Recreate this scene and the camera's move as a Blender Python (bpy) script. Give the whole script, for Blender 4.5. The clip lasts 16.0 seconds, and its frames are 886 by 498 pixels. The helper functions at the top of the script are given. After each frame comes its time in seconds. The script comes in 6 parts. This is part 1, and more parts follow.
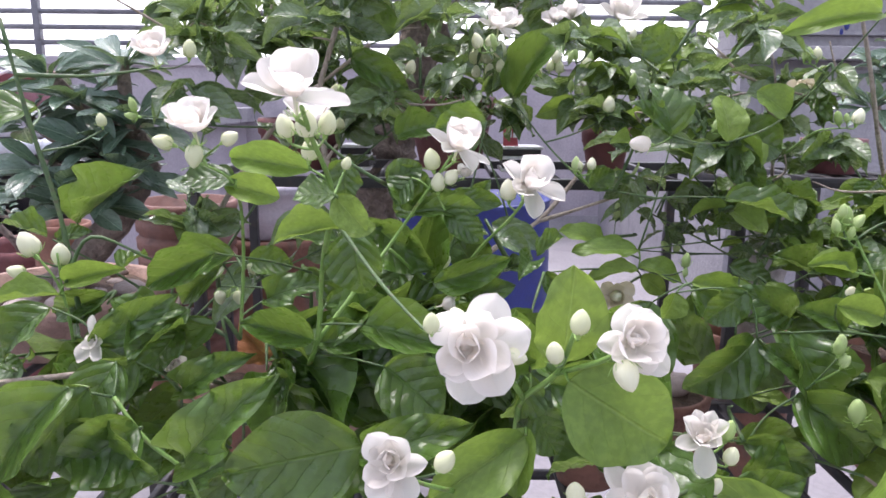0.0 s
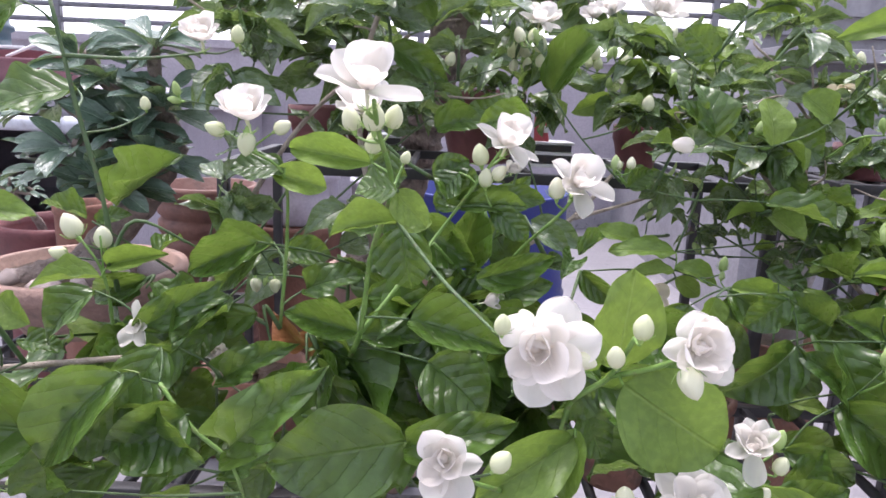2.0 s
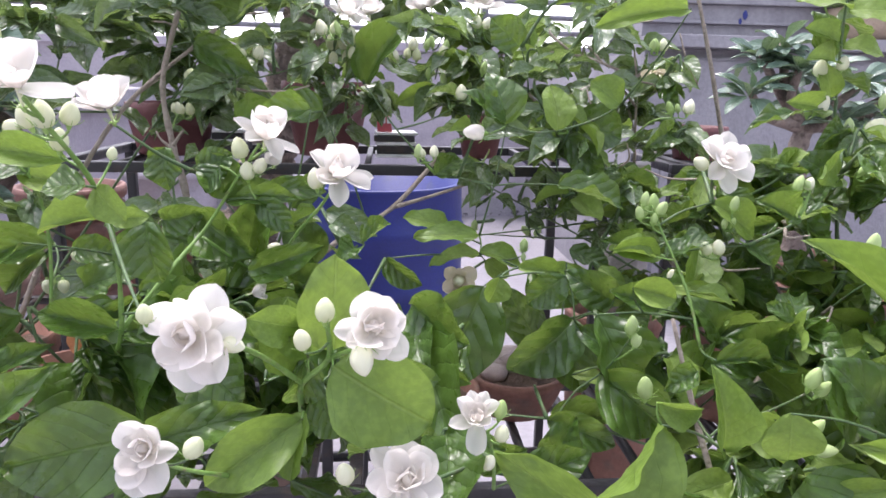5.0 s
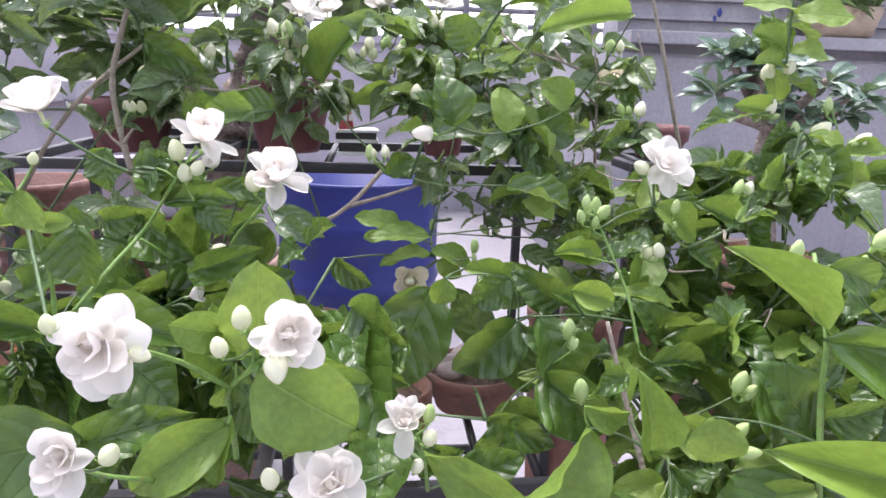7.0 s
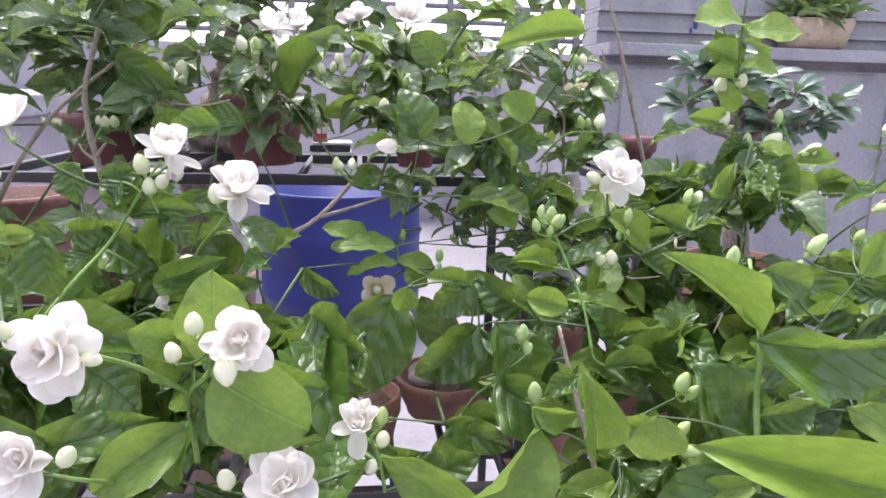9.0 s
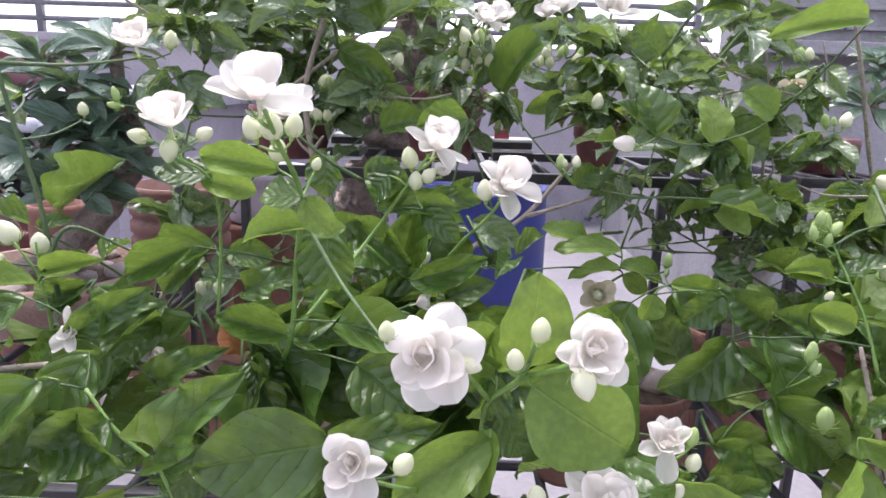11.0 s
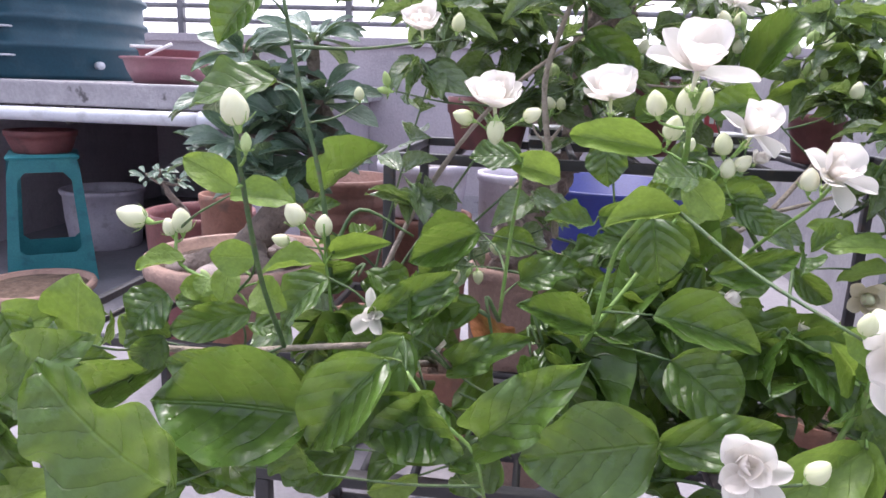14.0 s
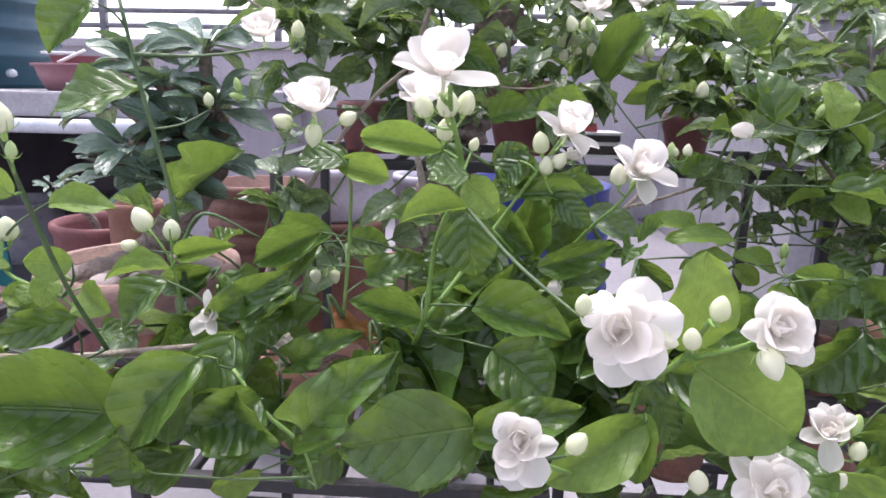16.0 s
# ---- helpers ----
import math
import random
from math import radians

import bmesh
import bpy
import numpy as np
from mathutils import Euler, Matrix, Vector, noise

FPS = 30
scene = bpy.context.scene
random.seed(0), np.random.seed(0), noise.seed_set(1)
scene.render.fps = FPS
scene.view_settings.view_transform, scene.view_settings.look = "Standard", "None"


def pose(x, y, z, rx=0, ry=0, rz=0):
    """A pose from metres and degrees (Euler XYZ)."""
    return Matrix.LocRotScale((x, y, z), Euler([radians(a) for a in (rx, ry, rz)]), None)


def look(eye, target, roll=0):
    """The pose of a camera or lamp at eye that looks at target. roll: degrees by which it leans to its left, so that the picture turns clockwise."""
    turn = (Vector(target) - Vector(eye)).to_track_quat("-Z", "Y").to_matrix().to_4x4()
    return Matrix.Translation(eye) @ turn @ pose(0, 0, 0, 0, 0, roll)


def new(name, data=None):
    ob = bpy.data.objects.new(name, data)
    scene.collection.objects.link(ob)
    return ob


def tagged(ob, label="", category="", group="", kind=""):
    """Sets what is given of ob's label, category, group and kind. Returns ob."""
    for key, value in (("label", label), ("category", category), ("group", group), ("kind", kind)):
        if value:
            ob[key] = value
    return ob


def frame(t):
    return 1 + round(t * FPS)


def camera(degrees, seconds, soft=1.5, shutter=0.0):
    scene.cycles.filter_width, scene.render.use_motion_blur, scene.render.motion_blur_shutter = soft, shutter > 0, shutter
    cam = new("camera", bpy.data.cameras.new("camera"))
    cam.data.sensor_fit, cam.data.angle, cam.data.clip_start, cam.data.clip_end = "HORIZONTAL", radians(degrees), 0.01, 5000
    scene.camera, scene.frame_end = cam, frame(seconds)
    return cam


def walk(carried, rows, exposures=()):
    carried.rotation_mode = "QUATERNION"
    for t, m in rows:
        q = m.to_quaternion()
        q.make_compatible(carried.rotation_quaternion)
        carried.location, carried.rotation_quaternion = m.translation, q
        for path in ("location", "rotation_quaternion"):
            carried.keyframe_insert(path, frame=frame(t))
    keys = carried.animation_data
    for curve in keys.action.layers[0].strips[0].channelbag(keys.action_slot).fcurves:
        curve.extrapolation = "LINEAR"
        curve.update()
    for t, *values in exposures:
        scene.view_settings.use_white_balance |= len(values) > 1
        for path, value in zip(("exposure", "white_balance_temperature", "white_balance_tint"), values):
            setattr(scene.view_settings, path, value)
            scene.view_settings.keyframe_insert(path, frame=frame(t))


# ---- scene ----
cam = camera(65.2, 16.0, soft=1.6)
METRES, EYE, TILT, LEAN, TURN = 0.75, 0.8, -12.0, -0.6, 0.0
ROWS = [
    (0.0, 0.0, 0.0, 0.0, 0.0, 0.0, -0.0),
    (0.5, -0.0237, 0.0042, 0.0047, 0.49, -0.57, -1.3),
    (1.0, -0.0632, -0.0052, -0.0058, 1.66, -0.87, -1.13),
    (1.5, -0.0714, 0.0038, -0.0122, 1.87, -0.97, -1.26),
    (2.0, -0.0383, 0.0044, 0.0049, 0.57, -0.83, -2.01),
    (2.5, -0.0046, 0.022, 0.0026, 0.28, -1.55, -1.66),
    (3.0, 0.0238, 0.0242, 0.0036, -0.67, -1.27, -0.96),
    (3.5, 0.0634, 0.0164, 0.0074, -2.38, -0.99, -0.61),
    (4.0, 0.0924, -0.0149, 0.0107, -3.81, -0.94, -0.55),
    (4.5, 0.1169, -0.0186, 0.004, -4.31, -1.16, 0.11),
    (7.0, 0.1828, -0.0262, 0.0158, -5.79, -2.1, 0.07),
    (7.5, 0.2041, -0.0366, 0.0164, -6.22, -1.84, 0.61),
    (8.0, 0.2222, -0.058, 0.0141, -6.89, -1.52, 0.59),
    (10.5, 0.1051, -0.0287, 0.02, -2.69, -1.04, -0.83),
    (11.0, 0.0258, -0.0016, 0.0148, 0.17, -1.31, -1.29),
    (11.5, -0.0279, 0.0111, 0.0069, 2.04, -0.9, -1.12),
    (12.0, -0.078, 0.0199, 0.0181, 3.52, -0.68, -1.27),
    (12.5, -0.1066, 0.0252, 0.0047, 4.5, -1.03, -1.6),
    (13.0, -0.1271, 0.0222, 0.0008, 5.41, -1.27, -2.25),
    (13.5, -0.1751, 0.0159, 0.0063, 7.27, -1.29, -2.96),
    (14.0, -0.1802, 0.0124, -0.0048, 7.63, -1.52, -2.9),
    (14.5, -0.1726, 0.0134, -0.0072, 7.42, -1.27, -2.45),
    (15.0, -0.144, 0.0107, 0.0043, 6.55, -0.9, -2.48),
    (15.5, -0.1053, 0.0026, -0.0058, 5.42, -0.99, -1.36),
    (16.0, -0.0638, -0.0026, -0.0044, 3.5, -1.16, -1.3),
]
walk(cam, [(t, pose(0, 0, EYE, TILT, LEAN, TURN) @ pose(METRES * x, METRES * y, METRES * z, 90 + pitch, roll, yaw)) for t, x, y, z, yaw, pitch, roll in ROWS],
     exposures=((0.0, 1.35, 6300, 22), (3.0, 1.36, 6300, 22), (4.5, 1.48, 6300, 22), (7.0, 1.65, 6300, 22), (8.0, 1.68, 6300, 22), (10.5, 1.45, 6300, 22), (11.5, 1.37, 6300, 22), (14.0, 1.42, 6300, 22), (16.0, 1.40, 6300, 22)))

# ---- light ----
world = bpy.data.worlds.new("sky_world")
scene.world = world
world.use_nodes = True
SUN_EL, SUN_AZ = 74.0, 330.0
wn, wl = world.node_tree.nodes, world.node_tree.links
sky = wn.new("ShaderNodeTexSky")
sky.sky_type = "NISHITA"
sky.sun_disc = False
sky.sun_elevation, sky.sun_rotation = radians(SUN_EL), radians(SUN_AZ)
sky.air_density, sky.dust_density, sky.ozone_density = 1.2, 3.0, 1.5
haze = wn.new("ShaderNodeHueSaturation")
haze.inputs["Saturation"].default_value = 0.45
wl.new(sky.outputs[0], haze.inputs["Color"])
wl.new(haze.outputs[0], wn["Background"].inputs["Color"])
wn["Background"].inputs["Strength"].default_value = 0.15
sun_data = bpy.data.lights.new("sun", "SUN")
sun_data.energy, sun_data.angle, sun_data.color = 1.4, radians(25), (1.0, 0.97, 0.93)
sun = new("sun", sun_data)
sun.matrix_world = look((8 * math.sin(radians(SUN_AZ)) * math.cos(radians(SUN_EL)), 8 * math.cos(radians(SUN_AZ)) * math.cos(radians(SUN_EL)), 8 * math.sin(radians(SUN_EL))), (0, 0, 0))


# ---- materials ----
def mat(name, rough=0.5, metal=0.0, spec=0.5):
    m = bpy.data.materials.new(name)
    m.use_nodes = True
    p = m.node_tree.nodes["Principled BSDF"]
    p.inputs["Roughness"].default_value, p.inputs["Metallic"].default_value = rough, metal
    p.inputs["Specular IOR Level"].default_value = spec
    return m, m.node_tree.nodes, m.node_tree.links, p


def mix(n, l, fac, a, b, mode="MIX"):
    """A colour mix; a, b: sockets or colours, fac: socket or number."""
    x = n.new("ShaderNodeMix")
    x.data_type, x.blend_type = "RGBA", mode
    for sock, v in ((x.inputs[0], fac), (x.inputs[6], a), (x.inputs[7], b)):
        if isinstance(v, bpy.types.NodeSocket):
            l.new(v, sock)
        elif isinstance(v, (int, float)):
            sock.default_value = v
        else:
            sock.default_value = (*v, 1.0)
    return x.outputs[2]


def noise_fac(n, l, scale, lo=0.35, hi=0.65, detail=5.0, space="Object"):
    tc = n.new("ShaderNodeTexCoord")
    t = n.new("ShaderNodeTexNoise")
    t.inputs["Scale"].default_value, t.inputs["Detail"].default_value = scale, detail
    l.new(tc.outputs[space], t.inputs["Vector"])
    r = n.new("ShaderNodeMapRange")
    r.inputs["From Min"].default_value, r.inputs["From Max"].default_value = lo, hi
    l.new(t.outputs["Fac"], r.inputs["Value"])
    return r.outputs[0]


def bump(n, l, p, height, strength=0.3, dist=0.002):
    b = n.new("ShaderNodeBump")
    b.inputs["Strength"].default_value, b.inputs["Distance"].default_value = strength, dist
    l.new(height, b.inputs["Height"])
    l.new(b.outputs[0], p.inputs["Normal"])


def worn(name, c1, c2, stain, rough=0.6, scale=6.0, fine=90.0, relief=0.3, metal=0.0, stain_at=(0.55, 0.75), rnd=0.0, runs=0.0):
    """Paint, clay, plaster or plastic: two tones, stains and a fine grain."""
    m, n, l, p = mat(name, rough, metal)
    c = mix(n, l, noise_fac(n, l, scale), c1, c2)
    c = mix(n, l, noise_fac(n, l, scale * 2.7, *stain_at), c, stain)
    if runs:
        tc, mp, nz, mr = (n.new(k) for k in ("ShaderNodeTexCoord", "ShaderNodeMapping", "ShaderNodeTexNoise", "ShaderNodeMapRange"))
        mp.inputs["Scale"].default_value = (7.0, 7.0, 0.7)
        nz.inputs["Scale"].default_value, nz.inputs["Detail"].default_value = 1.0, 6.0
        mr.inputs["From Min"].default_value, mr.inputs["From Max"].default_value, mr.inputs["To Max"].default_value = 0.48, 0.72, runs
        l.new(tc.outputs["Object"], mp.inputs["Vector"])
        l.new(mp.outputs[0], nz.inputs["Vector"])
        l.new(nz.outputs["Fac"], mr.inputs["Value"])
        c = mix(n, l, mr.outputs[0], c, stain)
    g = noise_fac(n, l, fine)
    c = mix(n, l, 0.07, c, g, "OVERLAY")
    if rnd:
        oi = n.new("ShaderNodeObjectInfo")
        hs = n.new("ShaderNodeHueSaturation")
        mr = n.new("ShaderNodeMapRange")
        mr.inputs["To Min"].default_value, mr.inputs["To Max"].default_value = 1 - rnd, 1 + rnd
        l.new(oi.outputs["Random"], mr.inputs["Value"])
        l.new(mr.outputs[0], hs.inputs["Value"])
        l.new(c, hs.inputs["Color"])
        c = hs.outputs[0]
    l.new(c, p.inputs["Base Color"])
    bump(n, l, p, g, relief, 0.002)
    return m


def leafy(name, dark, light, under, rough=0.32, vein=0.5, through_light=0.3, spec=0.6, ribs=0.12):
    """A leaf blade: pale midrib and side veins by its own coordinates, blotches, shine and some light let through."""
    m, n, l, p = mat(name, rough, 0.0, spec)
    uv = n.new("ShaderNodeUVMap")
    sep = n.new("ShaderNodeSeparateXYZ")
    l.new(uv.outputs[0], sep.inputs[0])

    def math_node(op, a, b=None, c=None):
        x = n.new("ShaderNodeMath")
        x.operation = op
        for s, v in zip(x.inputs, (a, b, c)):
            if isinstance(v, bpy.types.NodeSocket):
                l.new(v, s)
            elif v is not None:
                s.default_value = v
        return x.outputs[0]

    across = math_node("ABSOLUTE", math_node("SUBTRACT", sep.outputs[0], 0.5))
    ph = math_node("ADD", math_node("SUBTRACT", math_node("MULTIPLY", sep.outputs[1], 5.0), math_node("MULTIPLY", math_node("POWER", across, 1.25), 5.2)), math_node("MULTIPLY", noise_fac(n, l, 2.2, 0.0, 1.0, 1.0), 0.6))
    line = math_node("ABSOLUTE", math_node("SUBTRACT", math_node("FRACT", ph), 0.5))
    side = n.new("ShaderNodeMapRange")
    side.inputs["From Min"].default_value, side.inputs["From Max"].default_value = 0.455, 0.495
    l.new(line, side.inputs["Value"])
    mid = n.new("ShaderNodeMapRange")
    mid.inputs["From Min"].default_value, mid.inputs["From Max"].default_value = 0.024, 0.006
    l.new(across, mid.inputs["Value"])
    oi = n.new("ShaderNodeObjectInfo")
    geo = n.new("ShaderNodeNewGeometry")
    rnd = math_node("FRACT", math_node("ADD", oi.outputs["Random"], geo.outputs["Random Per Island"]))
    c = mix(n, l, rnd, dark, light)
    c = mix(n, l, math_node("MULTIPLY", noise_fac(n, l, 3.0), 0.50), c, tuple(v * 0.55 for v in dark))
    c = mix(n, l, math_node("MULTIPLY", noise_fac(n, l, 13.0, 0.45, 0.62), 0.22), c, tuple(v * 1.5 for v in light))
    c = mix(n, l, math_node("MULTIPLY", side.outputs[0], 1.2 * ribs), c, tuple(v * 0.55 for v in dark))
    c = mix(n, l, math_node("MULTIPLY", mid.outputs[0], vein), c, under)
    spots = math_node("MULTIPLY", noise_fac(n, l, 26.0, 0.80, 0.84, 2.0), 0.25)
    c = mix(n, l, spots, c, (0.20, 0.17, 0.08))
    l.new(c, p.inputs["Base Color"])
    rr = n.new("ShaderNodeMapRange")
    rr.inputs["To Min"].default_value, rr.inputs["To Max"].default_value = rough, rough + 0.16
    l.new(noise_fac(n, l, 6.0), rr.inputs["Value"])
    l.new(rr.outputs[0], p.inputs["Roughness"])
    pillow = math_node("SQRT", math_node("SUBTRACT", 0.502, line))
    rough_skin = math_node("ADD", math_node("MULTIPLY", noise_fac(n, l, 5.0, 0.2, 0.8, 2.0), 0.6), math_node("MULTIPLY", noise_fac(n, l, 17.0, 0.2, 0.8, 3.0), 0.22))
    hgt = math_node("SUBTRACT", math_node("ADD", rough_skin, math_node("MULTIPLY", pillow, 3.5 * ribs)), math_node("ADD", mid.outputs[0], math_node("MULTIPLY", side.outputs[0], 0.16)))
    bump(n, l, p, hgt, 0.6, 0.0022)
    tr = n.new("ShaderNodeBsdfTranslucent")
    l.new(mix(n, l, 0.5, c, (0.31, 0.44, 0.07)), tr.inputs["Color"])
    ms = n.new("ShaderNodeMixShader")
    ms.inputs[0].default_value = through_light
    out = n["Material Output"]
    l.new(p.outputs[0], ms.inputs[1])
    l.new(tr.outputs[0], ms.inputs[2])
    l.new(ms.outputs[0], out.inputs["Surface"])
    return m


def petally(name, c1, c2, through_light=0.3):
    m, n, l, p = mat(name, 0.55, 0.0, 0.3)
    uv = n.new("ShaderNodeUVMap")
    w = n.new("ShaderNodeTexNoise")
    mp = n.new("ShaderNodeMapping")
    mp.inputs["Scale"].default_value = (16.0, 1.2, 1.0)
    l.new(uv.outputs[0], mp.inputs["Vector"])
    l.new(mp.outputs[0], w.inputs["Vector"])
    w.inputs["Scale"].default_value = 1.6
    oi = n.new("ShaderNodeObjectInfo")
    c = mix(n, l, oi.outputs["Random"], c1, c2)
    c = mix(n, l, 0.12, c, w.outputs["Fac"], "OVERLAY")
    l.new(c, p.inputs["Base Color"])
    bump(n, l, p, w.outputs["Fac"], 0.25, 0.001)
    tr = n.new("ShaderNodeBsdfTranslucent")
    l.new(c, tr.inputs["Color"])
    ms = n.new("ShaderNodeMixShader")
    ms.inputs[0].default_value = through_light
    l.new(p.outputs[0], ms.inputs[1])
    l.new(tr.outputs[0], ms.inputs[2])
    l.new(ms.outputs[0], n["Material Output"].inputs["Surface"])
    return m


M_LEAF = leafy("jasmine_leaf", (0.037, 0.094, 0.016), (0.084, 0.166, 0.027), (0.15, 0.28, 0.06), 0.25, 0.32, 0.34, 0.75, 0.30)
M_YOUNG = leafy("young_leaf", (0.128, 0.228, 0.032), (0.205, 0.310, 0.050), (0.30, 0.42, 0.12), 0.40, 0.40, 0.35, ribs=0.05)
# back leaves: both greens are lightened, so bright haze is painted in
M_BACK_HAZED = leafy("back_leaf_hazed", (0.078, 0.138, 0.062), (0.150, 0.225, 0.095), (0.26, 0.35, 0.19), 0.19, 0.4, 0.30, 0.9)
# long rosette leaves: pale bluish veil of haze mixed into the green
M_HAZED_LEAF = leafy("hazed_leaf", (0.085, 0.150, 0.108), (0.145, 0.225, 0.162), (0.30, 0.40, 0.28), 0.24, 0.7, 0.15, 0.8)
M_DRY_LEAF = leafy("dried_leaf", (0.30, 0.10, 0.045), (0.42, 0.17, 0.08), (0.40, 0.22, 0.12), 0.55, 0.4, 0.2, 0.3, 0.1)
M_PETAL = petally("petal", (0.84, 0.805, 0.755), (0.89, 0.855, 0.805), 0.6)
M_PETAL_OLD = petally("faded_petal", (0.66, 0.60, 0.44), (0.74, 0.68, 0.52))
M_BUD = petally("bud", (0.66, 0.70, 0.43), (0.80, 0.80, 0.60), 0.2)
M_BUD_GREEN = petally("green_bud", (0.38, 0.52, 0.18), (0.52, 0.64, 0.30), 0.2)
M_CALYX = worn("calyx", (0.26, 0.42, 0.10), (0.36, 0.52, 0.16), (0.20, 0.34, 0.08), 0.5, 120.0, 400.0, 0.1)
M_STEM = worn("green_stem", (0.13, 0.25, 0.05), (0.20, 0.33, 0.08), (0.17, 0.16, 0.07), 0.5, 60.0, 500.0, 0.2)
M_STEM_DARK = worn("dark_stem", (0.05, 0.10, 0.035), (0.09, 0.15, 0.05), (0.10, 0.09, 0.05), 0.5, 60.0, 500.0, 0.2)
M_TWIG = worn("woody_twig", (0.30, 0.25, 0.20), (0.39, 0.33, 0.27), (0.20, 0.16, 0.12), 0.8, 50.0, 300.0, 0.6)
M_BARK = worn("bark", (0.16, 0.125, 0.105), (0.30, 0.24, 0.20), (0.075, 0.058, 0.05), 0.85, 26.0, 160.0, 1.0)
M_PALE_BARK = worn("pale_bark", (0.30, 0.28, 0.26), (0.40, 0.37, 0.34), (0.20, 0.18, 0.17), 0.75, 14.0, 120.0, 0.5)
M_FLOOR = worn("screed", (0.20, 0.194, 0.212), (0.25, 0.24, 0.258), (0.165, 0.158, 0.17), 0.65, 2.2, 60.0, 0.25)
M_WALL = worn("painted_plaster", (0.40, 0.365, 0.405), (0.46, 0.42, 0.455), (0.32, 0.295, 0.325), 0.8, 1.9, 70.0, 0.4, runs=0.35)
M_WALL_GREY = worn("grey_plaster", (0.275, 0.265, 0.285), (0.33, 0.32, 0.335), (0.20, 0.195, 0.21), 0.8, 2.6, 70.0, 0.5, runs=0.55)
M_SLAB = worn("weathered_cement", (0.29, 0.28, 0.30), (0.38, 0.365, 0.385), (0.10, 0.095, 0.10), 0.85, 7.0, 80.0, 0.6, 0.0, (0.60, 0.68))
M_IRON = worn("black_iron", (0.018, 0.018, 0.020), (0.030, 0.029, 0.030), (0.055, 0.035, 0.025), 0.45, 18.0, 120.0, 0.2)
M_RAIL = worn("grey_rail", (0.16, 0.16, 0.18), (0.22, 0.22, 0.24), (0.12, 0.11, 0.11), 0.5, 10.0, 120.0, 0.2, 0.3)
# clay orange toned down: the shade on these pots is in the colour
M_TERRA_SHADED = worn("terracotta", (0.185, 0.086, 0.060), (0.245, 0.122, 0.086), (0.14, 0.092, 0.07), 0.8, 12.0, 140.0, 0.4, rnd=0.2)
M_TERRA_PALE = worn("pale_terracotta", (0.27, 0.175, 0.14), (0.34, 0.225, 0.18), (0.19, 0.135, 0.11), 0.85, 12.0, 140.0, 0.5, rnd=0.15)
M_MAROON = worn("maroon_clay", (0.12, 0.036, 0.038), (0.165, 0.055, 0.052), (0.08, 0.03, 0.03), 0.55, 10.0, 120.0, 0.2, rnd=0.2)
# brown clay darkened to carry the shade the tall pot stands in
M_RIBBED_SHADED = worn("ribbed_clay_shaded", (0.15, 0.066, 0.050), (0.20, 0.095, 0.07), (0.10, 0.048, 0.04), 0.6, 9.0, 120.0, 0.3)
M_SOIL = worn("soil", (0.085, 0.055, 0.038), (0.14, 0.095, 0.068), (0.05, 0.034, 0.025), 0.95, 40.0, 180.0, 1.0)
M_STONE = worn("pebble", (0.32, 0.25, 0.22), (0.46, 0.39, 0.36), (0.22, 0.17, 0.15), 0.75, 25.0, 160.0, 0.3, rnd=0.3)
M_BLUE = worn("blue_plastic", (0.014, 0.024, 0.15), (0.020, 0.033, 0.19), (0.03, 0.045, 0.14), 0.42, 5.0, 160.0, 0.1)
M_TANK = worn("teal_plastic", (0.010, 0.055, 0.085), (0.016, 0.075, 0.108), (0.04, 0.090, 0.12), 0.45, 3.0, 90.0, 0.1)
M_STOOL = worn("turquoise_plastic", (0.045, 0.30, 0.33), (0.065, 0.36, 0.38), (0.04, 0.22, 0.25), 0.4, 8.0, 160.0, 0.1)
M_PIPE = worn("white_pvc", (0.52, 0.55, 0.60), (0.60, 0.62, 0.66), (0.40, 0.41, 0.43), 0.4, 6.0, 160.0, 0.05)
M_WHITE_TUB = worn("white_tub", (0.46, 0.43, 0.50), (0.54, 0.51, 0.56), (0.34, 0.31, 0.35), 0.45, 9.0, 160.0, 0.1)
M_BASIN = worn("faded_red_plastic", (0.25, 0.11, 0.13), (0.31, 0.155, 0.175), (0.20, 0.11, 0.115), 0.5, 8.0, 140.0, 0.1)
M_PLANTER = worn("tan_planter", (0.40, 0.31, 0.22), (0.48, 0.38, 0.28), (0.28, 0.21, 0.15), 0.75, 14.0, 140.0, 0.4)
M_RED = worn("red_packet", (0.46, 0.07, 0.09), (0.54, 0.10, 0.12), (0.36, 0.05, 0.06), 0.35, 30.0, 200.0, 0.1)
M_WHITE = worn("white_print", (0.75, 0.75, 0.75), (0.8, 0.8, 0.8), (0.65, 0.65, 0.65), 0.4, 30.0, 200.0, 0.1)
M_GROUND = worn("far_ground", (0.12, 0.13, 0.09), (0.18, 0.17, 0.13), (0.08, 0.09, 0.06), 0.95, 0.05, 1.0, 0.1)


# ---- building blocks ----
def thing(name, label, category, group="", at=(0, 0, 0)):
    ob = new(name)
    ob.empty_display_size = 0.02
    ob.location = at
    return tagged(ob, label, category, group)


def mesh_of(bm, material, name="mesh", smooth=True):
    me = bpy.data.meshes.new(name)
    bm.to_mesh(me)
    bm.free()
    me.materials.append(material)
    for f in me.polygons:
        f.use_smooth = smooth
    return me


def part(name, bm, material, parent, label="", smooth=True):
    """Links a bmesh as one mesh object, made in world places, under a thing or a part."""
    me = mesh_of(bm, material, name, smooth) if isinstance(bm, bmesh.types.BMesh) else bm
    ob = new(name, me)
    if parent:
        ob.parent = parent
        ob.matrix_parent_inverse = world_of(parent).inverted()
    return tagged(ob, label)


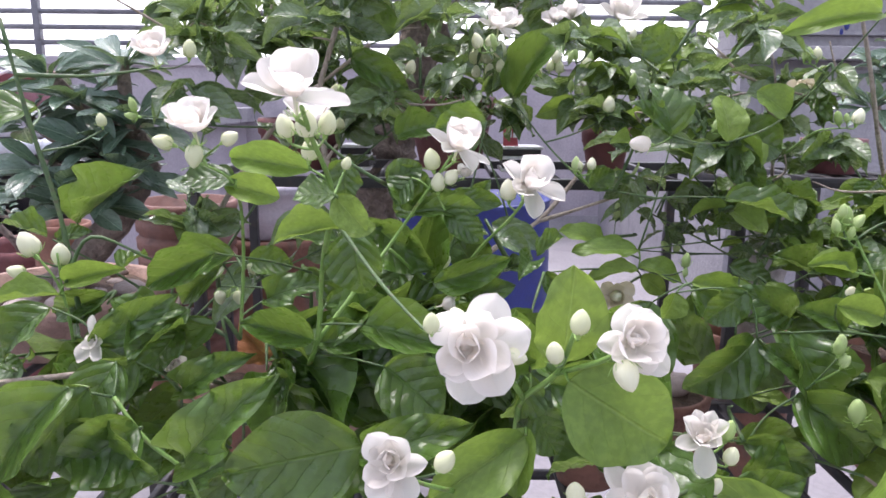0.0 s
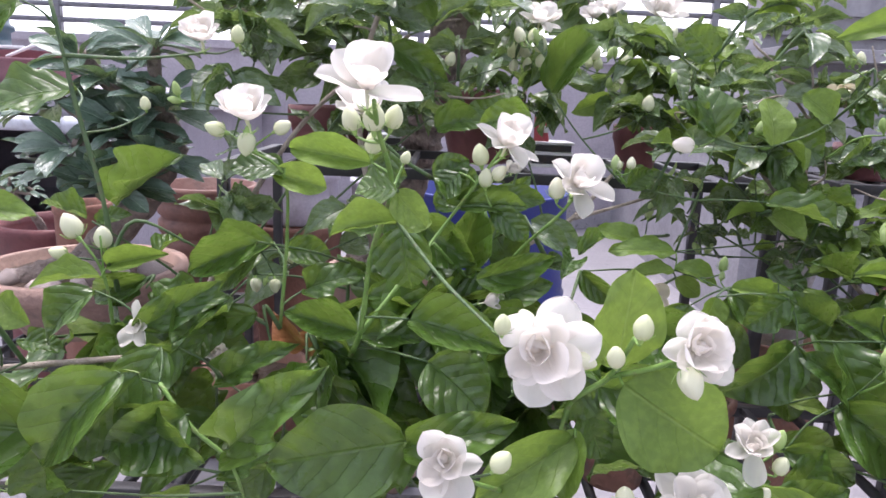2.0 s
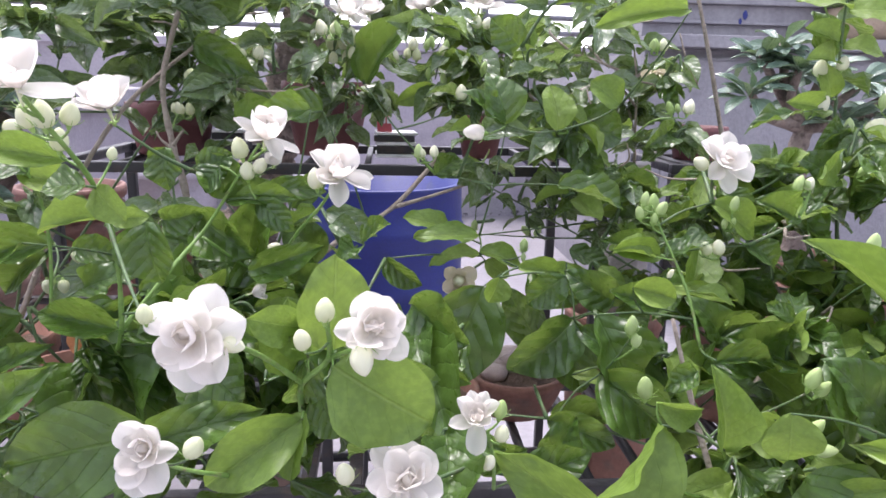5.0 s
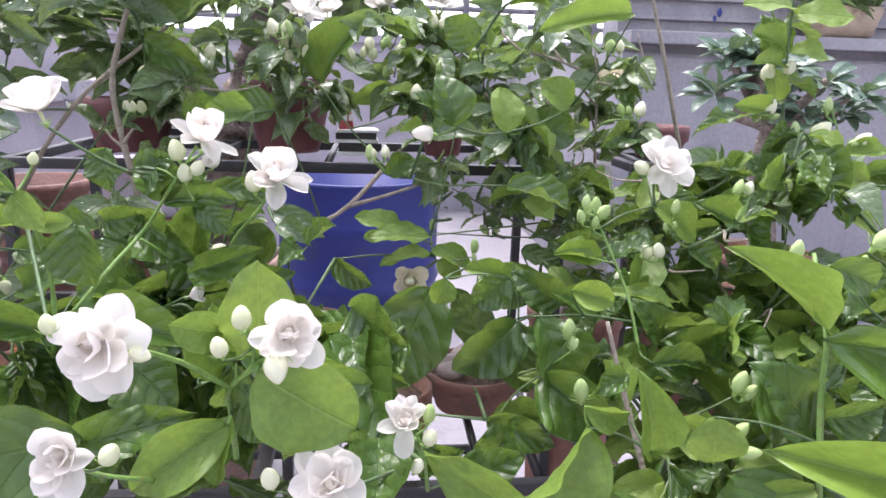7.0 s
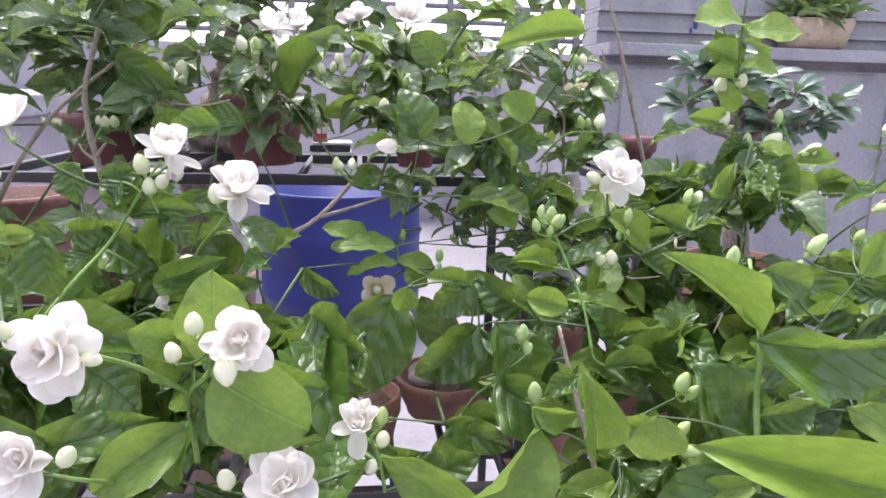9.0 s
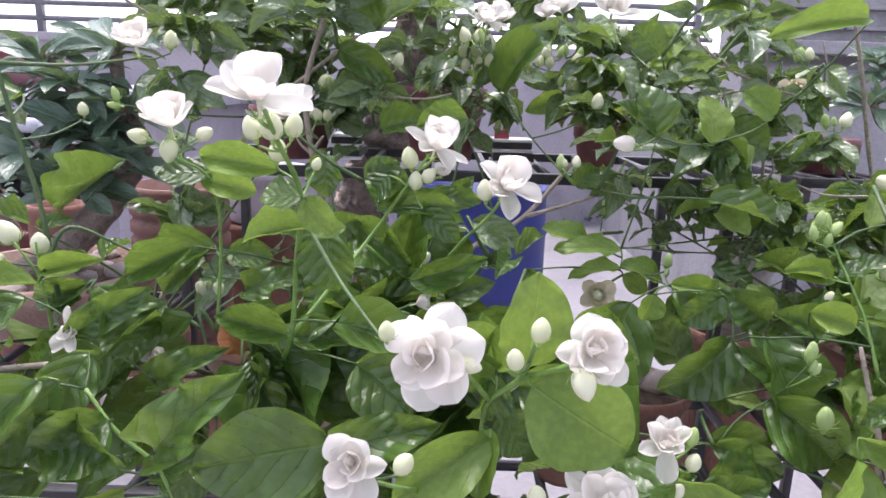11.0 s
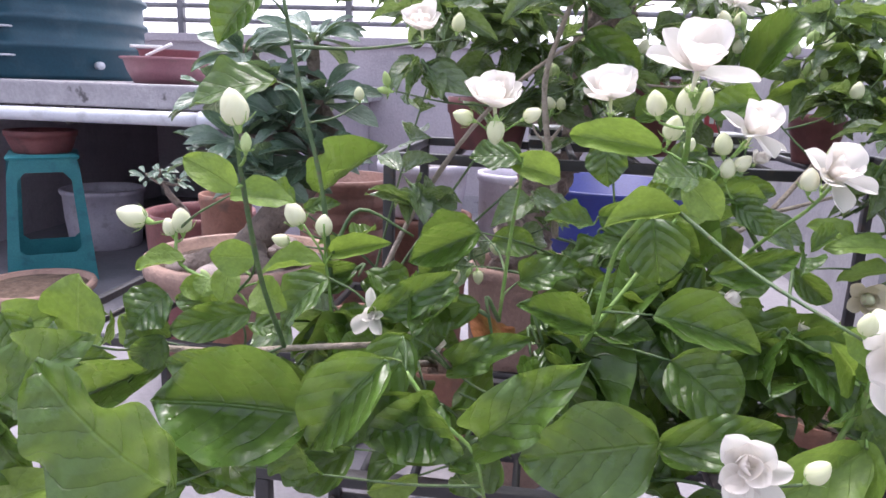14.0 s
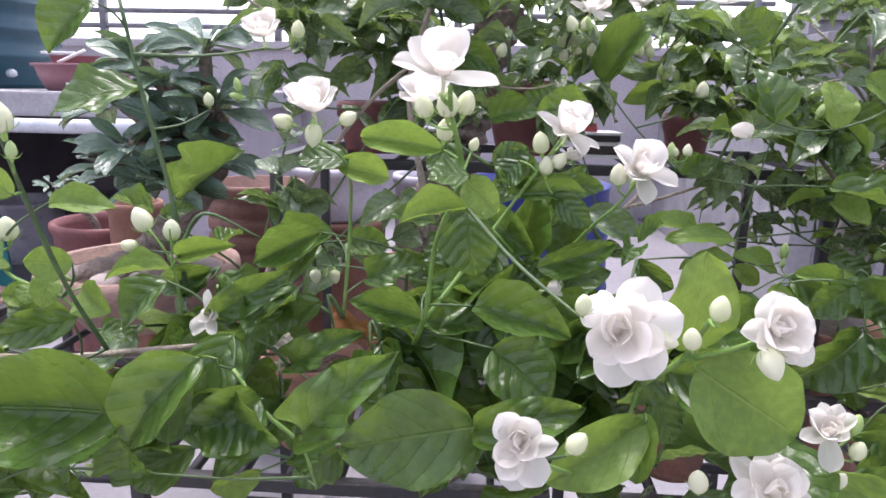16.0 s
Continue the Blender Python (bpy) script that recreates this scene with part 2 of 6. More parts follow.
def world_of(ob):
    m = ob.matrix_basis.copy()
    while ob.parent:
        m = ob.parent.matrix_basis @ ob.matrix_parent_inverse @ m
        ob = ob.parent
    return m


def placed(name, me, m, parent, label=""):
    """A part on shared mesh data, at the world pose m."""
    ob = new(name, me)
    ob.parent = parent
    ob.matrix_parent_inverse = world_of(parent).inverted()
    ob.matrix_basis = m
    return tagged(ob, label)


def structure(name, bm, material, label, smooth=False):
    ob = new(name, mesh_of(bm, material, name, smooth))
    return tagged(ob, label, kind="structure")


def box(bm, x0, x1, y0, y1, z0, z1, bevel=0.0):
    g = bmesh.ops.create_cube(bm, size=1.0)
    bmesh.ops.transform(bm, matrix=Matrix.LocRotScale(((x0 + x1) / 2, (y0 + y1) / 2, (z0 + z1) / 2), None, (x1 - x0, y1 - y0, z1 - z0)), verts=g["verts"])
    if bevel:
        es = list({e for v in g["verts"] for e in v.link_edges})
        bmesh.ops.bevel(bm, geom=es, offset=bevel, segments=2, affect="EDGES", profile=0.6)
    return bm


def new_box(*a, **k):
    return box(bmesh.new(), *a, **k)


def lathe(profile, seg=40, at=(0, 0, 0), wobble=0.0):
    """A turned shape from (radius, height) steps."""
    bm = bmesh.new()
    rings = []
    for r, z in profile:
        ring = []
        for k in range(seg):
            a = 2 * math.pi * k / seg
            rr = r * (1 + wobble * noise.noise((3 * math.cos(a), 3 * math.sin(a), 9 * z + at[0] * 7)))
            ring.append(bm.verts.new((at[0] + rr * math.cos(a), at[1] + rr * math.sin(a), at[2] + z)))
        rings.append(ring)
    for a, b in zip(rings, rings[1:]):
        for k in range(seg):
            bm.faces.new((a[k], a[(k + 1) % seg], b[(k + 1) % seg], b[k]))
    for ring, flip in ((rings[0], True), (rings[-1], False)):
        bm.faces.new(ring[::-1] if flip else ring)
    return bm


def smooth_path(pts, steps=6):
    """A Catmull-Rom line through the points."""
    p = [Vector(q) for q in pts]
    if len(p) < 3:
        return [p[0].lerp(p[-1], k / steps) for k in range(steps + 1)]
    p = [2 * p[0] - p[1]] + p + [2 * p[-1] - p[-2]]
    out = []
    for a, b, c, d in zip(p, p[1:], p[2:], p[3:]):
        for k in range(steps):
            t = k / steps
            out.append(0.5 * (2 * b + (c - a) * t + (2 * a - 5 * b + 4 * c - d) * t * t + (3 * b - a - 3 * c + d) * t ** 3))
    return out + [p[-2]]


def tube(bm, pts, r0, r1, seg=6, knots=0.0, steps=5):
    """A tapering stem along a smooth line, thicker at its knots."""
    line = smooth_path(pts, steps)
    prev, side = None, Vector((0.3, 0.9, 0.2))
    for k, q in enumerate(line):
        way = (line[min(k + 1, len(line) - 1)] - line[max(k - 1, 0)]).normalized()
        side = (side - way * side.dot(way)).normalized()
        up = way.cross(side)
        r = r0 + (r1 - r0) * k / (len(line) - 1)
        r *= 1 + knots * noise.noise(q * 90)
        ring = [bm.verts.new(q + r * (math.cos(2 * math.pi * s / seg) * side + math.sin(2 * math.pi * s / seg) * up)) for s in range(seg)]
        if prev:
            for s in range(seg):
                bm.faces.new((prev[s], prev[(s + 1) % seg], ring[(s + 1) % seg], ring[s]))
        else:
            bm.faces.new(ring[::-1])
        prev = ring
    bm.faces.new(prev)
    return bm


def new_tube(*a, **k):
    return tube(bmesh.new(), *a, **k)


# ---- the terrace ----
structure("ground", new_box(-900, 900, -900, 900, -7.2, -7.0), M_GROUND, "distant ground far below the roof terrace")
M_HAZE = bpy.data.materials.new("hazy_sky")
M_HAZE.use_nodes = True
hz = M_HAZE.node_tree.nodes
hz.remove(hz["Principled BSDF"])
glow = hz.new("ShaderNodeEmission")
glow.inputs["Color"].default_value, glow.inputs["Strength"].default_value = (0.93, 0.96, 1.0, 1.0), 1.25
M_HAZE.node_tree.links.new(glow.outputs[0], hz["Material Output"].inputs["Surface"])
structure("backdrop", new_box(-220, 220, 90, 91, -7.0, 45), M_HAZE, "bright hazy white sky beyond the railing")
structure("floor", new_box(-5.0, 4.0, -3.0, 4.6, -0.25, 0.0), M_FLOOR, "pale grey cement terrace floor")
WALL_Y, WALL_TOP = 4.3, 1.045
structure("wall_north", new_box(-5.0, 1.62, WALL_Y, WALL_Y + 0.15, 0.0, WALL_TOP - 0.05), M_WALL, "mauve-grey plastered parapet wall")
structure("trim_north", new_box(-5.0, 1.62, WALL_Y - 0.03, WALL_Y + 0.18, WALL_TOP - 0.05, WALL_TOP, bevel=0.006), M_WALL, "plastered coping along the parapet")
structure("baseboard", new_box(-5.0, 1.62, WALL_Y - 0.012, WALL_Y, 0.0, 0.11), M_SLAB, "dull cement skirting at the parapet")
structure("wall_south", new_box(-5.0, 4.0, -3.15, -3.0, 0.0, 1.05), M_WALL, "plain plastered parapet wall behind the camera")
structure("wall_west", new_box(-5.15, -5.0, -3.15, 4.6, 0.0, 1.05), M_WALL, "plain plastered parapet wall at the side")
structure("wall_east", new_box(4.0, 4.15, -3.15, 4.6, 0.0, 1.05), M_WALL, "plain plastered parapet wall at the far side")


def railing():
    t = thing("railing", "grey metal railing with level bars on the parapet", "railing", at=(-1.0, WALL_Y + 0.07, WALL_TOP))
    for z in (1.125, 1.215, 1.305, 1.395, 1.485):
        part("bar", new_tube([(-4.9, WALL_Y + 0.07, z), (-1.5, WALL_Y + 0.07, z + 0.004), (1.6, WALL_Y + 0.07, z)], 0.016, 0.016, 8), M_RAIL, t)
    for x in (-4.2, -3.1, -2.45, -1.35, -0.25, 0.7, 1.5):
        part("post", new_box(x - 0.02, x + 0.02, WALL_Y + 0.05, WALL_Y + 0.09, WALL_TOP, 1.52, bevel=0.003), M_RAIL, t)
    return t


railing()


def east_block():
    """The taller built part: a panelled wall with stepped bands."""
    w = structure("wall_north_east", new_box(0.98, 4.0, 2.35, 2.5, 0.0, 0.915), M_WALL_GREY, "grey plastered wall with stepped bands")
    # the lowest band is a slight recess shaped for the ledge's shadow line
    for z0, z1, y in ((0.915, 0.945, 2.375), (0.945, 0.985, 2.275), (0.985, 1.030, 2.42), (1.030, 1.042, 2.395), (1.042, 1.095, 2.415), (1.095, 1.108, 2.39), (1.108, 1.5, 2.41)):
        part("band", new_box(0.98, 4.0, y, 2.58, z0, z1, bevel=0.003), M_WALL_GREY, w, smooth=False)
    for x0, x1 in ((1.06, 2.01), (2.07, 3.9)):
        part("panel", new_box(x0, x1, 2.341, 2.36, 0.12, 0.905, bevel=0.003), M_WALL_GREY, w, smooth=False)
    for x, z, r, m in ((1.30, 1.055, 0.012, M_BLUE), (1.285, 1.035, 0.008, M_BLUE), (1.27, 0.80, 0.011, M_SOIL), (1.36, 0.76, 0.006, M_SOIL), (1.90, 0.62, 0.008, M_SOIL)):
        part("paint_mark", lathe([(0.0, -0.002), (r * 0.8, -0.002), (r, 0.0), (r * 0.7, 0.0015), (0.0, 0.002)], 9, wobble=0.2), m, w).matrix_world = Matrix.Translation((x, 2.335, z)) @ Matrix.Rotation(math.pi / 2, 4, "X") @ Matrix.Diagonal((0.8, 1.3, 1, 1))
    part("return_wall", new_box(0.98, 1.13, 2.5, 4.5, 0.0, 0.93), M_WALL_GREY, w, smooth=False)


# ---- foliage meshes shared by all leaves ----
def leaf_mesh(name, material, seed, rows=30, cols=10, tip=1.0, cup=0.10, bend=0.12, wave=0.02, broad=0.42, power=0.60, quilt=1.0, low=0.80):
    """A blade of length 1 along y and width 1, folded a little at the midrib, with a wavy rim."""
    rng = random.Random(seed)
    bm = bmesh.new()
    uvl = bm.loops.layers.uv.new("UVMap")
    ph, grid = rng.uniform(0, 6), []
    curl = rng.uniform(-0.05, 0.05)
    peak, full = rng.uniform(low, low + 0.14), power * rng.uniform(0.90, 1.10)
    for i in range(rows + 1):
        v = i / rows
        if broad > 0.3:
            w = math.sin(math.pi * v ** peak) ** (full * (1.0 + 0.75 * tip * max(0.0, v - 0.45) ** 0.8))
        else:
            w = math.sin(math.pi * v ** 1.45) ** 0.66
        w = max(w, 0.012)
        row = []
        for j in range(cols + 1):
            u = 2 * j / cols - 1
            x = 0.5 * w * u * (1 + 0.05 * noise.noise((4.5 * v, 3.0 if u > 0 else 8.0, seed * 2.3)))
            z = cup * abs(u) ** 1.4 * w - bend * (v - 0.25) ** 2 * 1.6
            z += wave * (math.sin(9 * v + ph + (2.0 if u > 0 else 0.0)) + 0.5 * math.sin(21 * v + 2 * ph + (1.0 if u > 0 else 0.0))) * abs(u) ** 2
            z += (0.062 + 0.05 * noise.noise((2 * u, 4 * v, seed * 1.7))) * (abs(math.sin(math.pi * (5 * v - 5.2 * (0.5 * abs(u) * w) ** 1.25 + 0.17))) - 0.6) * min(1.0, 4 * abs(u)) * (1.15 - abs(u)) * quilt + (0.048 * noise.noise((1.8 * u, 3 * v, seed * 3.1)) + 0.02 * noise.noise((5 * u, 9 * v, seed * 7.7))) * abs(u)
            row.append((bm.verts.new((x + curl * math.sin(math.pi * v) * 0.6, v, z)), (0.5 + 0.5 * u * w, v)))
        grid.append(row)
    for a, b in zip(grid, grid[1:]):
        for j in range(cols):
            q = (a[j], a[j + 1], b[j + 1], b[j])
            f = bm.faces.new([c[0] for c in q])
            for lo, c in zip(f.loops, q):
                lo[uvl].uv = c[1]
    return mesh_of(bm, material, name)


LEAVES = {"d": [leaf_mesh("leaf_d", M_LEAF, s, cup=0.10 + 0.05 * s, bend=0.06 + 0.15 * (s % 4), wave=0.06 + 0.025 * (s % 3), tip=0.7, power=0.56, low=0.86) for s in range(9)],
          "y": [leaf_mesh("leaf_y", M_YOUNG, s + 9, cup=0.10 + 0.06 * s, bend=0.10 + 0.13 * (s % 3), wave=0.05, tip=0.40, power=0.54, quilt=0.4, low=0.90) for s in range(6)],
          "b": [leaf_mesh("leaf_b", M_BACK_HAZED, s + 20, 9, 4, quilt=0.0, cup=0.12 + 0.05 * s, bend=0.1 + 0.12 * s, wave=0.05) for s in range(5)],
          "l": [leaf_mesh("leaf_l", M_HAZED_LEAF, s + 30, 9, 4, quilt=0.0, tip=0.3, cup=0.10, bend=0.15 + 0.1 * s, wave=0.01, broad=0.15) for s in range(3)]}
LEAVES["o"] = [leaf_mesh("leaf_o", M_DRY_LEAF, 61, cup=0.5, bend=0.5, wave=0.12)]
leaf_count = [0]


def leaf(plant, base, tip, width, kind="d", face=0.55, roll=0.0, joined=True):
    """A leaf from its stalk's end to its tip. face: 0 lies flat under the sky, 1 stands towards the south; roll: degrees about its midrib."""
    b, t = Vector(base), Vector(tip)
    y = (t - b)
    n = Vector((0.0, -face, 1.02 - face))
    z = (n - y * n.dot(y) / y.length_squared).normalized()
    k = leaf_count[0] = leaf_count[0] + 1
    scatter = 26 * math.sin(12.9 * k) * min(1.0, 0.024 / width) if joined else 0.0
    z.rotate(Matrix.Rotation(radians(roll + scatter), 3, y.normalized()))
    x = y.normalized().cross(z)
    if joined:
        stalk(plant, b, y, 0.0009)
    m = Matrix.Translation(b) @ Matrix((x, y.normalized(), z)).transposed().to_4x4() @ Matrix.Diagonal((width * 1.06, y.length, y.length * 0.8, 1))
    return placed("leaf", LEAVES[kind][k * 7 % len(LEAVES[kind])], m, plant)


# ---- flowers and buds ----
def petal_mesh(name, material, seed, width, cup, curl, rows=14, cols=10):
    """A round petal of length 1 along y: narrow at its foot, broad and blunt, cupped, with a rolled, uneven rim."""
    rng = random.Random(seed)
    bm = bmesh.new()
    uvl = bm.loops.layers.uv.new("UVMap")
    grid, ph = [], rng.uniform(0, 6)
    for i in range(rows + 1):
        v = math.sin(0.5 * math.pi * i / rows)
        w = width * (0.36 + 0.64 * math.sin(0.5 * math.pi * min(1.0, v / 0.58)) ** 1.2) if v < 0.58 else width * max(0.0, 1 - ((v - 0.58) / 0.422) ** 2.3) ** 0.5
        row = []
        for j in range(cols + 1):
            u = 2 * j / cols - 1
            z = cup * (u * u) * w * 0.7 + 0.34 * v * v * curl - 0.10 * math.sin(math.pi * v) + 0.035 * math.sin(5 * v + ph) * u
            z -= 0.10 * max(0.0, v - 0.72) ** 1.0 + 0.06 * max(0.0, abs(u) - 0.6)
            z += 0.05 * noise.noise((2.2 * u, 2.5 * v, seed * 5.3))
            row.append((bm.verts.new((0.5 * w * u * (1 + 0.03 * math.sin(7 * v + ph)), v * (1 - 0.03 * u * u * v), z)), ((u + 1) / 2, v)))
        grid.append(row)
    for a, b in zip(grid, grid[1:]):
        for j in range(cols):
            q = (a[j], a[j + 1], b[j + 1], b[j])
            f = bm.faces.new([c[0] for c in q])
            for lo, c in zip(f.loops, q):
                lo[uvl].uv = c[1]
    bmesh.ops.remove_doubles(bm, verts=bm.verts, dist=0.0005)
    return mesh_of(bm, material, name)


PETALS = {k: [petal_mesh("petal_" + k, m, s, 0.88 + 0.03 * s, 0.26 + 0.09 * s, -0.20 + 0.22 * s) for s in range(5)] for k, m in (("w", M_PETAL), ("o", M_PETAL_OLD))}


def spindle(name, material, fat=0.5, tipped=1.0, groove=0.06):
    """A closed bud of length 1: an egg with furled petals winding round it."""
    bm = bmesh.new()
    uvl = bm.loops.layers.uv.new("UVMap")
    rows, seg, rings = 12, 15, []
    for i in range(rows + 1):
        v = i / rows
        r = 0.5 * fat * (math.sin(math.pi * (0.06 + 0.94 * v) ** (0.85 * tipped)) ** 0.62) if 0 < i < rows else 0.02
        ring = []
        for k in range(seg):
            a = 2 * math.pi * k / seg + 1.6 * v
            s = (k % 5) / 5
            ring.append(bm.verts.new((r * (1 + groove * (s - 0.4)) * math.cos(a), r * (1 + groove * (s - 0.4)) * math.sin(a), v)))
        rings.append(ring)
    for i, (a, b) in enumerate(zip(rings, rings[1:])):
        for k in range(seg):
            f = bm.faces.new((a[k], a[(k + 1) % seg], b[(k + 1) % seg], b[k]))
            for lo, (du, dv) in zip(f.loops, ((0, 0), (1, 0), (1, 1), (0, 1))):
                lo[uvl].uv = ((k + du) / seg, (i + dv) / rows)
    bm.faces.new(rings[0][::-1])
    bm.faces.new(rings[-1])
    return mesh_of(bm, material, name)


BUDS = {"w": spindle("bud_white", M_BUD, 0.74), "g": spindle("bud_green", M_BUD_GREEN, 0.55, 1.1, 0.1), "p": spindle("bud_pale", M_PETAL, 0.68, 0.95, 0.20)}


def calyx_mesh(seed):
    """A small green cup with thin spreading sepals, of radius about 1."""
    rng = random.Random(seed)
    bm = tube(bmesh.new(), [(0, 0, -0.9), (0, 0, -0.45), (0, 0, 0.1)], 0.22, 0.52, 8, 0, 3)
    for k in range(8):
        a = 2 * math.pi * k / 8 + rng.uniform(-0.25, 0.25)
        o = rng.uniform(0.75, 1.15)
        d = Vector((math.cos(a), math.sin(a), 0))
        tube(bm, [d * 0.35, d * 1.15 * o + Vector((0, 0, 0.35)), d * 1.75 * o + Vector((0, 0, rng.uniform(0.6, 1.5)))], 0.11, 0.03, 4, 0, 3)
    return mesh_of(bm, M_CALYX, "calyx")


CALYX = [calyx_mesh(s) for s in range(3)]


def aim(at, way, spin=0.0, size=1.0):
    q = Vector(way).to_track_quat("Z", "Y").to_matrix().to_4x4()
    return Matrix.Translation(at) @ q @ Matrix.Rotation(spin, 4, "Z") @ Matrix.Diagonal((size, size, size, 1))


def bud(plant, at, way, length, kind="w", sepals=True):
    """A flower bud whose middle lies at the place given, pointing along way."""
    rng = random.Random(int(at[0] * 9001 + at[2] * 7001))
    w = Vector(way).normalized()
    base = Vector(at) - w * length * 0.5
    stalk(plant, base - w * length * 0.25, w, 0.0009)
    b = placed("flower_bud", BUDS[kind], aim(base, w, rng.uniform(0, 6), length), plant)
    if sepals:
        placed("calyx", CALYX[rng.randrange(3)], aim(base + w * length * 0.04, w, rng.uniform(0, 6), length * 0.27), b)
    return b


def flower(plant, at, way, size, opened=0.8, layers=(6, 5, 3), kind="w", spin=0.0, label="", petals=(), heart_at=(0.0, 0.0), heart_size=0.36):
    """A double jasmine flower, with whorls of petals: opened 1 lays the outer whorl flat, 0 keeps it closed.
    petals: for a flower that has few, each one's clock angle, lift in degrees, length and breadth; heart_at shifts the furled middle."""
    rng = random.Random(int(at[0] * 8117 + at[2] * 6211))
    w = Vector(way).normalized()
    base = Vector(at) - w * size * 0.14
    f = part("flower", new_tube([base - w * size * 0.28, base - w * size * 0.12, base + w * size * 0.03], size * 0.018, size * 0.035, 8), M_BUD, plant, label)
    stalk(plant, base - w * size * 0.28, w, 0.0013)
    frame0 = aim(base, w, spin)
    if petals:
        side = Vector((1, 0, 0)) - w * w.x
        frame0 = Matrix.Translation(base) @ Matrix((side.normalized(), w.cross(side).normalized(), w)).transposed().to_4x4()
        for k, (deg, lift, ln, br) in enumerate(petals):
            m = frame0 @ Matrix.Rotation(radians(deg - 90), 4, "Z") @ Matrix.Translation((0, size * 0.02, size * 0.012 * k)) @ Matrix.Rotation(radians(lift), 4, "X")
            placed("petal", PETALS[kind][k % 3], m @ Matrix.Diagonal((size * ln * br, size * ln, size * ln, 1)), f)
        layers = (0, 4, 4)
    mid = frame0 @ Matrix.Translation((size * heart_at[0], size * heart_at[1], 0))
    k0 = heart_size / 0.36
    for ring, count in enumerate(layers):
        for k in range(count):
            a = 2 * math.pi * (k + 0.5 * ring) / count + rng.uniform(-0.2, 0.2)
            low = (rng.choice((rng.uniform(-12, 12), rng.uniform(14, 34), rng.uniform(30, 52))), rng.uniform(46, 74) - (rng.uniform(16, 36) if petals else 0), rng.uniform(66, 84) + (rng.uniform(-30, 24) if petals else 0))[ring]
            el = low + (1 - opened) * (70, 40, 16)[ring]
            ln = size * (0.53, 0.40, 0.25 if petals else 0.34)[ring] * rng.uniform(0.80 if petals else 0.86, 1.06) * (k0 if ring else 1.0)
            m = mid @ Matrix.Rotation(a, 4, "Z") @ Matrix.Translation((0, size * (0.03, 0.05, 0.05)[ring] * k0, size * 0.02 * ring)) @ Matrix.Rotation(radians(el), 4, "X")
            m = m @ Matrix.Diagonal((ln * (0.92, 1.02, 1.08)[ring], ln, ln, 1))
            placed("petal", PETALS[kind][rng.randrange(0, 3) + ring], m, f)
    heart = (w + Vector((rng.uniform(-0.2, 0.2), rng.uniform(-0.2, 0.2), rng.uniform(-0.2, 0.2)))).normalized()
    placed("inner_petals", BUDS["p" if kind == "w" else "w"], aim(mid.translation + w * size * 0.02, heart, rng.uniform(0, 6), size * heart_size * (0.5 if petals else 1.15)), f)
    placed("calyx", CALYX[rng.randrange(3)], aim(base - w * size * 0.24, w, spin, size * 0.085), f)
    return f


NODES = {}


def stem(plant, pts, r0=0.0016, r1=0.001, material=None, knots=0.25):
    """A stalk or branch through the places given, in metres of thickness."""
    NODES.setdefault(plant, []).extend(smooth_path(pts, 4))
    return part("stem", new_tube(pts, r0, r1, 7, knots), material or M_STEM, plant)


def stalk(plant, base, way, thick=0.0011, material=None):
    """Joins a leaf, bud or flower to the nearest part of its bush that lies below it."""
    b, w = Vector(base), Vector(way).normalized()
    near = min(NODES[plant], key=lambda q: (q - b).length + 1.5 * max(0.0, q.z - b.z + 0.004) + 0.8 * max(0.0, b.y - q.y - 0.004))
    gap = (near - b).length
    if gap < 0.004:
        return
    mid = near.lerp(b, 0.5) - w * min(0.08 * gap, 0.004)
    part("stem", new_tube([near, mid, b], thick * (1 + min(0.5, gap * 4)), thick * 0.75, 6, 0.15, 4), material or (M_STEM if gap < 0.022 else M_STEM_DARK), plant)
    NODES[plant].extend([mid, b])


def root(plant, at):
    NODES.setdefault(plant, []).append(Vector(at))


east_block()


# ---- the slab, tank and things round it ----
structure("counter_slab", new_box(-4.6, -1.12, 2.28, 4.29, 0.672, 0.755, bevel=0.008), M_SLAB, "weathered cement slab shelf with black mould spots")
structure("counter_support", new_box(-4.6, -2.62, 2.36, 4.29, 0.0, 0.672), M_WALL, "plastered support wall under the slab")
# added wall: blocks light from the right so the space below stays dark
structure("counter_pier", new_box(-1.34, -1.2, 2.55, 4.29, 0.0, 0.672), M_WALL, "plastered side wall added to darken the space under the slab")


def drain_pipe():
    t = thing("drain_pipe", "white plastic pipe running along the slab edge", "pipe", at=(-2.0, 2.25, 0.64))
    part("pipe_run", new_tube([(-4.6, 2.235, 0.638), (-2.5, 2.235, 0.642), (-1.25, 2.235, 0.645)], 0.024, 0.024, 14), M_PIPE, t)
    part("elbow", new_tube([(-1.27, 2.235, 0.645), (-1.20, 2.24, 0.645), (-1.17, 2.28, 0.645), (-1.17, 2.36, 0.645)], 0.029, 0.029, 14), M_PIPE, t)
    for x in (-2.45, -1.75):
        part("bracket", new_box(x - 0.012, x + 0.012, 2.232, 2.262, 0.612, 0.672), M_IRON, t)


drain_pipe()


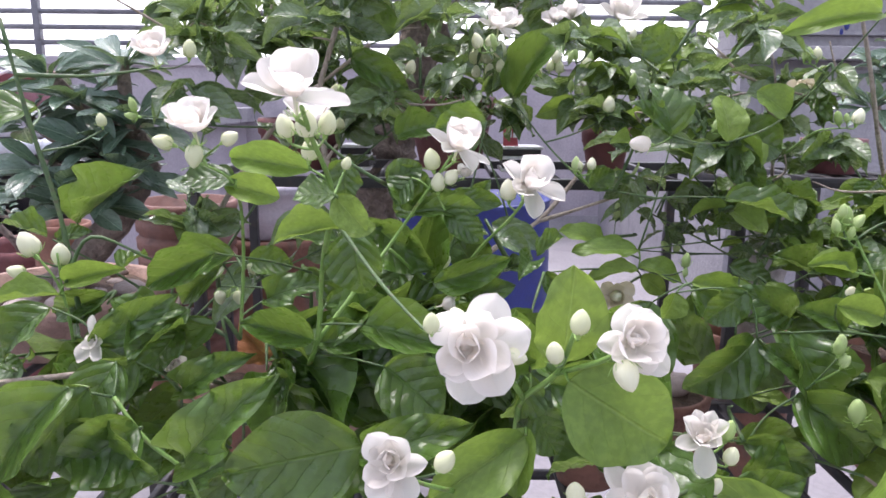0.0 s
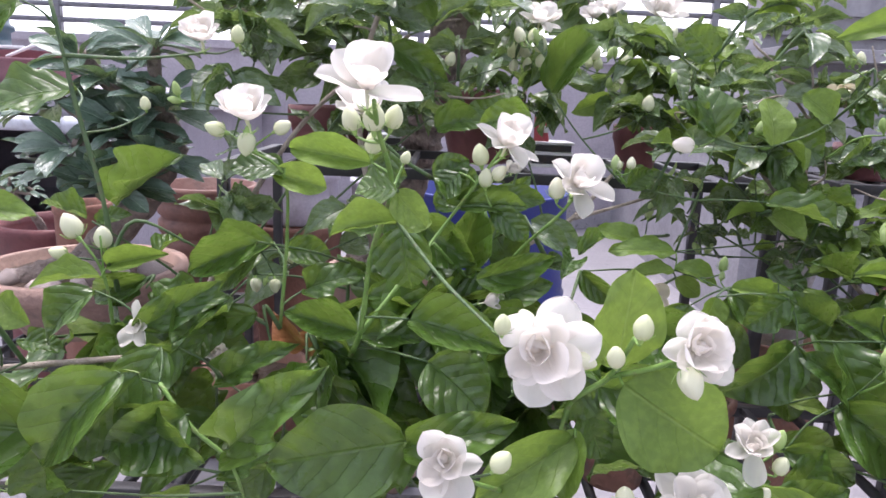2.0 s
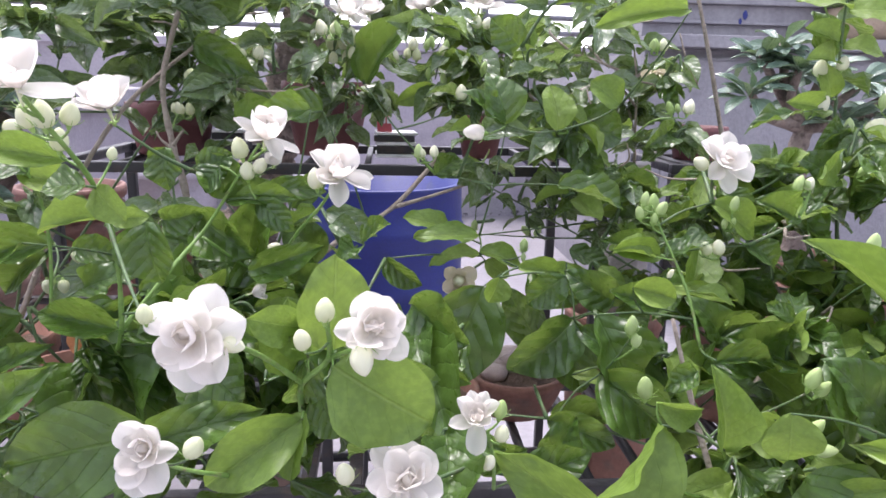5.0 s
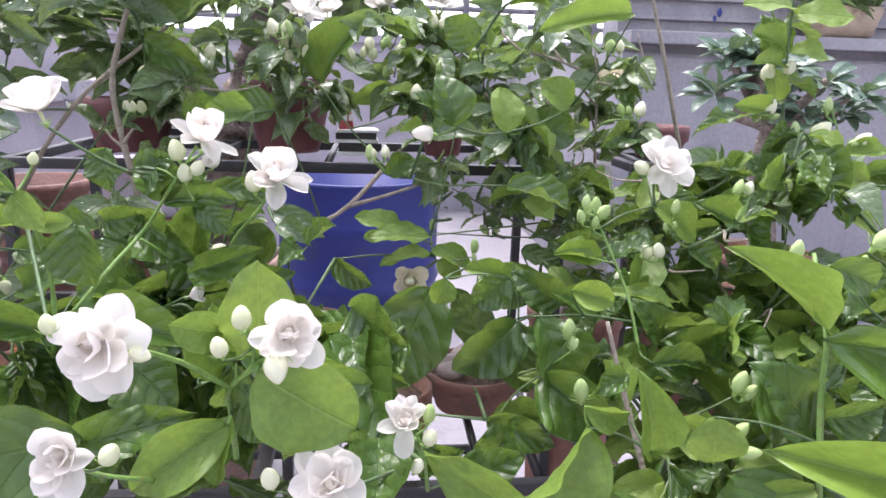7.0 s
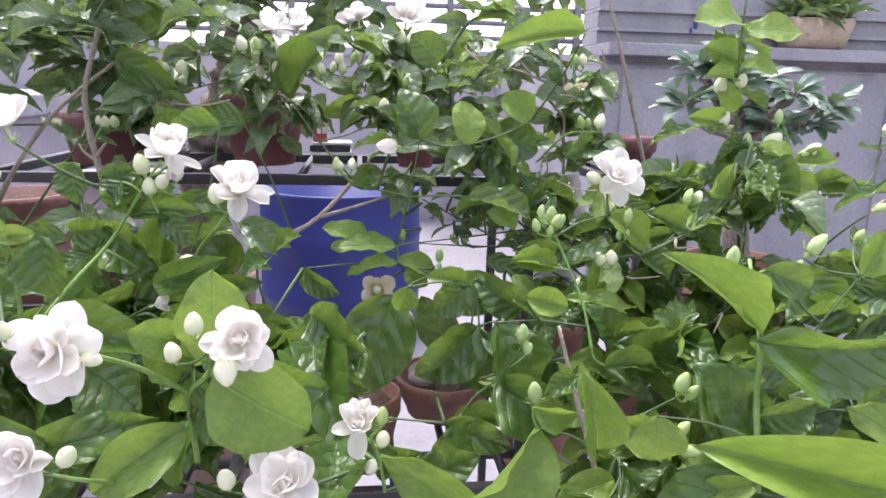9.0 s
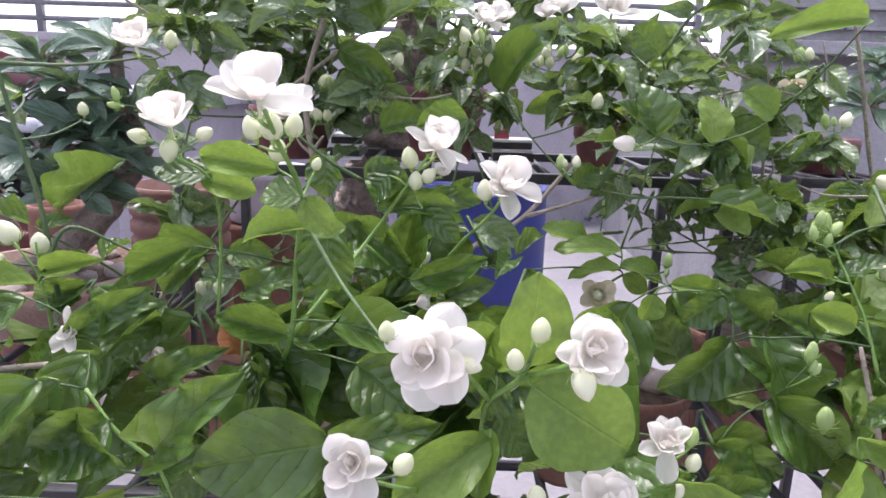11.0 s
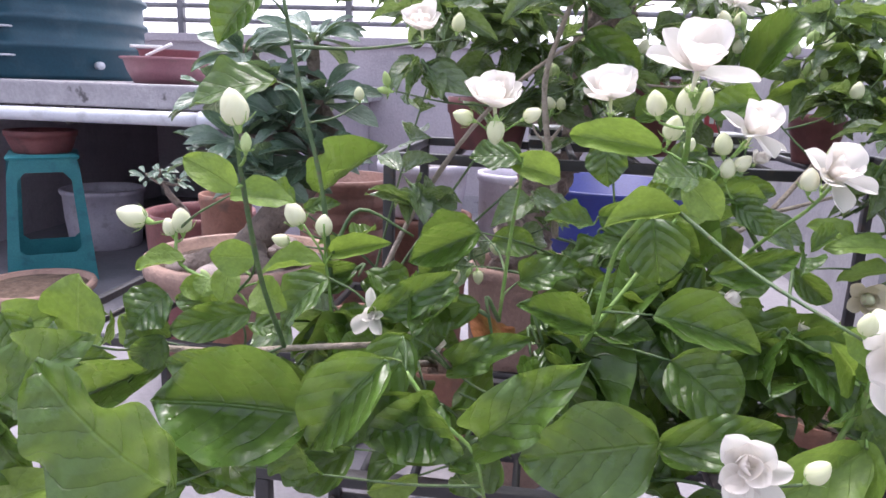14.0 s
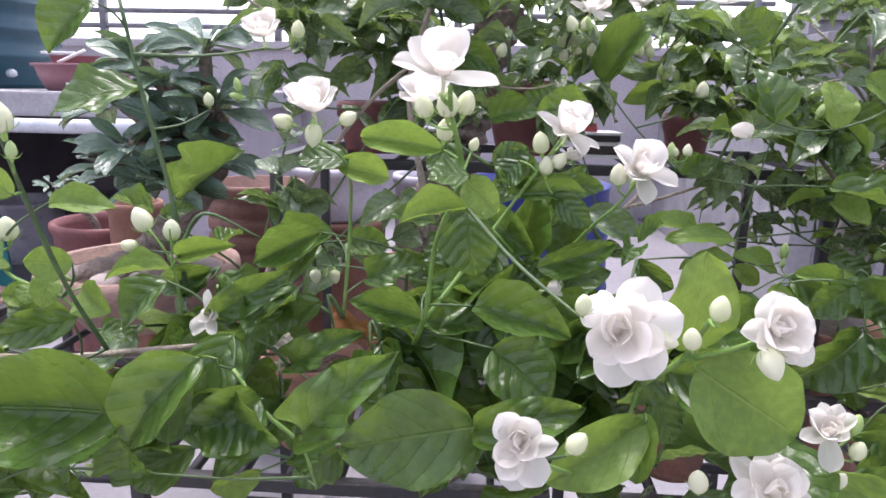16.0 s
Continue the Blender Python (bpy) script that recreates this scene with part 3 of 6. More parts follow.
def water_tank():
    cx, cy, z0 = -2.45, 2.92, 0.755
    t = thing("water_tank", "dark teal ribbed plastic water tank on the slab", "water tank", at=(cx, cy, z0))
    prof, r = [(0.0, 0.0), (0.50, 0.0), (0.512, 0.02)], 0.512
    for k in range(9):
        z = 0.13 + 0.105 * k
        prof += [(r, z - 0.018), (r + 0.018, z - 0.008), (r + 0.018, z + 0.008), (r, z + 0.018)]
    prof += [(0.50, 1.12), (0.30, 1.22), (0.22, 1.22)]
    part("tank_body", lathe(prof, 64, (cx, cy, z0)), M_TANK, t)
    part("lid", lathe([(0.21, 1.22), (0.23, 1.22), (0.23, 1.27), (0.05, 1.30)], 32, (cx, cy, z0)), M_TANK, t)
    part("outlet", new_tube([(cx + 0.475, cy - 0.17, z0 + 0.06), (cx + 0.515, cy - 0.20, z0 + 0.06)], 0.016, 0.016, 10), M_PIPE, t)
    part("gauge_tube", new_tube([(cx + 0.26, cy - 0.470, z0 + 0.03), (cx + 0.26, cy - 0.472, z0 + 0.50), (cx + 0.26, cy - 0.470, z0 + 1.0)], 0.005, 0.005, 8), M_PIPE, t)
    for k in range(8):
        part("gauge_clip", new_box(cx + 0.262, cx + 0.325, cy - 0.474, cy - 0.440, z0 + 0.085 + 0.105 * k, z0 + 0.092 + 0.105 * k), M_PIPE, t)


water_tank()


def basin():
    c = (-1.545, 2.56, 0.755)
    t = thing("wash_basin", "faded red plastic basin with a cloth on the slab", "basin", at=c)
    part("bowl", lathe([(0.0, 0.0), (0.13, 0.0), (0.155, 0.05), (0.165, 0.085), (0.178, 0.088), (0.178, 0.096), (0.160, 0.094), (0.15, 0.05), (0.12, 0.012), (0.0, 0.010)], 48, c), M_BASIN, t)
    part("inner_bowl", lathe([(0.0, 0.015), (0.085, 0.015), (0.11, 0.12), (0.118, 0.125), (0.10, 0.12), (0.07, 0.03), (0.0, 0.03)], 40, (c[0] - 0.01, c[1] + 0.015, c[2])), M_BASIN, t)
    part("handle_strip", new_box(c[0] - 0.10, c[0] + 0.02, c[1] - 0.10, c[1] - 0.085, c[2] + 0.128, c[2] + 0.138), M_WHITE, t)
    part("handle_strip", new_tube([(c[0] - 0.02, c[1] - 0.13, c[2] + 0.098), (c[0] + 0.07, c[1] - 0.11, c[2] + 0.142)], 0.006, 0.006, 8), M_WHITE, t)


basin()


def stool():
    """Four sloping sides, each with a rounded window, under a square seat; it stands askew."""
    h, turn = 0.485, Matrix.Translation((-2.025, 2.445, 0)) @ Matrix.Rotation(radians(36), 4, "Z")
    t = thing("plastic_stool", "turquoise moulded plastic stool on the terrace floor", "stool", at=(-2.025, 2.445, 0))
    bm = new_box(-0.122, 0.122, -0.122, 0.122, h - 0.02, h, bevel=0.012)
    bmesh.ops.transform(bm, matrix=turn, verts=bm.verts)
    part("seat", bm, M_STOOL, t)

    def on_side(u, z):
        k = 0.95 + 0.30 * (1 - z / h)
        return Vector((u * k, -0.122 * k, z))

    half, gap = 0.122, 0.088
    window = [(-gap, 0.135), (-gap, h - 0.095), (-gap + 0.025, h - 0.065), (gap - 0.025, h - 0.065), (gap, h - 0.095), (gap, 0.135), (gap - 0.02, 0.115), (-gap + 0.02, 0.115)]
    rim = [(-half, 0.05), (-half, h - 0.07), (-half * 0.9, h - 0.015), (half * 0.9, h - 0.015), (half, h - 0.07), (half, 0.05), (half * 0.6, 0.045), (-half * 0.6, 0.045)]
    foot = [(-half, 0.0), (-half, 0.05), (-half * 0.6, 0.045), (-half * 0.72, 0.0)]
    for side in range(4):
        bm = bmesh.new()
        inner, outer = [bm.verts.new(on_side(*q)) for q in window], [bm.verts.new(on_side(*q)) for q in rim]
        for k in range(8):
            j = (k + 1) % 8
            bm.faces.new((inner[k], inner[j], outer[j], outer[k]))
        for sgn in (1, -1):
            bm.faces.new([bm.verts.new(on_side(sgn * u, z)) for u, z in foot])
        bmesh.ops.solidify(bm, geom=bm.faces[:], thickness=0.007)
        bmesh.ops.transform(bm, matrix=turn @ Matrix.Rotation(side * math.pi / 2, 4, "Z"), verts=bm.verts)
        part("leg_panel", bm, M_STOOL, t, smooth=False)


stool()


# ---- pots ----
def pot(name, label, c, r, h, material, group="", wide=0.72, rim=0.022, soil=True):
    """A clay or plastic pot with a rolled rim, standing at c; returns the thing."""
    t = thing(name, label, "plant pot", group, c)
    pot_parts(t, c, r, h, material, wide, rim, soil)
    return t


def pot_parts(t, c, r, h, material, wide=0.72, rim=0.022, soil=True):
    lo = r * wide
    prof = [(0.0, 0.0), (lo * 0.97, 0.0), (lo, 0.006), (lo + (r - lo) * 0.55, h * 0.5), (r * 0.955, h - rim * 1.1), (r, h - rim), (r * 1.015, h - rim * 0.4), (r, h), (r * 0.9, h), (r * 0.88, h - rim), (r * 0.84, h * 0.8), (0.0, h * 0.8)]
    part("pot", lathe(prof, 40, c, 0.006), material, t)
    if soil:
        part("soil", mound(c, r * 0.87, h * 0.83), M_SOIL, t)


def mound(c, r, z, seg=28):
    bm = bmesh.new()
    mid = bm.verts.new((c[0], c[1], c[2] + z + r * 0.10))
    prev = None
    for k in range(1, 6):
        ring = []
        for s in range(seg):
            a = 2 * math.pi * s / seg
            q = Vector((c[0] + r * k / 5 * math.cos(a), c[1] + r * k / 5 * math.sin(a), 0))
            q.z = c[2] + z + r * 0.10 * (1 - (k / 5) ** 2) + 0.006 * noise.noise(q * 60)
            ring.append(bm.verts.new(q))
        for s in range(seg):
            n2 = (s + 1) % seg
            if prev:
                bm.faces.new((prev[s], ring[s], ring[n2], prev[n2]))
            else:
                bm.faces.new((mid, ring[s], ring[n2]))
        prev = ring
    return bm


def pebble_mesh(seed):
    bm = bmesh.new()
    bmesh.ops.create_icosphere(bm, subdivisions=2, radius=1.0)
    for v in bm.verts:
        v.co *= 1 + 0.22 * noise.noise(v.co * 1.1 + Vector((seed * 9, 0, 0)))
        v.co.z *= 0.62
    return mesh_of(bm, M_STONE, "pebble")


PEBBLES = [pebble_mesh(s) for s in range(4)]


def pebbles(c, r, z, count, size, seed, group):
    rng = random.Random(seed)
    for k in range(count):
        a, d = rng.uniform(0, 6.28), r * math.sqrt(rng.uniform(0, 1))
        s = size * rng.uniform(0.6, 1.25)
        ob = new("pebble", PEBBLES[rng.randrange(4)])
        ob.matrix_basis = Matrix.Translation((c[0] + d * math.cos(a), c[1] + d * math.sin(a), c[2] + z + s * 0.45)) @ Matrix.Rotation(rng.uniform(0, 6), 4, "Z") @ Matrix.Diagonal((s * rng.uniform(1, 1.4), s, s, 1))
        tagged(ob, "smooth pinkish-grey pebble lying on potting soil", "pebble", group)


def stand(label, x0, x1, y0, y1, z, low, slats):
    """A black iron plant stand: four legs, a top frame, slats, and rails lower down."""
    t = thing("plant_stand", label, "plant stand", "iron plant stands", ((x0 + x1) / 2, (y0 + y1) / 2, 0))
    a = 0.0075
    for x in (x0, x1):
        for y in (y0, y1):
            part("leg", new_box(x - a, x + a, y - a, y + a, 0.0, z - 0.014, bevel=0.0015), M_IRON, t)
    for y in (y0, y1):
        part("rail", new_box(x0 - a, x1 + a, y - a, y + a, z - 0.014, z, bevel=0.0015), M_IRON, t)
        part("rail", new_box(x0 + a, x1 - a, y - 0.005, y + 0.005, low - 0.012, low), M_IRON, t)
    for x in (x0, x1):
        part("rail", new_box(x - a, x + a, y0 + a, y1 - a, z - 0.014, z, bevel=0.0015), M_IRON, t)
        part("rail", new_box(x - 0.005, x + 0.005, y0 + a, y1 - a, low - 0.012, low), M_IRON, t)
    for k in range(slats):
        x = x0 + (x1 - x0) * (k + 1) / (slats + 1)
        part("slat", new_box(x - 0.004, x + 0.004, y0 + a, y1 - a, z - 0.010, z - 0.001), M_IRON, t)
    return t


HIGH, LOW = 0.700, 0.40
stand("tall black iron plant stand with slatted top", -0.335, 0.405, 0.93, 1.22, HIGH, 0.27, 8)
stand("narrow tall black iron plant stand with slatted top", 0.53, 0.665, 0.985, 1.15, HIGH, 0.27, 3)
stand("tall black iron plant stand beside the shallow bowl", -0.90, -0.415, 0.93, 1.30, LOW, 0.2, 6)
stand("low black iron plant stand under the jasmine pots", -0.40, 0.02, 0.63, 0.89, LOW, 0.2, 7)
stand("low black iron plant stand under the jasmine pots", 0.07, 0.70, 0.63, 0.89, LOW, 0.2, 9)

# high row of pots
pot("clay_pot", "maroon glazed pot on the tall iron stand", (-0.212, 1.05, HIGH), 0.062, 0.074, M_MAROON, "maroon pots", 0.8)
pot("clay_pot", "large maroon pot holding a thick trunk on the stand", (0.012, 1.07, HIGH), 0.066, 0.108, M_MAROON, "maroon pots", 0.7)
pot("clay_pot", "small maroon pot on the tall iron stand", (0.245, 1.05, HIGH), 0.036, 0.066, M_MAROON, "maroon pots", 0.75)
pot("clay_pot", "small maroon bowl pot on the narrow iron stand", (0.595, 1.065, HIGH), 0.046, 0.052, M_MAROON, "maroon pots", 0.75)

# behind the stands
def ribbed_pot():
    c, h, r = (-0.545, 1.46, 0.0), 0.59, 0.105
    t = thing("clay_pot", "tall brown ribbed pot standing on the floor", "plant pot", at=c)
    prof = [(0.0, 0.0), (r * 0.9, 0.0)]
    for k in range(15):
        z = 0.012 + k * (h - 0.04) / 15
        prof += [(r * 0.90, z), (r * 0.96, z + 0.006), (r * 0.965, z + 0.026), (r * 0.90, z + 0.032)]
    prof += [(r, h - 0.022), (r * 1.015, h - 0.01), (r, h), (r * 0.9, h), (r * 0.86, h - 0.06), (0.0, h - 0.07)]
    part("pot", lathe(prof, 40, c, 0.006), M_RIBBED_SHADED, t)
    part("soil", mound(c, r * 0.86, h - 0.07), M_SOIL, t)


ribbed_pot()
pot("plastic_bin", "mauve-white plastic bin behind the gnarled tree", (-0.195, 1.80, 0.0), 0.095, 0.575, M_WHITE_TUB, "", 0.85, soil=False)
pot("terracotta_pot", "tall terracotta pot standing on the floor", (-0.42, 1.72, 0.0), 0.125, 0.47, M_TERRA_SHADED, "", 0.8, soil=False)
pot("plastic_tub", "white plastic tub nested on a terracotta pot", (-0.42, 1.72, 0.47), 0.115, 0.13, M_WHITE_TUB, "", 0.85)
pot("clay_pot", "maroon pot standing on the floor under leaves", (-1.0, 1.68, 0.0), 0.14, 0.45, M_MAROON, "", 0.8)
pot("terracotta_pot", "terracotta pot with stones behind the bowl", (-0.87, 1.56, 0.0), 0.062, 0.52, M_TERRA_SHADED, "", 0.9)
pot("clay_pot", "maroon pot on the turquoise stool", (-2.025, 2.445, 0.485), 0.125, 0.085, M_MAROON, "", 0.8, soil=False)
pot("terracotta_pot", "wide terracotta pot with seedlings on the floor", (-1.80, 2.05, 0.0), 0.19, 0.09, M_TERRA_PALE, "", 0.8)
pot("plastic_bin", "grey-white plastic bin under the slab", (-2.13, 2.95, 0.0), 0.18, 0.27, M_WHITE_TUB, "", 0.85, soil=False)


def blue_barrel():
    c = (0.085, 2.28, 0.0)
    t = thing("blue_barrel", "cut-down blue plastic barrel standing on the floor", "barrel", at=c)
    k = 1.12
    part("shell", lathe([(r * k, z) for r, z in ((0.0, 0.0), (0.225, 0.0), (0.240, 0.02), (0.245, 0.15), (0.252, 0.165), (0.245, 0.18), (0.244, 0.34), (0.250, 0.355), (0.243, 0.37), (0.240, 0.485), (0.246, 0.497), (0.228, 0.497), (0.224, 0.40), (0.0, 0.40))], 64, c), M_BLUE, t)
    part("soil", mound(c, 0.248, 0.41), M_SOIL, t)


blue_barrel()


def shallow_bowl():
    c = (-0.625, 1.10, LOW)
    t = pot("bowl_pot", "wide pale terracotta bowl filled with stones", c, 0.160, 0.100, M_TERRA_PALE, "", 0.62, 0.026)
    pebbles(c, 0.125, 0.084, 22, 0.019, 5, "pebbles in the bowl")


shallow_bowl()


def stone_dish():
    c = (0.270, 0.815, LOW)
    pot("terracotta_dish", "small terracotta dish pot with rough stones", c, 0.066, 0.052, M_TERRA_SHADED, "", 0.75, 0.012)
    pebbles(c, 0.036, 0.044, 8, 0.021, 8, "stones in the dish")


stone_dish()


def packet(x, y, wide, tag, label):
    """A few flat printed boxes lying on one another, some askew; one has a red card leaning on it."""
    t = thing("paper_packet", label, "packet", "stacked packets", at=(x, y, HIGH))
    rng = random.Random(int(x * 100))
    for k, (m, th) in enumerate(((M_WHITE, 0.005), (M_IRON, 0.012), (M_WHITE, 0.005), (M_IRON, 0.009), (M_WHITE, 0.004))):
        z = HIGH + (0.0, 0.0055, 0.018, 0.0235, 0.033)[k]
        bm = new_box(-wide / 2, wide / 2, -0.03, 0.03, 0, th, bevel=0.001)
        bmesh.ops.transform(bm, matrix=Matrix.Translation((x + rng.uniform(-0.003, 0.003), y, z)) @ Matrix.Rotation(rng.uniform(-0.12, 0.12), 4, "Z"), verts=bm.verts)
        part("box", bm, m, t, smooth=False)
    if tag:
        bm = new_box(-0.011, 0.011, -0.002, 0.002, 0.0, 0.052, bevel=0.001)
        for v in bm.verts:
            v.co.x = v.co.x if v.co.z < 0.02 else v.co.x * 0.7 - 0.004
        at = Matrix.Translation((x - wide / 2 + 0.014, y - 0.024, HIGH + 0.0375)) @ Matrix.Rotation(-0.15, 4, "X")
        bmesh.ops.transform(bm, matrix=at, verts=bm.verts)
        card = part("card", bm, M_RED, t, "red printed card with pale marks", smooth=False)
        for u, v, w, h in ((-0.005, 0.012, 0.006, 0.010), (0.003, 0.012, 0.006, 0.010), (-0.003, 0.030, 0.007, 0.005)):
            bm = new_box(u, u + w, -0.0032, -0.0024, v, v + h)
            bmesh.ops.transform(bm, matrix=at, verts=bm.verts)
            part("print", bm, M_WHITE, card, smooth=False)


packet(0.116, 1.05, 0.060, True, "black and white printed packets with a red card")
packet(-0.128, 1.05, 0.044, False, "black and white printed packets beside a maroon pot")


def ledge_planter():
    c = (1.74, 2.345, 0.985)
    t = thing("ledge_planter", "tan oblong planter with grassy plant on the ledge", "planter", at=c)
    bm = bmesh.new()
    g = bmesh.ops.create_cube(bm, size=1.0)
    for v in g["verts"]:
        k = 1.0 if v.co.z > 0 else 0.78
        v.co = Vector((v.co.x * 0.25 * k, v.co.y * 0.12 * k, (v.co.z + 0.5) * 0.105)) + Vector(c)
    bmesh.ops.bevel(bm, geom=bm.edges[:], offset=0.008, segments=2, affect="EDGES")
    part("trough", bm, M_PLANTER, t)
    rng = random.Random(3)
    for k in range(110):
        b = Vector((c[0] + rng.uniform(-0.11, 0.11), c[1] + rng.uniform(-0.045, 0.045), c[2] + 0.10))
        leaf(t, b, b + Vector((rng.uniform(-0.09, 0.09), rng.uniform(-0.10, 0.02), rng.uniform(0.0, 0.11))), 0.016, "b", 0.4, joined=False)


ledge_planter()


# ---- the potted jasmine bushes ----
def bush(label, at, r, h, material=None):
    t = thing("jasmine_plant", label, "potted plant", "potted jasmine plants", at)
    pot_parts(t, at, r, h, material or M_TERRA_SHADED)
    return t


bush_left = bush("jasmine bush with fat white buds in a terracotta pot", (-0.235, 0.72, LOW), 0.058, 0.10)
bush_mid = bush("jasmine bush with double white flowers in a terracotta pot", (0.055, 0.80, LOW), 0.072, 0.115)
bush_front = bush("jasmine bush with large white flowers and bright leaves", (0.16, 0.69, LOW), 0.045, 0.085)
bush_right = bush("jasmine bush with green buds and pale leaves", (0.615, 0.72, LOW), 0.062, 0.19)
bush_back = bush("dense small-leaved jasmine bush in a pot", (0.545, 0.79, LOW), 0.065, 0.12)
bush_high = bush("tall dark jasmine bush beside the bonsai trunk", (-0.34, 0.80, LOW), 0.05, 0.11)
for b, at in ((bush_left, (-0.235, 0.72, 0.49)), (bush_mid, (0.055, 0.80, 0.505)), (bush_front, (0.16, 0.69, 0.475)), (bush_right, (0.615, 0.72, 0.58)),
              (bush_back, (0.545, 0.79, 0.51)), (bush_high, (-0.34, 0.80, 0.50))):
    root(b, at)
pebbles((0.055, 0.80, LOW), 0.045, 0.11, 7, 0.026, 9, "pebbles round the jasmine")

# main limbs of the bushes
for b, way in ((bush_back, [(0.545, 0.79, 0.51), (0.46, 0.82, 0.60), (0.36, 0.83, 0.70), (0.27, 0.82, 0.80)]), (bush_right, [(0.615, 0.72, 0.58), (0.55, 0.66, 0.575), (0.48, 0.58, 0.575), (0.42, 0.52, 0.56)]),
               (bush_high, [(-0.34, 0.80, 0.50), (-0.28, 0.81, 0.64), (-0.19, 0.79, 0.77), (-0.08, 0.78, 0.86)]), (bush_mid, [(0.055, 0.80, 0.505), (0.02, 0.70, 0.545), (-0.05, 0.60, 0.575)]),
               (bush_left, [(-0.235, 0.72, 0.49), (-0.28, 0.62, 0.525), (-0.33, 0.54, 0.55)]), (bush_front, [(0.16, 0.69, 0.475), (0.145, 0.58, 0.515), (0.11, 0.50, 0.555)])):
    stem(b, way, 0.0040, 0.0020, M_TWIG)

# ---- the jasmine bushes: stems, leaves, flowers and buds, one by one ----
stem(bush_mid, [(-0.108, 0.5, 0.586), (-0.09, 0.48, 0.628), (-0.081, 0.46, 0.69), (-0.062, 0.39, 0.746), (-0.066, 0.35, 0.783), (-0.066, 0.33, 0.797)], 0.0022, 0.0012, M_STEM)
stem(bush_mid, [(-0.09, 0.48, 0.628), (-0.059, 0.5, 0.668), (-0.036, 0.525, 0.697), (-0.01, 0.52, 0.736), (0.007, 0.52, 0.761)], 0.0018, 0.0010, M_STEM)
stem(bush_mid, [(0.005, 0.56, 0.643), (0.03, 0.53, 0.688), (0.052, 0.515, 0.715), (0.065, 0.51, 0.735)], 0.0016, 0.0010, M_STEM)
stem(bush_mid, [(-0.158, 0.52, 0.615), (-0.152, 0.52, 0.688), (-0.147, 0.49, 0.74), (-0.165, 0.465, 0.76)], 0.0016, 0.0010, M_STEM)
stem(bush_mid, [(-0.04, 0.525, 0.688), (-0.01, 0.57, 0.65), (0.003, 0.6, 0.658)], 0.0013, 0.0008, M_STEM)
stem(bush_mid, [(-0.025, 0.72, 0.572), (0.049, 0.75, 0.635), (0.11, 0.78, 0.668), (0.171, 0.82, 0.73)], 0.0040, 0.0024, M_TWIG)
stem(bush_mid, [(0.11, 0.78, 0.668), (0.149, 0.79, 0.678), (0.199, 0.8, 0.693)], 0.0026, 0.0016, M_TWIG)
stem(bush_left, [(-0.304, 0.56, 0.617), (-0.312, 0.56, 0.704), (-0.328, 0.56, 0.776), (-0.343, 0.56, 0.86)], 0.0024, 0.0016, M_STEM_DARK)
stem(bush_left, [(-0.294, 0.53, 0.586), (-0.3, 0.53, 0.648), (-0.318, 0.53, 0.68)], 0.0015, 0.0009, M_STEM)
stem(bush_left, [(-0.3, 0.53, 0.648), (-0.301, 0.53, 0.681)], 0.0010, 0.0008, M_STEM)
stem(bush_left, [(-0.286, 0.400, 0.629), (-0.283, 0.360, 0.684), (-0.274, 0.320, 0.743), (-0.268, 0.300, 0.775)], 0.0017, 0.0011, M_STEM_DARK)
stem(bush_left, [(-0.394, 0.43, 0.607), (-0.35, 0.45, 0.6), (-0.295, 0.46, 0.604), (-0.243, 0.47, 0.607)], 0.0026, 0.0022, M_TWIG)
stem(bush_left, [(-0.325, 0.42, 0.656), (-0.369, 0.43, 0.669), (-0.377, 0.44, 0.694), (-0.397, 0.44, 0.693)], 0.0014, 0.0009, M_STEM)
stem(bush_left, [(-0.212, 0.42, 0.61), (-0.188, 0.41, 0.585), (-0.165, 0.41, 0.563), (-0.157, 0.42, 0.525)], 0.0016, 0.0012, M_STEM)
stem(bush_right, [(0.349, 0.43, 0.512), (0.329, 0.45, 0.586), (0.314, 0.46, 0.642)], 0.0024, 0.0016, M_TWIG)
stem(bush_right, [(0.432, 0.36, 0.555), (0.428, 0.37, 0.624), (0.425, 0.37, 0.663), (0.428, 0.4, 0.711)], 0.0022, 0.0016, M_STEM)
stem(bush_right, [(0.51, 0.6, 0.535), (0.529, 0.6, 0.566), (0.564, 0.6, 0.613), (0.606, 0.6, 0.642)], 0.0030, 0.0022, M_TWIG)
stem(bush_right, [(0.529, 0.6, 0.566), (0.501, 0.6, 0.596), (0.484, 0.62, 0.625)], 0.0024, 0.0018, M_TWIG)
stem(bush_right, [(0.358, 0.5, 0.602), (0.351, 0.52, 0.645), (0.334, 0.54, 0.689), (0.322, 0.54, 0.713)], 0.0015, 0.0009, M_STEM)
stem(bush_high, [(-0.112, 0.760, 0.632), (-0.118, 0.760, 0.692), (-0.127, 0.760, 0.735), (-0.134, 0.760, 0.798), (-0.121, 0.760, 0.850), (-0.107, 0.760, 0.890)], 0.0042, 0.0026, M_TWIG)
stem(bush_high, [(-0.124, 0.750, 0.738), (-0.115, 0.750, 0.751), (-0.112, 0.750, 0.754)], 0.0020, 0.0010, M_TWIG)
stem(bush_high, [(-0.126, 0.760, 0.732), (-0.139, 0.760, 0.743), (-0.144, 0.760, 0.752)], 0.0018, 0.0010, M_TWIG)
stem(bush_front, [(0.046, 0.42, 0.560), (0.048, 0.40, 0.605), (0.0502, 0.39, 0.6257), (0.0674, 0.378, 0.6465), (0.070, 0.345, 0.682)], 0.0024, 0.0014, M_STEM)
stem(bush_front, [(0.0502, 0.39, 0.6257), (0.034, 0.35, 0.66), (0.020, 0.305, 0.688)], 0.0018, 0.0012, M_STEM)
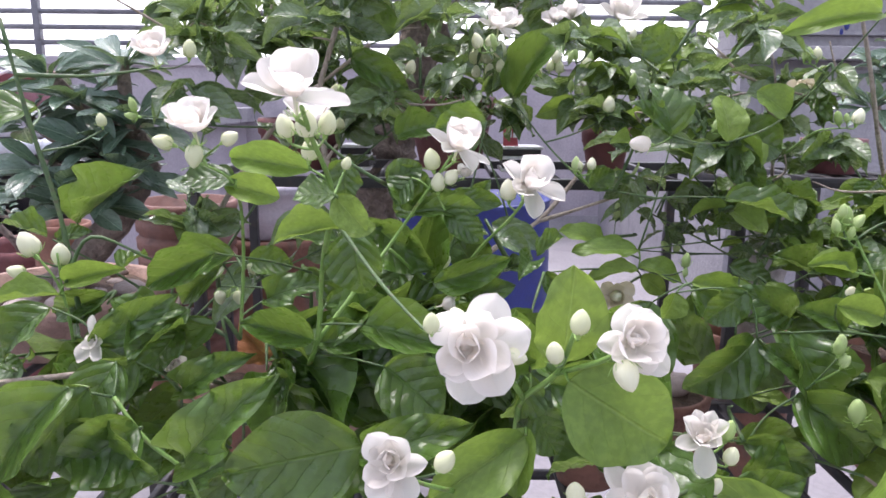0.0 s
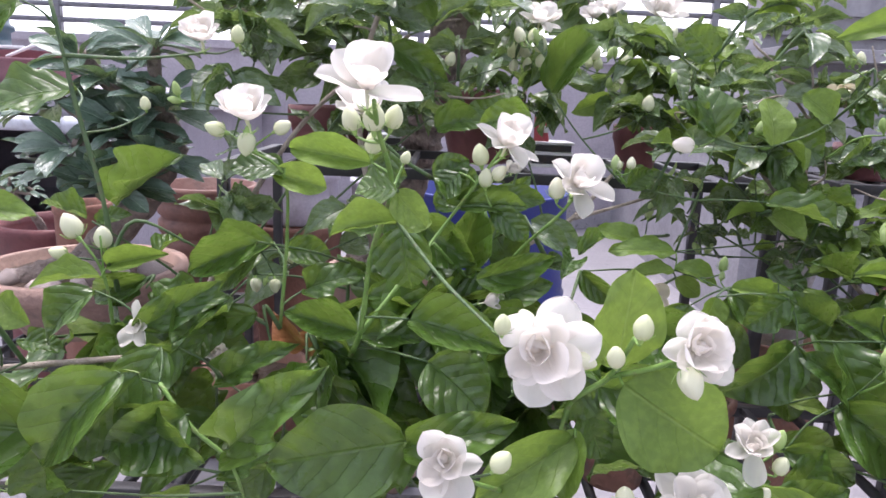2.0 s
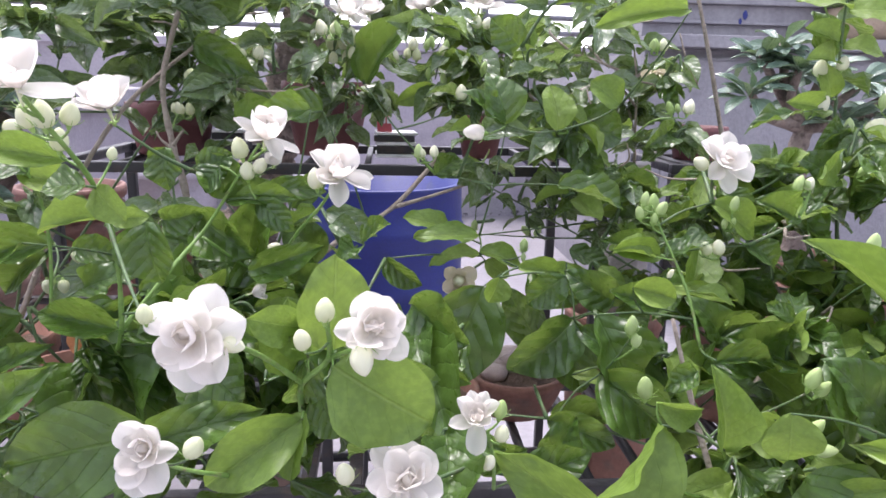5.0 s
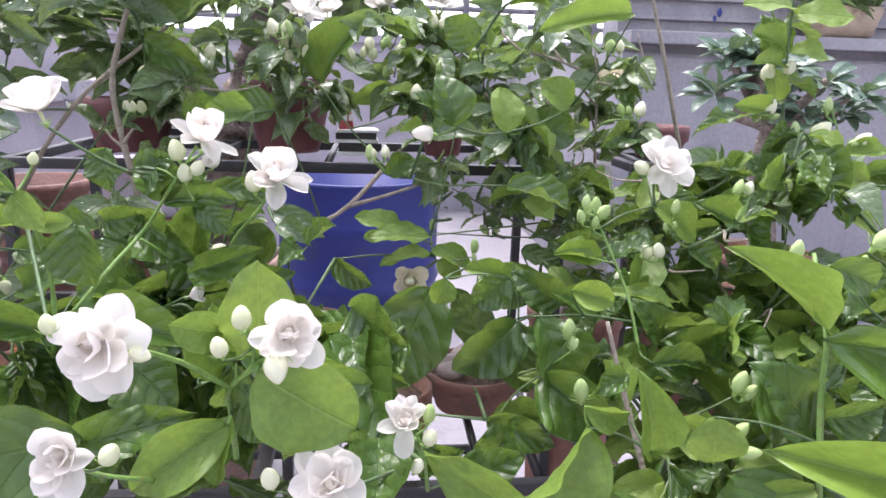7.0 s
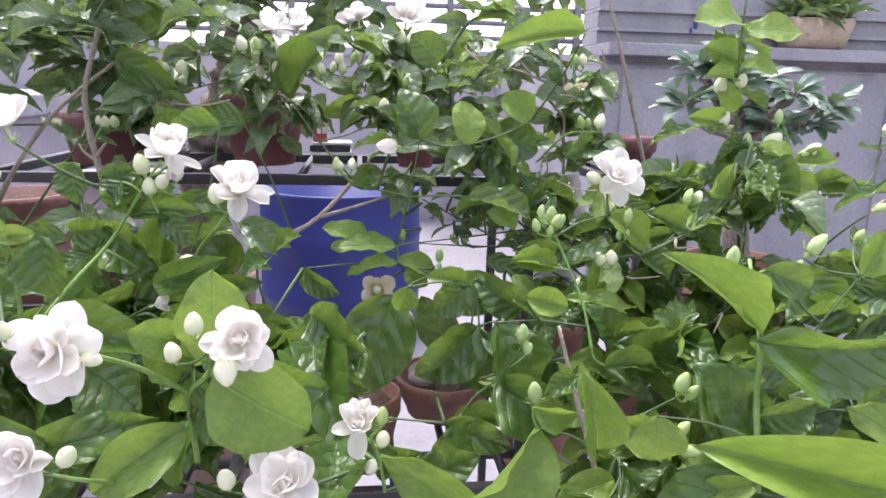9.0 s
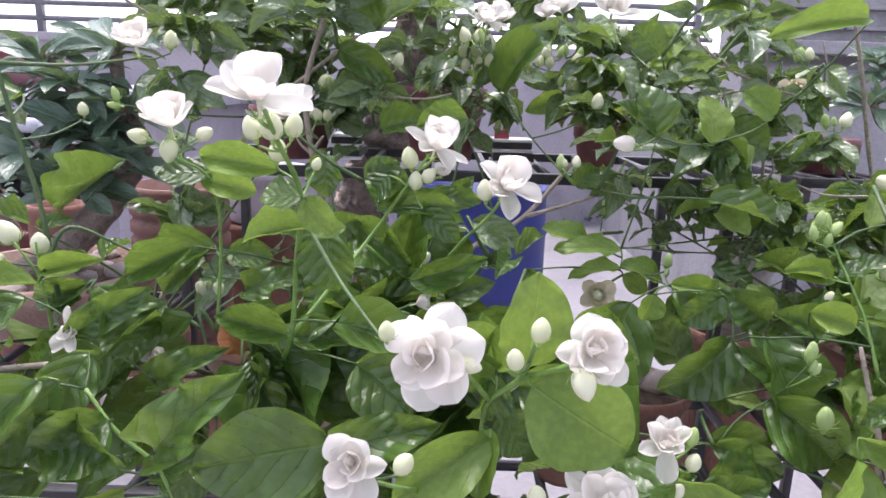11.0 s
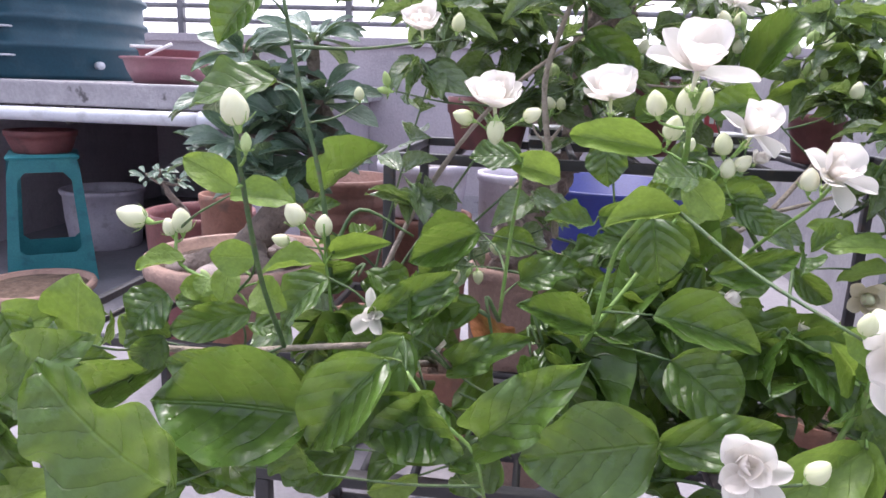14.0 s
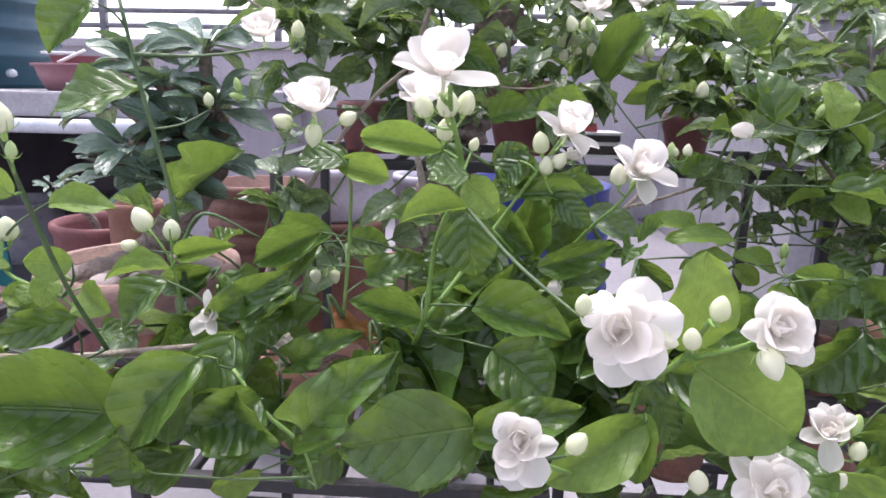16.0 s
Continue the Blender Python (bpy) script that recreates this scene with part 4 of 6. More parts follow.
stem(bush_front, [(0.0674, 0.378, 0.6465), (0.084, 0.355, 0.662), (0.094, 0.345, 0.672)], 0.0018, 0.0012, M_STEM)
stem(bush_front, [(0.178, 0.42, 0.53), (0.174, 0.40, 0.562), (0.167, 0.388, 0.592)], 0.0015, 0.0010, M_STEM)
stem(bush_front, [(0.010, 0.37, 0.575), (-0.006, 0.345, 0.594), (-0.022, 0.335, 0.606)], 0.0016, 0.0010, M_STEM)
stem(bush_left, [(-0.126, 0.6, 0.535), (-0.118, 0.6, 0.600), (-0.116, 0.6, 0.650)], 0.0024, 0.0015, M_STEM_DARK)
stem(bush_back, [(0.580, 0.86, 0.620), (0.530, 0.84, 0.735), (0.490, 0.82, 0.840), (0.455, 0.81, 0.935)], 0.0034, 0.0020, M_TWIG)
stem(bush_back, [(0.513, 0.9, 0.815), (0.494, 0.9, 0.847), (0.482, 0.9, 0.879)], 0.0018, 0.0010, M_TWIG)
stem(bush_right, [(0.573, 0.66, 0.659), (0.574, 0.69, 0.756), (0.559, 0.68, 0.846), (0.558, 0.68, 0.926)], 0.0020, 0.0012, M_STEM_DARK)
stem(bush_right, [(0.618, 0.64, 0.713), (0.621, 0.66, 0.759), (0.598, 0.66, 0.806)], 0.0013, 0.0008, M_STEM)
stem(bush_right, [(0.56, 0.68, 0.846), (0.542, 0.68, 0.88), (0.526, 0.68, 0.908)], 0.0012, 0.0008, M_STEM)
stem(bush_right, [(0.381, 0.470, 0.467), (0.359, 0.470, 0.517), (0.342, 0.470, 0.565)], 0.0026, 0.0018, M_TWIG)
stem(bush_right, [(0.370, 0.470, 0.490), (0.340, 0.470, 0.513), (0.317, 0.470, 0.530)], 0.0020, 0.0012, M_TWIG)
stem(bush_right, [(0.393, 0.490, 0.453), (0.388, 0.490, 0.493), (0.388, 0.490, 0.532)], 0.0022, 0.0014, M_TWIG)
leaf(bush_mid, (-0.072, 0.38, 0.763), (-0.12, 0.39, 0.769), 0.018, "y", 0.6)
leaf(bush_mid, (-0.057, 0.365, 0.751), (-0.078, 0.36, 0.752), 0.025, "d", 0.3)
leaf(bush_mid, (-0.058, 0.39, 0.729), (-0.097, 0.385, 0.726), 0.018, "y", 0.5)
leaf(bush_mid, (-0.06, 0.46, 0.713), (-0.053, 0.45, 0.672), 0.037, "d", 0.85)
leaf(bush_mid, (-0.059, 0.38, 0.748), (-0.042, 0.37, 0.731), 0.018, "y", 0.7)
leaf(bush_mid, (-0.06, 0.4, 0.727), (-0.039, 0.4, 0.728), 0.012, "y", 0.6)
leaf(bush_mid, (-0.146, 0.49, 0.745), (-0.182, 0.48, 0.745), 0.026, "d", 0.7)
leaf(bush_mid, (-0.155, 0.49, 0.741), (-0.117, 0.5, 0.732), 0.022, "y", 0.5)
leaf(bush_mid, (-0.019, 0.53, 0.718), (-0.036, 0.53, 0.753), 0.032, "d", 0.8)
leaf(bush_mid, (-0.024, 0.53, 0.718), (0.028, 0.52, 0.726), 0.021, "d", 0.5)
leaf(bush_mid, (0.003, 0.52, 0.719), (0.031, 0.51, 0.698), 0.021, "d", 0.6)
leaf(bush_mid, (-0.091, 0.475, 0.631), (-0.143, 0.47, 0.646), 0.025, "d", 0.7)
leaf(bush_mid, (-0.092, 0.49, 0.624), (-0.046, 0.485, 0.628), 0.026, "d", 0.6)
leaf(bush_mid, (-0.089, 0.52, 0.646), (-0.034, 0.51, 0.637), 0.021, "d", 0.5)
leaf(bush_mid, (-0.163, 0.4, 0.576), (-0.11, 0.375, 0.639), 0.037, "d", 0.8)
leaf(bush_mid, (-0.05, 0.41, 0.582), (-0.135, 0.39, 0.571), 0.060, "d", 0.75)
leaf(bush_left, (-0.183, 0.39, 0.604), (-0.219, 0.36, 0.59), 0.038, "d", 0.7)
leaf(bush_left, (-0.24, 0.4, 0.62), (-0.266, 0.38, 0.592), 0.036, "d", 0.7)
leaf(bush_left, (-0.218, 0.44, 0.627), (-0.236, 0.41, 0.588), 0.035, "d", 0.75)
leaf(bush_left, (-0.247, 0.48, 0.628), (-0.191, 0.48, 0.657), 0.026, "d", 0.6)
leaf(bush_mid, (-0.179, 0.586, 0.669), (-0.237, 0.58, 0.654), 0.034, "d", 0.6)
leaf(bush_mid, (-0.194, 0.6, 0.657), (-0.235, 0.59, 0.624), 0.031, "d", 0.7)
leaf(bush_mid, (-0.171, 0.6, 0.66), (-0.132, 0.6, 0.656), 0.026, "d", 0.6)
leaf(bush_mid, (-0.189, 0.47, 0.593), (-0.14, 0.45, 0.629), 0.024, "d", 0.5)
leaf(bush_left, (-0.304, 0.55, 0.651), (-0.265, 0.54, 0.665), 0.017, "y", 0.5)
leaf(bush_mid, (-0.035, 0.52, 0.627), (0.001, 0.5, 0.605), 0.032, "d", 0.6)
leaf(bush_mid, (-0.006, 0.52, 0.662), (0.052, 0.51, 0.684), 0.023, "d", 0.6)
leaf(bush_front, (0.0707, 0.378, 0.652), (0.0744, 0.366, 0.7118), 0.042, "y", 0.9)
leaf(bush_front, (0.0715, 0.362, 0.6485), (0.1274, 0.350, 0.6138), 0.056, "y", 0.95, -8)
leaf(bush_front, (0.0511, 0.378, 0.6075), (-0.0046, 0.355, 0.5765), 0.034, "y", 0.8)
leaf(bush_front, (0.0515, 0.382, 0.611), (0.0438, 0.362, 0.576), 0.022, "y", 0.85, 25)
leaf(bush_front, (0.054, 0.392, 0.642), (0.044, 0.378, 0.680), 0.024, "y", 0.9)
leaf(bush_front, (0.048, 0.40, 0.64), (0.030, 0.375, 0.6605), 0.026, "y", 0.8)
leaf(bush_front, (0.058, 0.398, 0.617), (0.0735, 0.395, 0.585), 0.028, "d", 0.85)
leaf(bush_front, (0.052, 0.396, 0.640), (0.0440, 0.392, 0.606), 0.024, "d", 0.85)
leaf(bush_right, (0.276, 0.52, 0.625), (0.31, 0.5, 0.562), 0.050, "d", 0.85)
leaf(bush_right, (0.269, 0.56, 0.606), (0.217, 0.54, 0.562), 0.049, "d", 0.8)
leaf(bush_right, (0.261, 0.57, 0.644), (0.228, 0.565, 0.618), 0.032, "d", 0.7)
leaf(bush_right, (0.204, 0.58, 0.64), (0.196, 0.575, 0.617), 0.025, "y", 0.8)
leaf(bush_back, (0.198, 0.68, 0.657), (0.13, 0.67, 0.66), 0.024, "y", 0.4)
leaf(bush_back, (0.199, 0.68, 0.638), (0.146, 0.67, 0.633), 0.019, "y", 0.4)
leaf(bush_back, (0.199, 0.68, 0.641), (0.243, 0.67, 0.632), 0.023, "y", 0.4)
leaf(bush_right, (0.224, 0.6, 0.644), (0.27, 0.6, 0.637), 0.019, "y", 0.4)
leaf(bush_right, (0.325, 0.53, 0.672), (0.291, 0.53, 0.681), 0.024, "y", 0.5)
leaf(bush_right, (0.297, 0.5, 0.654), (0.331, 0.49, 0.648), 0.023, "y", 0.5)
leaf(bush_back, (0.22, 0.67, 0.77), (0.207, 0.67, 0.821), 0.042, "d", 0.85)
leaf(bush_back, (0.219, 0.67, 0.772), (0.179, 0.66, 0.805), 0.025, "d", 0.7)
leaf(bush_back, (0.268, 0.655, 0.766), (0.263, 0.66, 0.81), 0.033, "y", 0.85)
leaf(bush_back, (0.343, 0.7, 0.791), (0.311, 0.7, 0.815), 0.033, "y", 0.8)
leaf(bush_back, (0.306, 0.75, 0.768), (0.362, 0.74, 0.754), 0.050, "d", 0.8)
leaf(bush_back, (0.154, 0.75, 0.715), (0.207, 0.74, 0.723), 0.031, "d", 0.5)
leaf(bush_back, (0.255, 0.8, 0.851), (0.218, 0.79, 0.88), 0.040, "d", 0.8)
leaf(bush_back, (0.077, 0.8, 0.806), (0.123, 0.78, 0.884), 0.041, "d", 0.8)
leaf(bush_back, (0.365, 0.6, 0.876), (0.284, 0.58, 0.867), 0.025, "y", 0.5)
leaf(bush_high, (-0.051, 0.8, 0.878), (-0.098, 0.79, 0.893), 0.039, "d", 0.8)
leaf(bush_left, (-0.407, 0.71, 0.789), (-0.493, 0.68, 0.772), 0.058, "d", 0.4)
leaf(bush_left, (-0.34, 0.64, 0.687), (-0.275, 0.63, 0.738), 0.035, "d", 0.7)
leaf(bush_left, (-0.349, 0.53, 0.855), (-0.371, 0.5, 0.822), 0.035, "d", 0.7)
leaf(bush_left, (-0.275, 0.315, 0.742), (-0.295, 0.305, 0.757), 0.016, "y", 0.6)
leaf(bush_left, (-0.328, 0.42, 0.719), (-0.288, 0.42, 0.722), 0.020, "y", 0.5)
leaf(bush_left, (-0.366, 0.43, 0.673), (-0.396, 0.42, 0.668), 0.018, "y", 0.5)
leaf(bush_left, (-0.297, 0.52, 0.65), (-0.342, 0.5, 0.652), 0.022, "y", 0.5)
leaf(bush_left, (-0.291, 0.52, 0.66), (-0.248, 0.51, 0.675), 0.018, "y", 0.5)
leaf(bush_left, (-0.282, 0.48, 0.652), (-0.318, 0.46, 0.624), 0.032, "d", 0.75)
leaf(bush_left, (-0.247, 0.47, 0.628), (-0.189, 0.46, 0.666), 0.025, "d", 0.6)
leaf(bush_left, (-0.262, 0.375, 0.597), (-0.346, 0.345, 0.612), 0.061, "d", 0.75)
leaf(bush_left, (-0.215, 0.375, 0.636), (-0.259, 0.35, 0.589), 0.040, "d", 0.8)
leaf(bush_left, (-0.222, 0.385, 0.605), (-0.169, 0.37, 0.582), 0.036, "d", 0.75)
leaf(bush_left, (-0.318, 0.31, 0.581), (-0.373, 0.280, 0.646), 0.067, "d", 0.9)
leaf(bush_left, (-0.426, 0.4, 0.619), (-0.418, 0.39, 0.668), 0.046, "y", 0.85)
leaf(bush_left, (-0.423, 0.39, 0.62), (-0.454, 0.37, 0.614), 0.034, "d", 0.7)
leaf(bush_left, (-0.381, 0.42, 0.621), (-0.412, 0.42, 0.631), 0.024, "d", 0.85)
leaf(bush_left, (-0.372, 0.41, 0.624), (-0.391, 0.4, 0.605), 0.023, "d", 0.85)
leaf(bush_left, (-0.316, 0.42, 0.642), (-0.365, 0.4, 0.632), 0.024, "d", 0.6)
leaf(bush_left, (-0.177, 0.53, 0.682), (-0.231, 0.52, 0.657), 0.028, "d", 0.6)
leaf(bush_mid, (-0.054, 0.46, 0.648), (0.012, 0.44, 0.641), 0.034, "d", 0.7)
leaf(bush_front, (0.050, 0.385, 0.664), (0.0270, 0.362, 0.676), 0.024, "y", 0.75)
leaf(bush_mid, (-0.051, 0.41, 0.578), (0.017, 0.4, 0.603), 0.030, "d", 0.7)
leaf(bush_right, (0.194, 0.61, 0.623), (0.155, 0.59, 0.528), 0.071, "d", 0.85)
leaf(bush_right, (0.428, 0.37, 0.666), (0.363, 0.37, 0.724), 0.027, "y", 0.8)
leaf(bush_right, (0.411, 0.350, 0.669), (0.514, 0.340, 0.662), 0.043, "d", 0.93)
leaf(bush_right, (0.441, 0.4, 0.703), (0.478, 0.39, 0.69), 0.024, "d", 0.6)
leaf(bush_right, (0.448, 0.395, 0.58), (0.398, 0.385, 0.636), 0.044, "d", 0.85)
leaf(bush_right, (0.361, 0.375, 0.607), (0.363, 0.37, 0.573), 0.036, "y", 0.85)
leaf(bush_right, (0.434, 0.37, 0.607), (0.464, 0.355, 0.619), 0.027, "d", 0.7)
leaf(bush_right, (0.502, 0.285, 0.588), (0.355, 0.278, 0.635), 0.045, "y", 0.94, 10)
leaf(bush_right, (0.325, 0.385, 0.576), (0.313, 0.372, 0.633), 0.029, "y", 0.88)
leaf(bush_right, (0.321, 0.48, 0.562), (0.351, 0.47, 0.559), 0.023, "y", 0.7)
leaf(bush_right, (0.357, 0.47, 0.604), (0.403, 0.46, 0.609), 0.019, "d", 0.6)
leaf(bush_right, (0.358, 0.52, 0.645), (0.39, 0.51, 0.641), 0.016, "y", 0.5)
leaf(bush_right, (0.334, 0.54, 0.671), (0.29, 0.53, 0.679), 0.020, "y", 0.5)
leaf(bush_right, (0.338, 0.54, 0.671), (0.371, 0.53, 0.691), 0.022, "d", 0.5)
leaf(bush_right, (0.282, 0.390, 0.593), (0.228, 0.360, 0.532), 0.052, "y", 0.93, -12)
leaf(bush_right, (0.263, 0.400, 0.509), (0.174, 0.400, 0.568), 0.037, "y", 0.8)
leaf(bush_back, (0.272, 0.66, 0.713), (0.334, 0.64, 0.696), 0.030, "d", 0.5)
leaf(bush_right, (0.384, 0.56, 0.713), (0.427, 0.55, 0.687), 0.031, "y", 0.7)
leaf(bush_mid, (-0.042, 0.53, 0.737), (-0.016, 0.53, 0.753), 0.026, "d", 0.8)
leaf(bush_right, (0.317, 0.55, 0.571), (0.276, 0.54, 0.603), 0.035, "d", 0.8)
leaf(bush_right, (0.538, 0.62, 0.625), (0.489, 0.6, 0.596), 0.033, "d", 0.7)
leaf(bush_right, (0.595, 0.55, 0.688), (0.547, 0.55, 0.714), 0.026, "y", 0.6)
leaf(bush_mid, (-0.023, 0.52, 0.744), (-0.038, 0.52, 0.725), 0.025, "d", 0.8)
leaf(bush_front, (0.122, 0.5, 0.641), (0.161, 0.47, 0.618), 0.049, "d", 0.85)
leaf(bush_back, (0.247, 0.66, 0.624), (0.299, 0.64, 0.597), 0.040, "d", 0.7)
leaf(bush_back, (0.154, 0.72, 0.714), (0.179, 0.72, 0.732), 0.022, "d", 0.6)
leaf(bush_left, (-0.374, 0.42, 0.651), (-0.391, 0.4, 0.634), 0.034, "d", 0.8)
leaf(bush_left, (-0.398, 0.42, 0.638), (-0.37, 0.41, 0.624), 0.022, "y", 0.8)
leaf(bush_left, (-0.334, 0.44, 0.634), (-0.377, 0.43, 0.647), 0.022, "d", 0.6)
leaf(bush_left, (-0.484, 0.4, 0.62), (-0.441, 0.39, 0.642), 0.030, "y", 0.8)
leaf(bush_left, (-0.31, 0.4, 0.618), (-0.36, 0.38, 0.614), 0.025, "d", 0.7)
leaf(bush_left, (-0.208, 0.385, 0.632), (-0.249, 0.37, 0.581), 0.037, "d", 0.8)
leaf(bush_left, (-0.265, 0.4, 0.542), (-0.285, 0.39, 0.578), 0.031, "d", 0.8)
leaf(bush_mid, (-0.214, 0.46, 0.619), (-0.243, 0.45, 0.598), 0.032, "d", 0.8)
leaf(bush_mid, (-0.039, 0.46, 0.617), (0.001, 0.44, 0.588), 0.047, "d", 0.8)
leaf(bush_mid, (-0.145, 0.55, 0.639), (-0.1, 0.54, 0.661), 0.028, "d", 0.7)
leaf(bush_mid, (0.034, 0.75, 0.777), (-0.014, 0.74, 0.789), 0.036, "d", 0.8)
leaf(bush_mid, (-0.047, 0.7, 0.767), (-0.002, 0.69, 0.781), 0.031, "d", 0.7)
leaf(bush_mid, (0.037, 0.6, 0.784), (-0.007, 0.6, 0.779), 0.027, "d", 0.8)
leaf(bush_high, (-0.097, 0.75, 0.845), (-0.038, 0.74, 0.817), 0.031, "d", 0.7)
leaf(bush_high, (-0.09, 0.78, 0.799), (-0.051, 0.77, 0.835), 0.033, "d", 0.7)
leaf(bush_right, (0.433, 0.5, 0.591), (0.376, 0.49, 0.616), 0.037, "d", 0.8)
leaf(bush_right, (0.37, 0.55, 0.503), (0.301, 0.54, 0.532), 0.031, "d", 0.7)
leaf(bush_right, (0.242, 0.5, 0.543), (0.279, 0.49, 0.522), 0.024, "d", 0.6)
leaf(bush_right, (0.493, 0.55, 0.614), (0.539, 0.54, 0.595), 0.032, "y", 0.7)
leaf(bush_front, (0.131, 0.45, 0.563), (0.188, 0.43, 0.554), 0.024, "d", 0.7)
leaf(bush_front, (0.071, 0.42, 0.622), (0.131, 0.4, 0.618), 0.041, "d", 0.8)
leaf(bush_right, (0.614, 0.6, 0.727), (0.565, 0.6, 0.743), 0.029, "y", 0.6)
leaf(bush_right, (0.415, 0.55, 0.677), (0.454, 0.55, 0.659), 0.027, "d", 0.7)
leaf(bush_left, (-0.439, 0.34, 0.604), (-0.38, 0.33, 0.653), 0.042, "d", 0.85)
leaf(bush_left, (-0.464, 0.38, 0.644), (-0.444, 0.38, 0.615), 0.030, "d", 0.8)
leaf(bush_left, (-0.373, 0.42, 0.528), (-0.319, 0.41, 0.518), 0.022, "d", 0.7)
leaf(bush_left, (-0.351, 0.42, 0.535), (-0.389, 0.4, 0.532), 0.029, "d", 0.7)
leaf(bush_left, (-0.183, 0.45, 0.529), (-0.142, 0.44, 0.559), 0.023, "d", 0.7)
leaf(bush_right, (0.482, 0.42, 0.625), (0.433, 0.41, 0.621), 0.028, "d", 0.8)
leaf(bush_right, (0.53, 0.42, 0.693), (0.551, 0.42, 0.727), 0.025, "y", 0.7)
leaf(bush_right, (0.449, 0.5, 0.557), (0.4, 0.49, 0.595), 0.030, "y", 0.8)
leaf(bush_right, (0.402, 0.55, 0.592), (0.374, 0.54, 0.629), 0.030, "d", 0.8)
leaf(bush_back, (0.171, 0.7, 0.657), (0.123, 0.69, 0.678), 0.026, "y", 0.6)
leaf(bush_back, (0.208, 0.7, 0.625), (0.232, 0.69, 0.609), 0.020, "y", 0.6)
leaf(bush_back, (0.101, 0.66, 0.637), (0.136, 0.65, 0.609), 0.023, "d", 0.7)
leaf(bush_back, (0.283, 0.72, 0.73), (0.244, 0.71, 0.761), 0.029, "y", 0.7)
leaf(bush_back, (0.295, 0.72, 0.755), (0.333, 0.71, 0.713), 0.032, "d", 0.8)
leaf(bush_right, (0.562, 0.68, 0.889), (0.614, 0.66, 0.888), 0.034, "y", 0.5)
leaf(bush_right, (0.561, 0.68, 0.895), (0.5, 0.66, 0.902), 0.045, "y", 0.5)
leaf(bush_right, (0.561, 0.68, 0.853), (0.593, 0.66, 0.851), 0.027, "y", 0.5)
leaf(bush_right, (0.558, 0.68, 0.857), (0.515, 0.67, 0.871), 0.024, "y", 0.6)
leaf(bush_right, (0.557, 0.68, 0.839), (0.519, 0.66, 0.844), 0.024, "y", 0.5)
leaf(bush_right, (0.558, 0.7, 0.838), (0.544, 0.71, 0.891), 0.031, "d", 0.7)
leaf(bush_right, (0.564, 0.7, 0.882), (0.609, 0.71, 0.871), 0.035, "d", 0.6)
leaf(bush_right, (0.564, 0.69, 0.826), (0.6, 0.68, 0.807), 0.020, "d", 0.6)
leaf(bush_right, (0.557, 0.68, 0.802), (0.541, 0.67, 0.834), 0.022, "y", 0.7)
leaf(bush_right, (0.552, 0.68, 0.792), (0.501, 0.66, 0.799), 0.021, "y", 0.6)
leaf(bush_right, (0.544, 0.62, 0.746), (0.585, 0.58, 0.727), 0.044, "d", 0.75)
leaf(bush_right, (0.546, 0.62, 0.738), (0.558, 0.6, 0.688), 0.038, "d", 0.8)
leaf(bush_right, (0.547, 0.64, 0.722), (0.511, 0.63, 0.748), 0.037, "d", 0.8)
leaf(bush_right, (0.51, 0.65, 0.789), (0.449, 0.64, 0.777), 0.017, "d", 0.4)
leaf(bush_right, (0.586, 0.66, 0.754), (0.524, 0.65, 0.748), 0.021, "d", 0.4)
leaf(bush_right, (0.622, 0.66, 0.753), (0.666, 0.65, 0.758), 0.021, "y", 0.4)
leaf(bush_right, (0.609, 0.62, 0.731), (0.642, 0.6, 0.748), 0.015, "d", 0.4)
leaf(bush_right, (0.658, 0.55, 0.738), (0.59, 0.54, 0.736), 0.017, "d", 0.4)
leaf(bush_right, (0.675, 0.6, 0.771), (0.649, 0.6, 0.777), 0.015, "d", 0.5)
leaf(bush_right, (0.276, 0.5, 0.581), (0.326, 0.47, 0.54), 0.048, "d", 0.8)
leaf(bush_right, (0.268, 0.6, 0.592), (0.289, 0.58, 0.525), 0.045, "d", 0.85)
leaf(bush_front, (0.229, 0.48, 0.552), (0.282, 0.46, 0.538), 0.026, "d", 0.7)
leaf(bush_front, (0.202, 0.44, 0.526), (0.244, 0.42, 0.555), 0.031, "d", 0.7)
leaf(bush_front, (0.171, 0.46, 0.523), (0.207, 0.45, 0.543), 0.022, "d", 0.7)
leaf(bush_right, (0.27, 0.56, 0.554), (0.302, 0.55, 0.553), 0.015, "y", 0.6)
leaf(bush_left, (-0.521, 0.42, 0.532), (-0.464, 0.4, 0.576), 0.038, "d", 0.8)
leaf(bush_left, (-0.506, 0.4, 0.486), (-0.444, 0.38, 0.53), 0.028, "y", 0.7)
leaf(bush_left, (-0.43, 0.5, 0.583), (-0.458, 0.49, 0.604), 0.028, "y", 0.75)
leaf(bush_left, (-0.429, 0.5, 0.581), (-0.451, 0.49, 0.564), 0.027, "y", 0.75)
leaf(bush_left, (-0.497, 0.46, 0.575), (-0.442, 0.45, 0.588), 0.025, "d", 0.8)
leaf(bush_mid, (-0.003, 0.58, 0.725), (-0.039, 0.57, 0.715), 0.023, "d", 0.8)
leaf(bush_mid, (0.003, 0.58, 0.72), (0.049, 0.57, 0.72), 0.020, "d", 0.7)
leaf(bush_mid, (-0.054, 0.57, 0.696), (-0.007, 0.55, 0.666), 0.037, "d", 0.8)
leaf(bush_mid, (-0.085, 0.57, 0.692), (-0.049, 0.56, 0.701), 0.025, "d", 0.8)
leaf(bush_mid, (-0.088, 0.57, 0.686), (-0.127, 0.56, 0.692), 0.022, "d", 0.7)
leaf(bush_mid, (-0.08, 0.58, 0.752), (-0.081, 0.57, 0.718), 0.032, "d", 0.85)
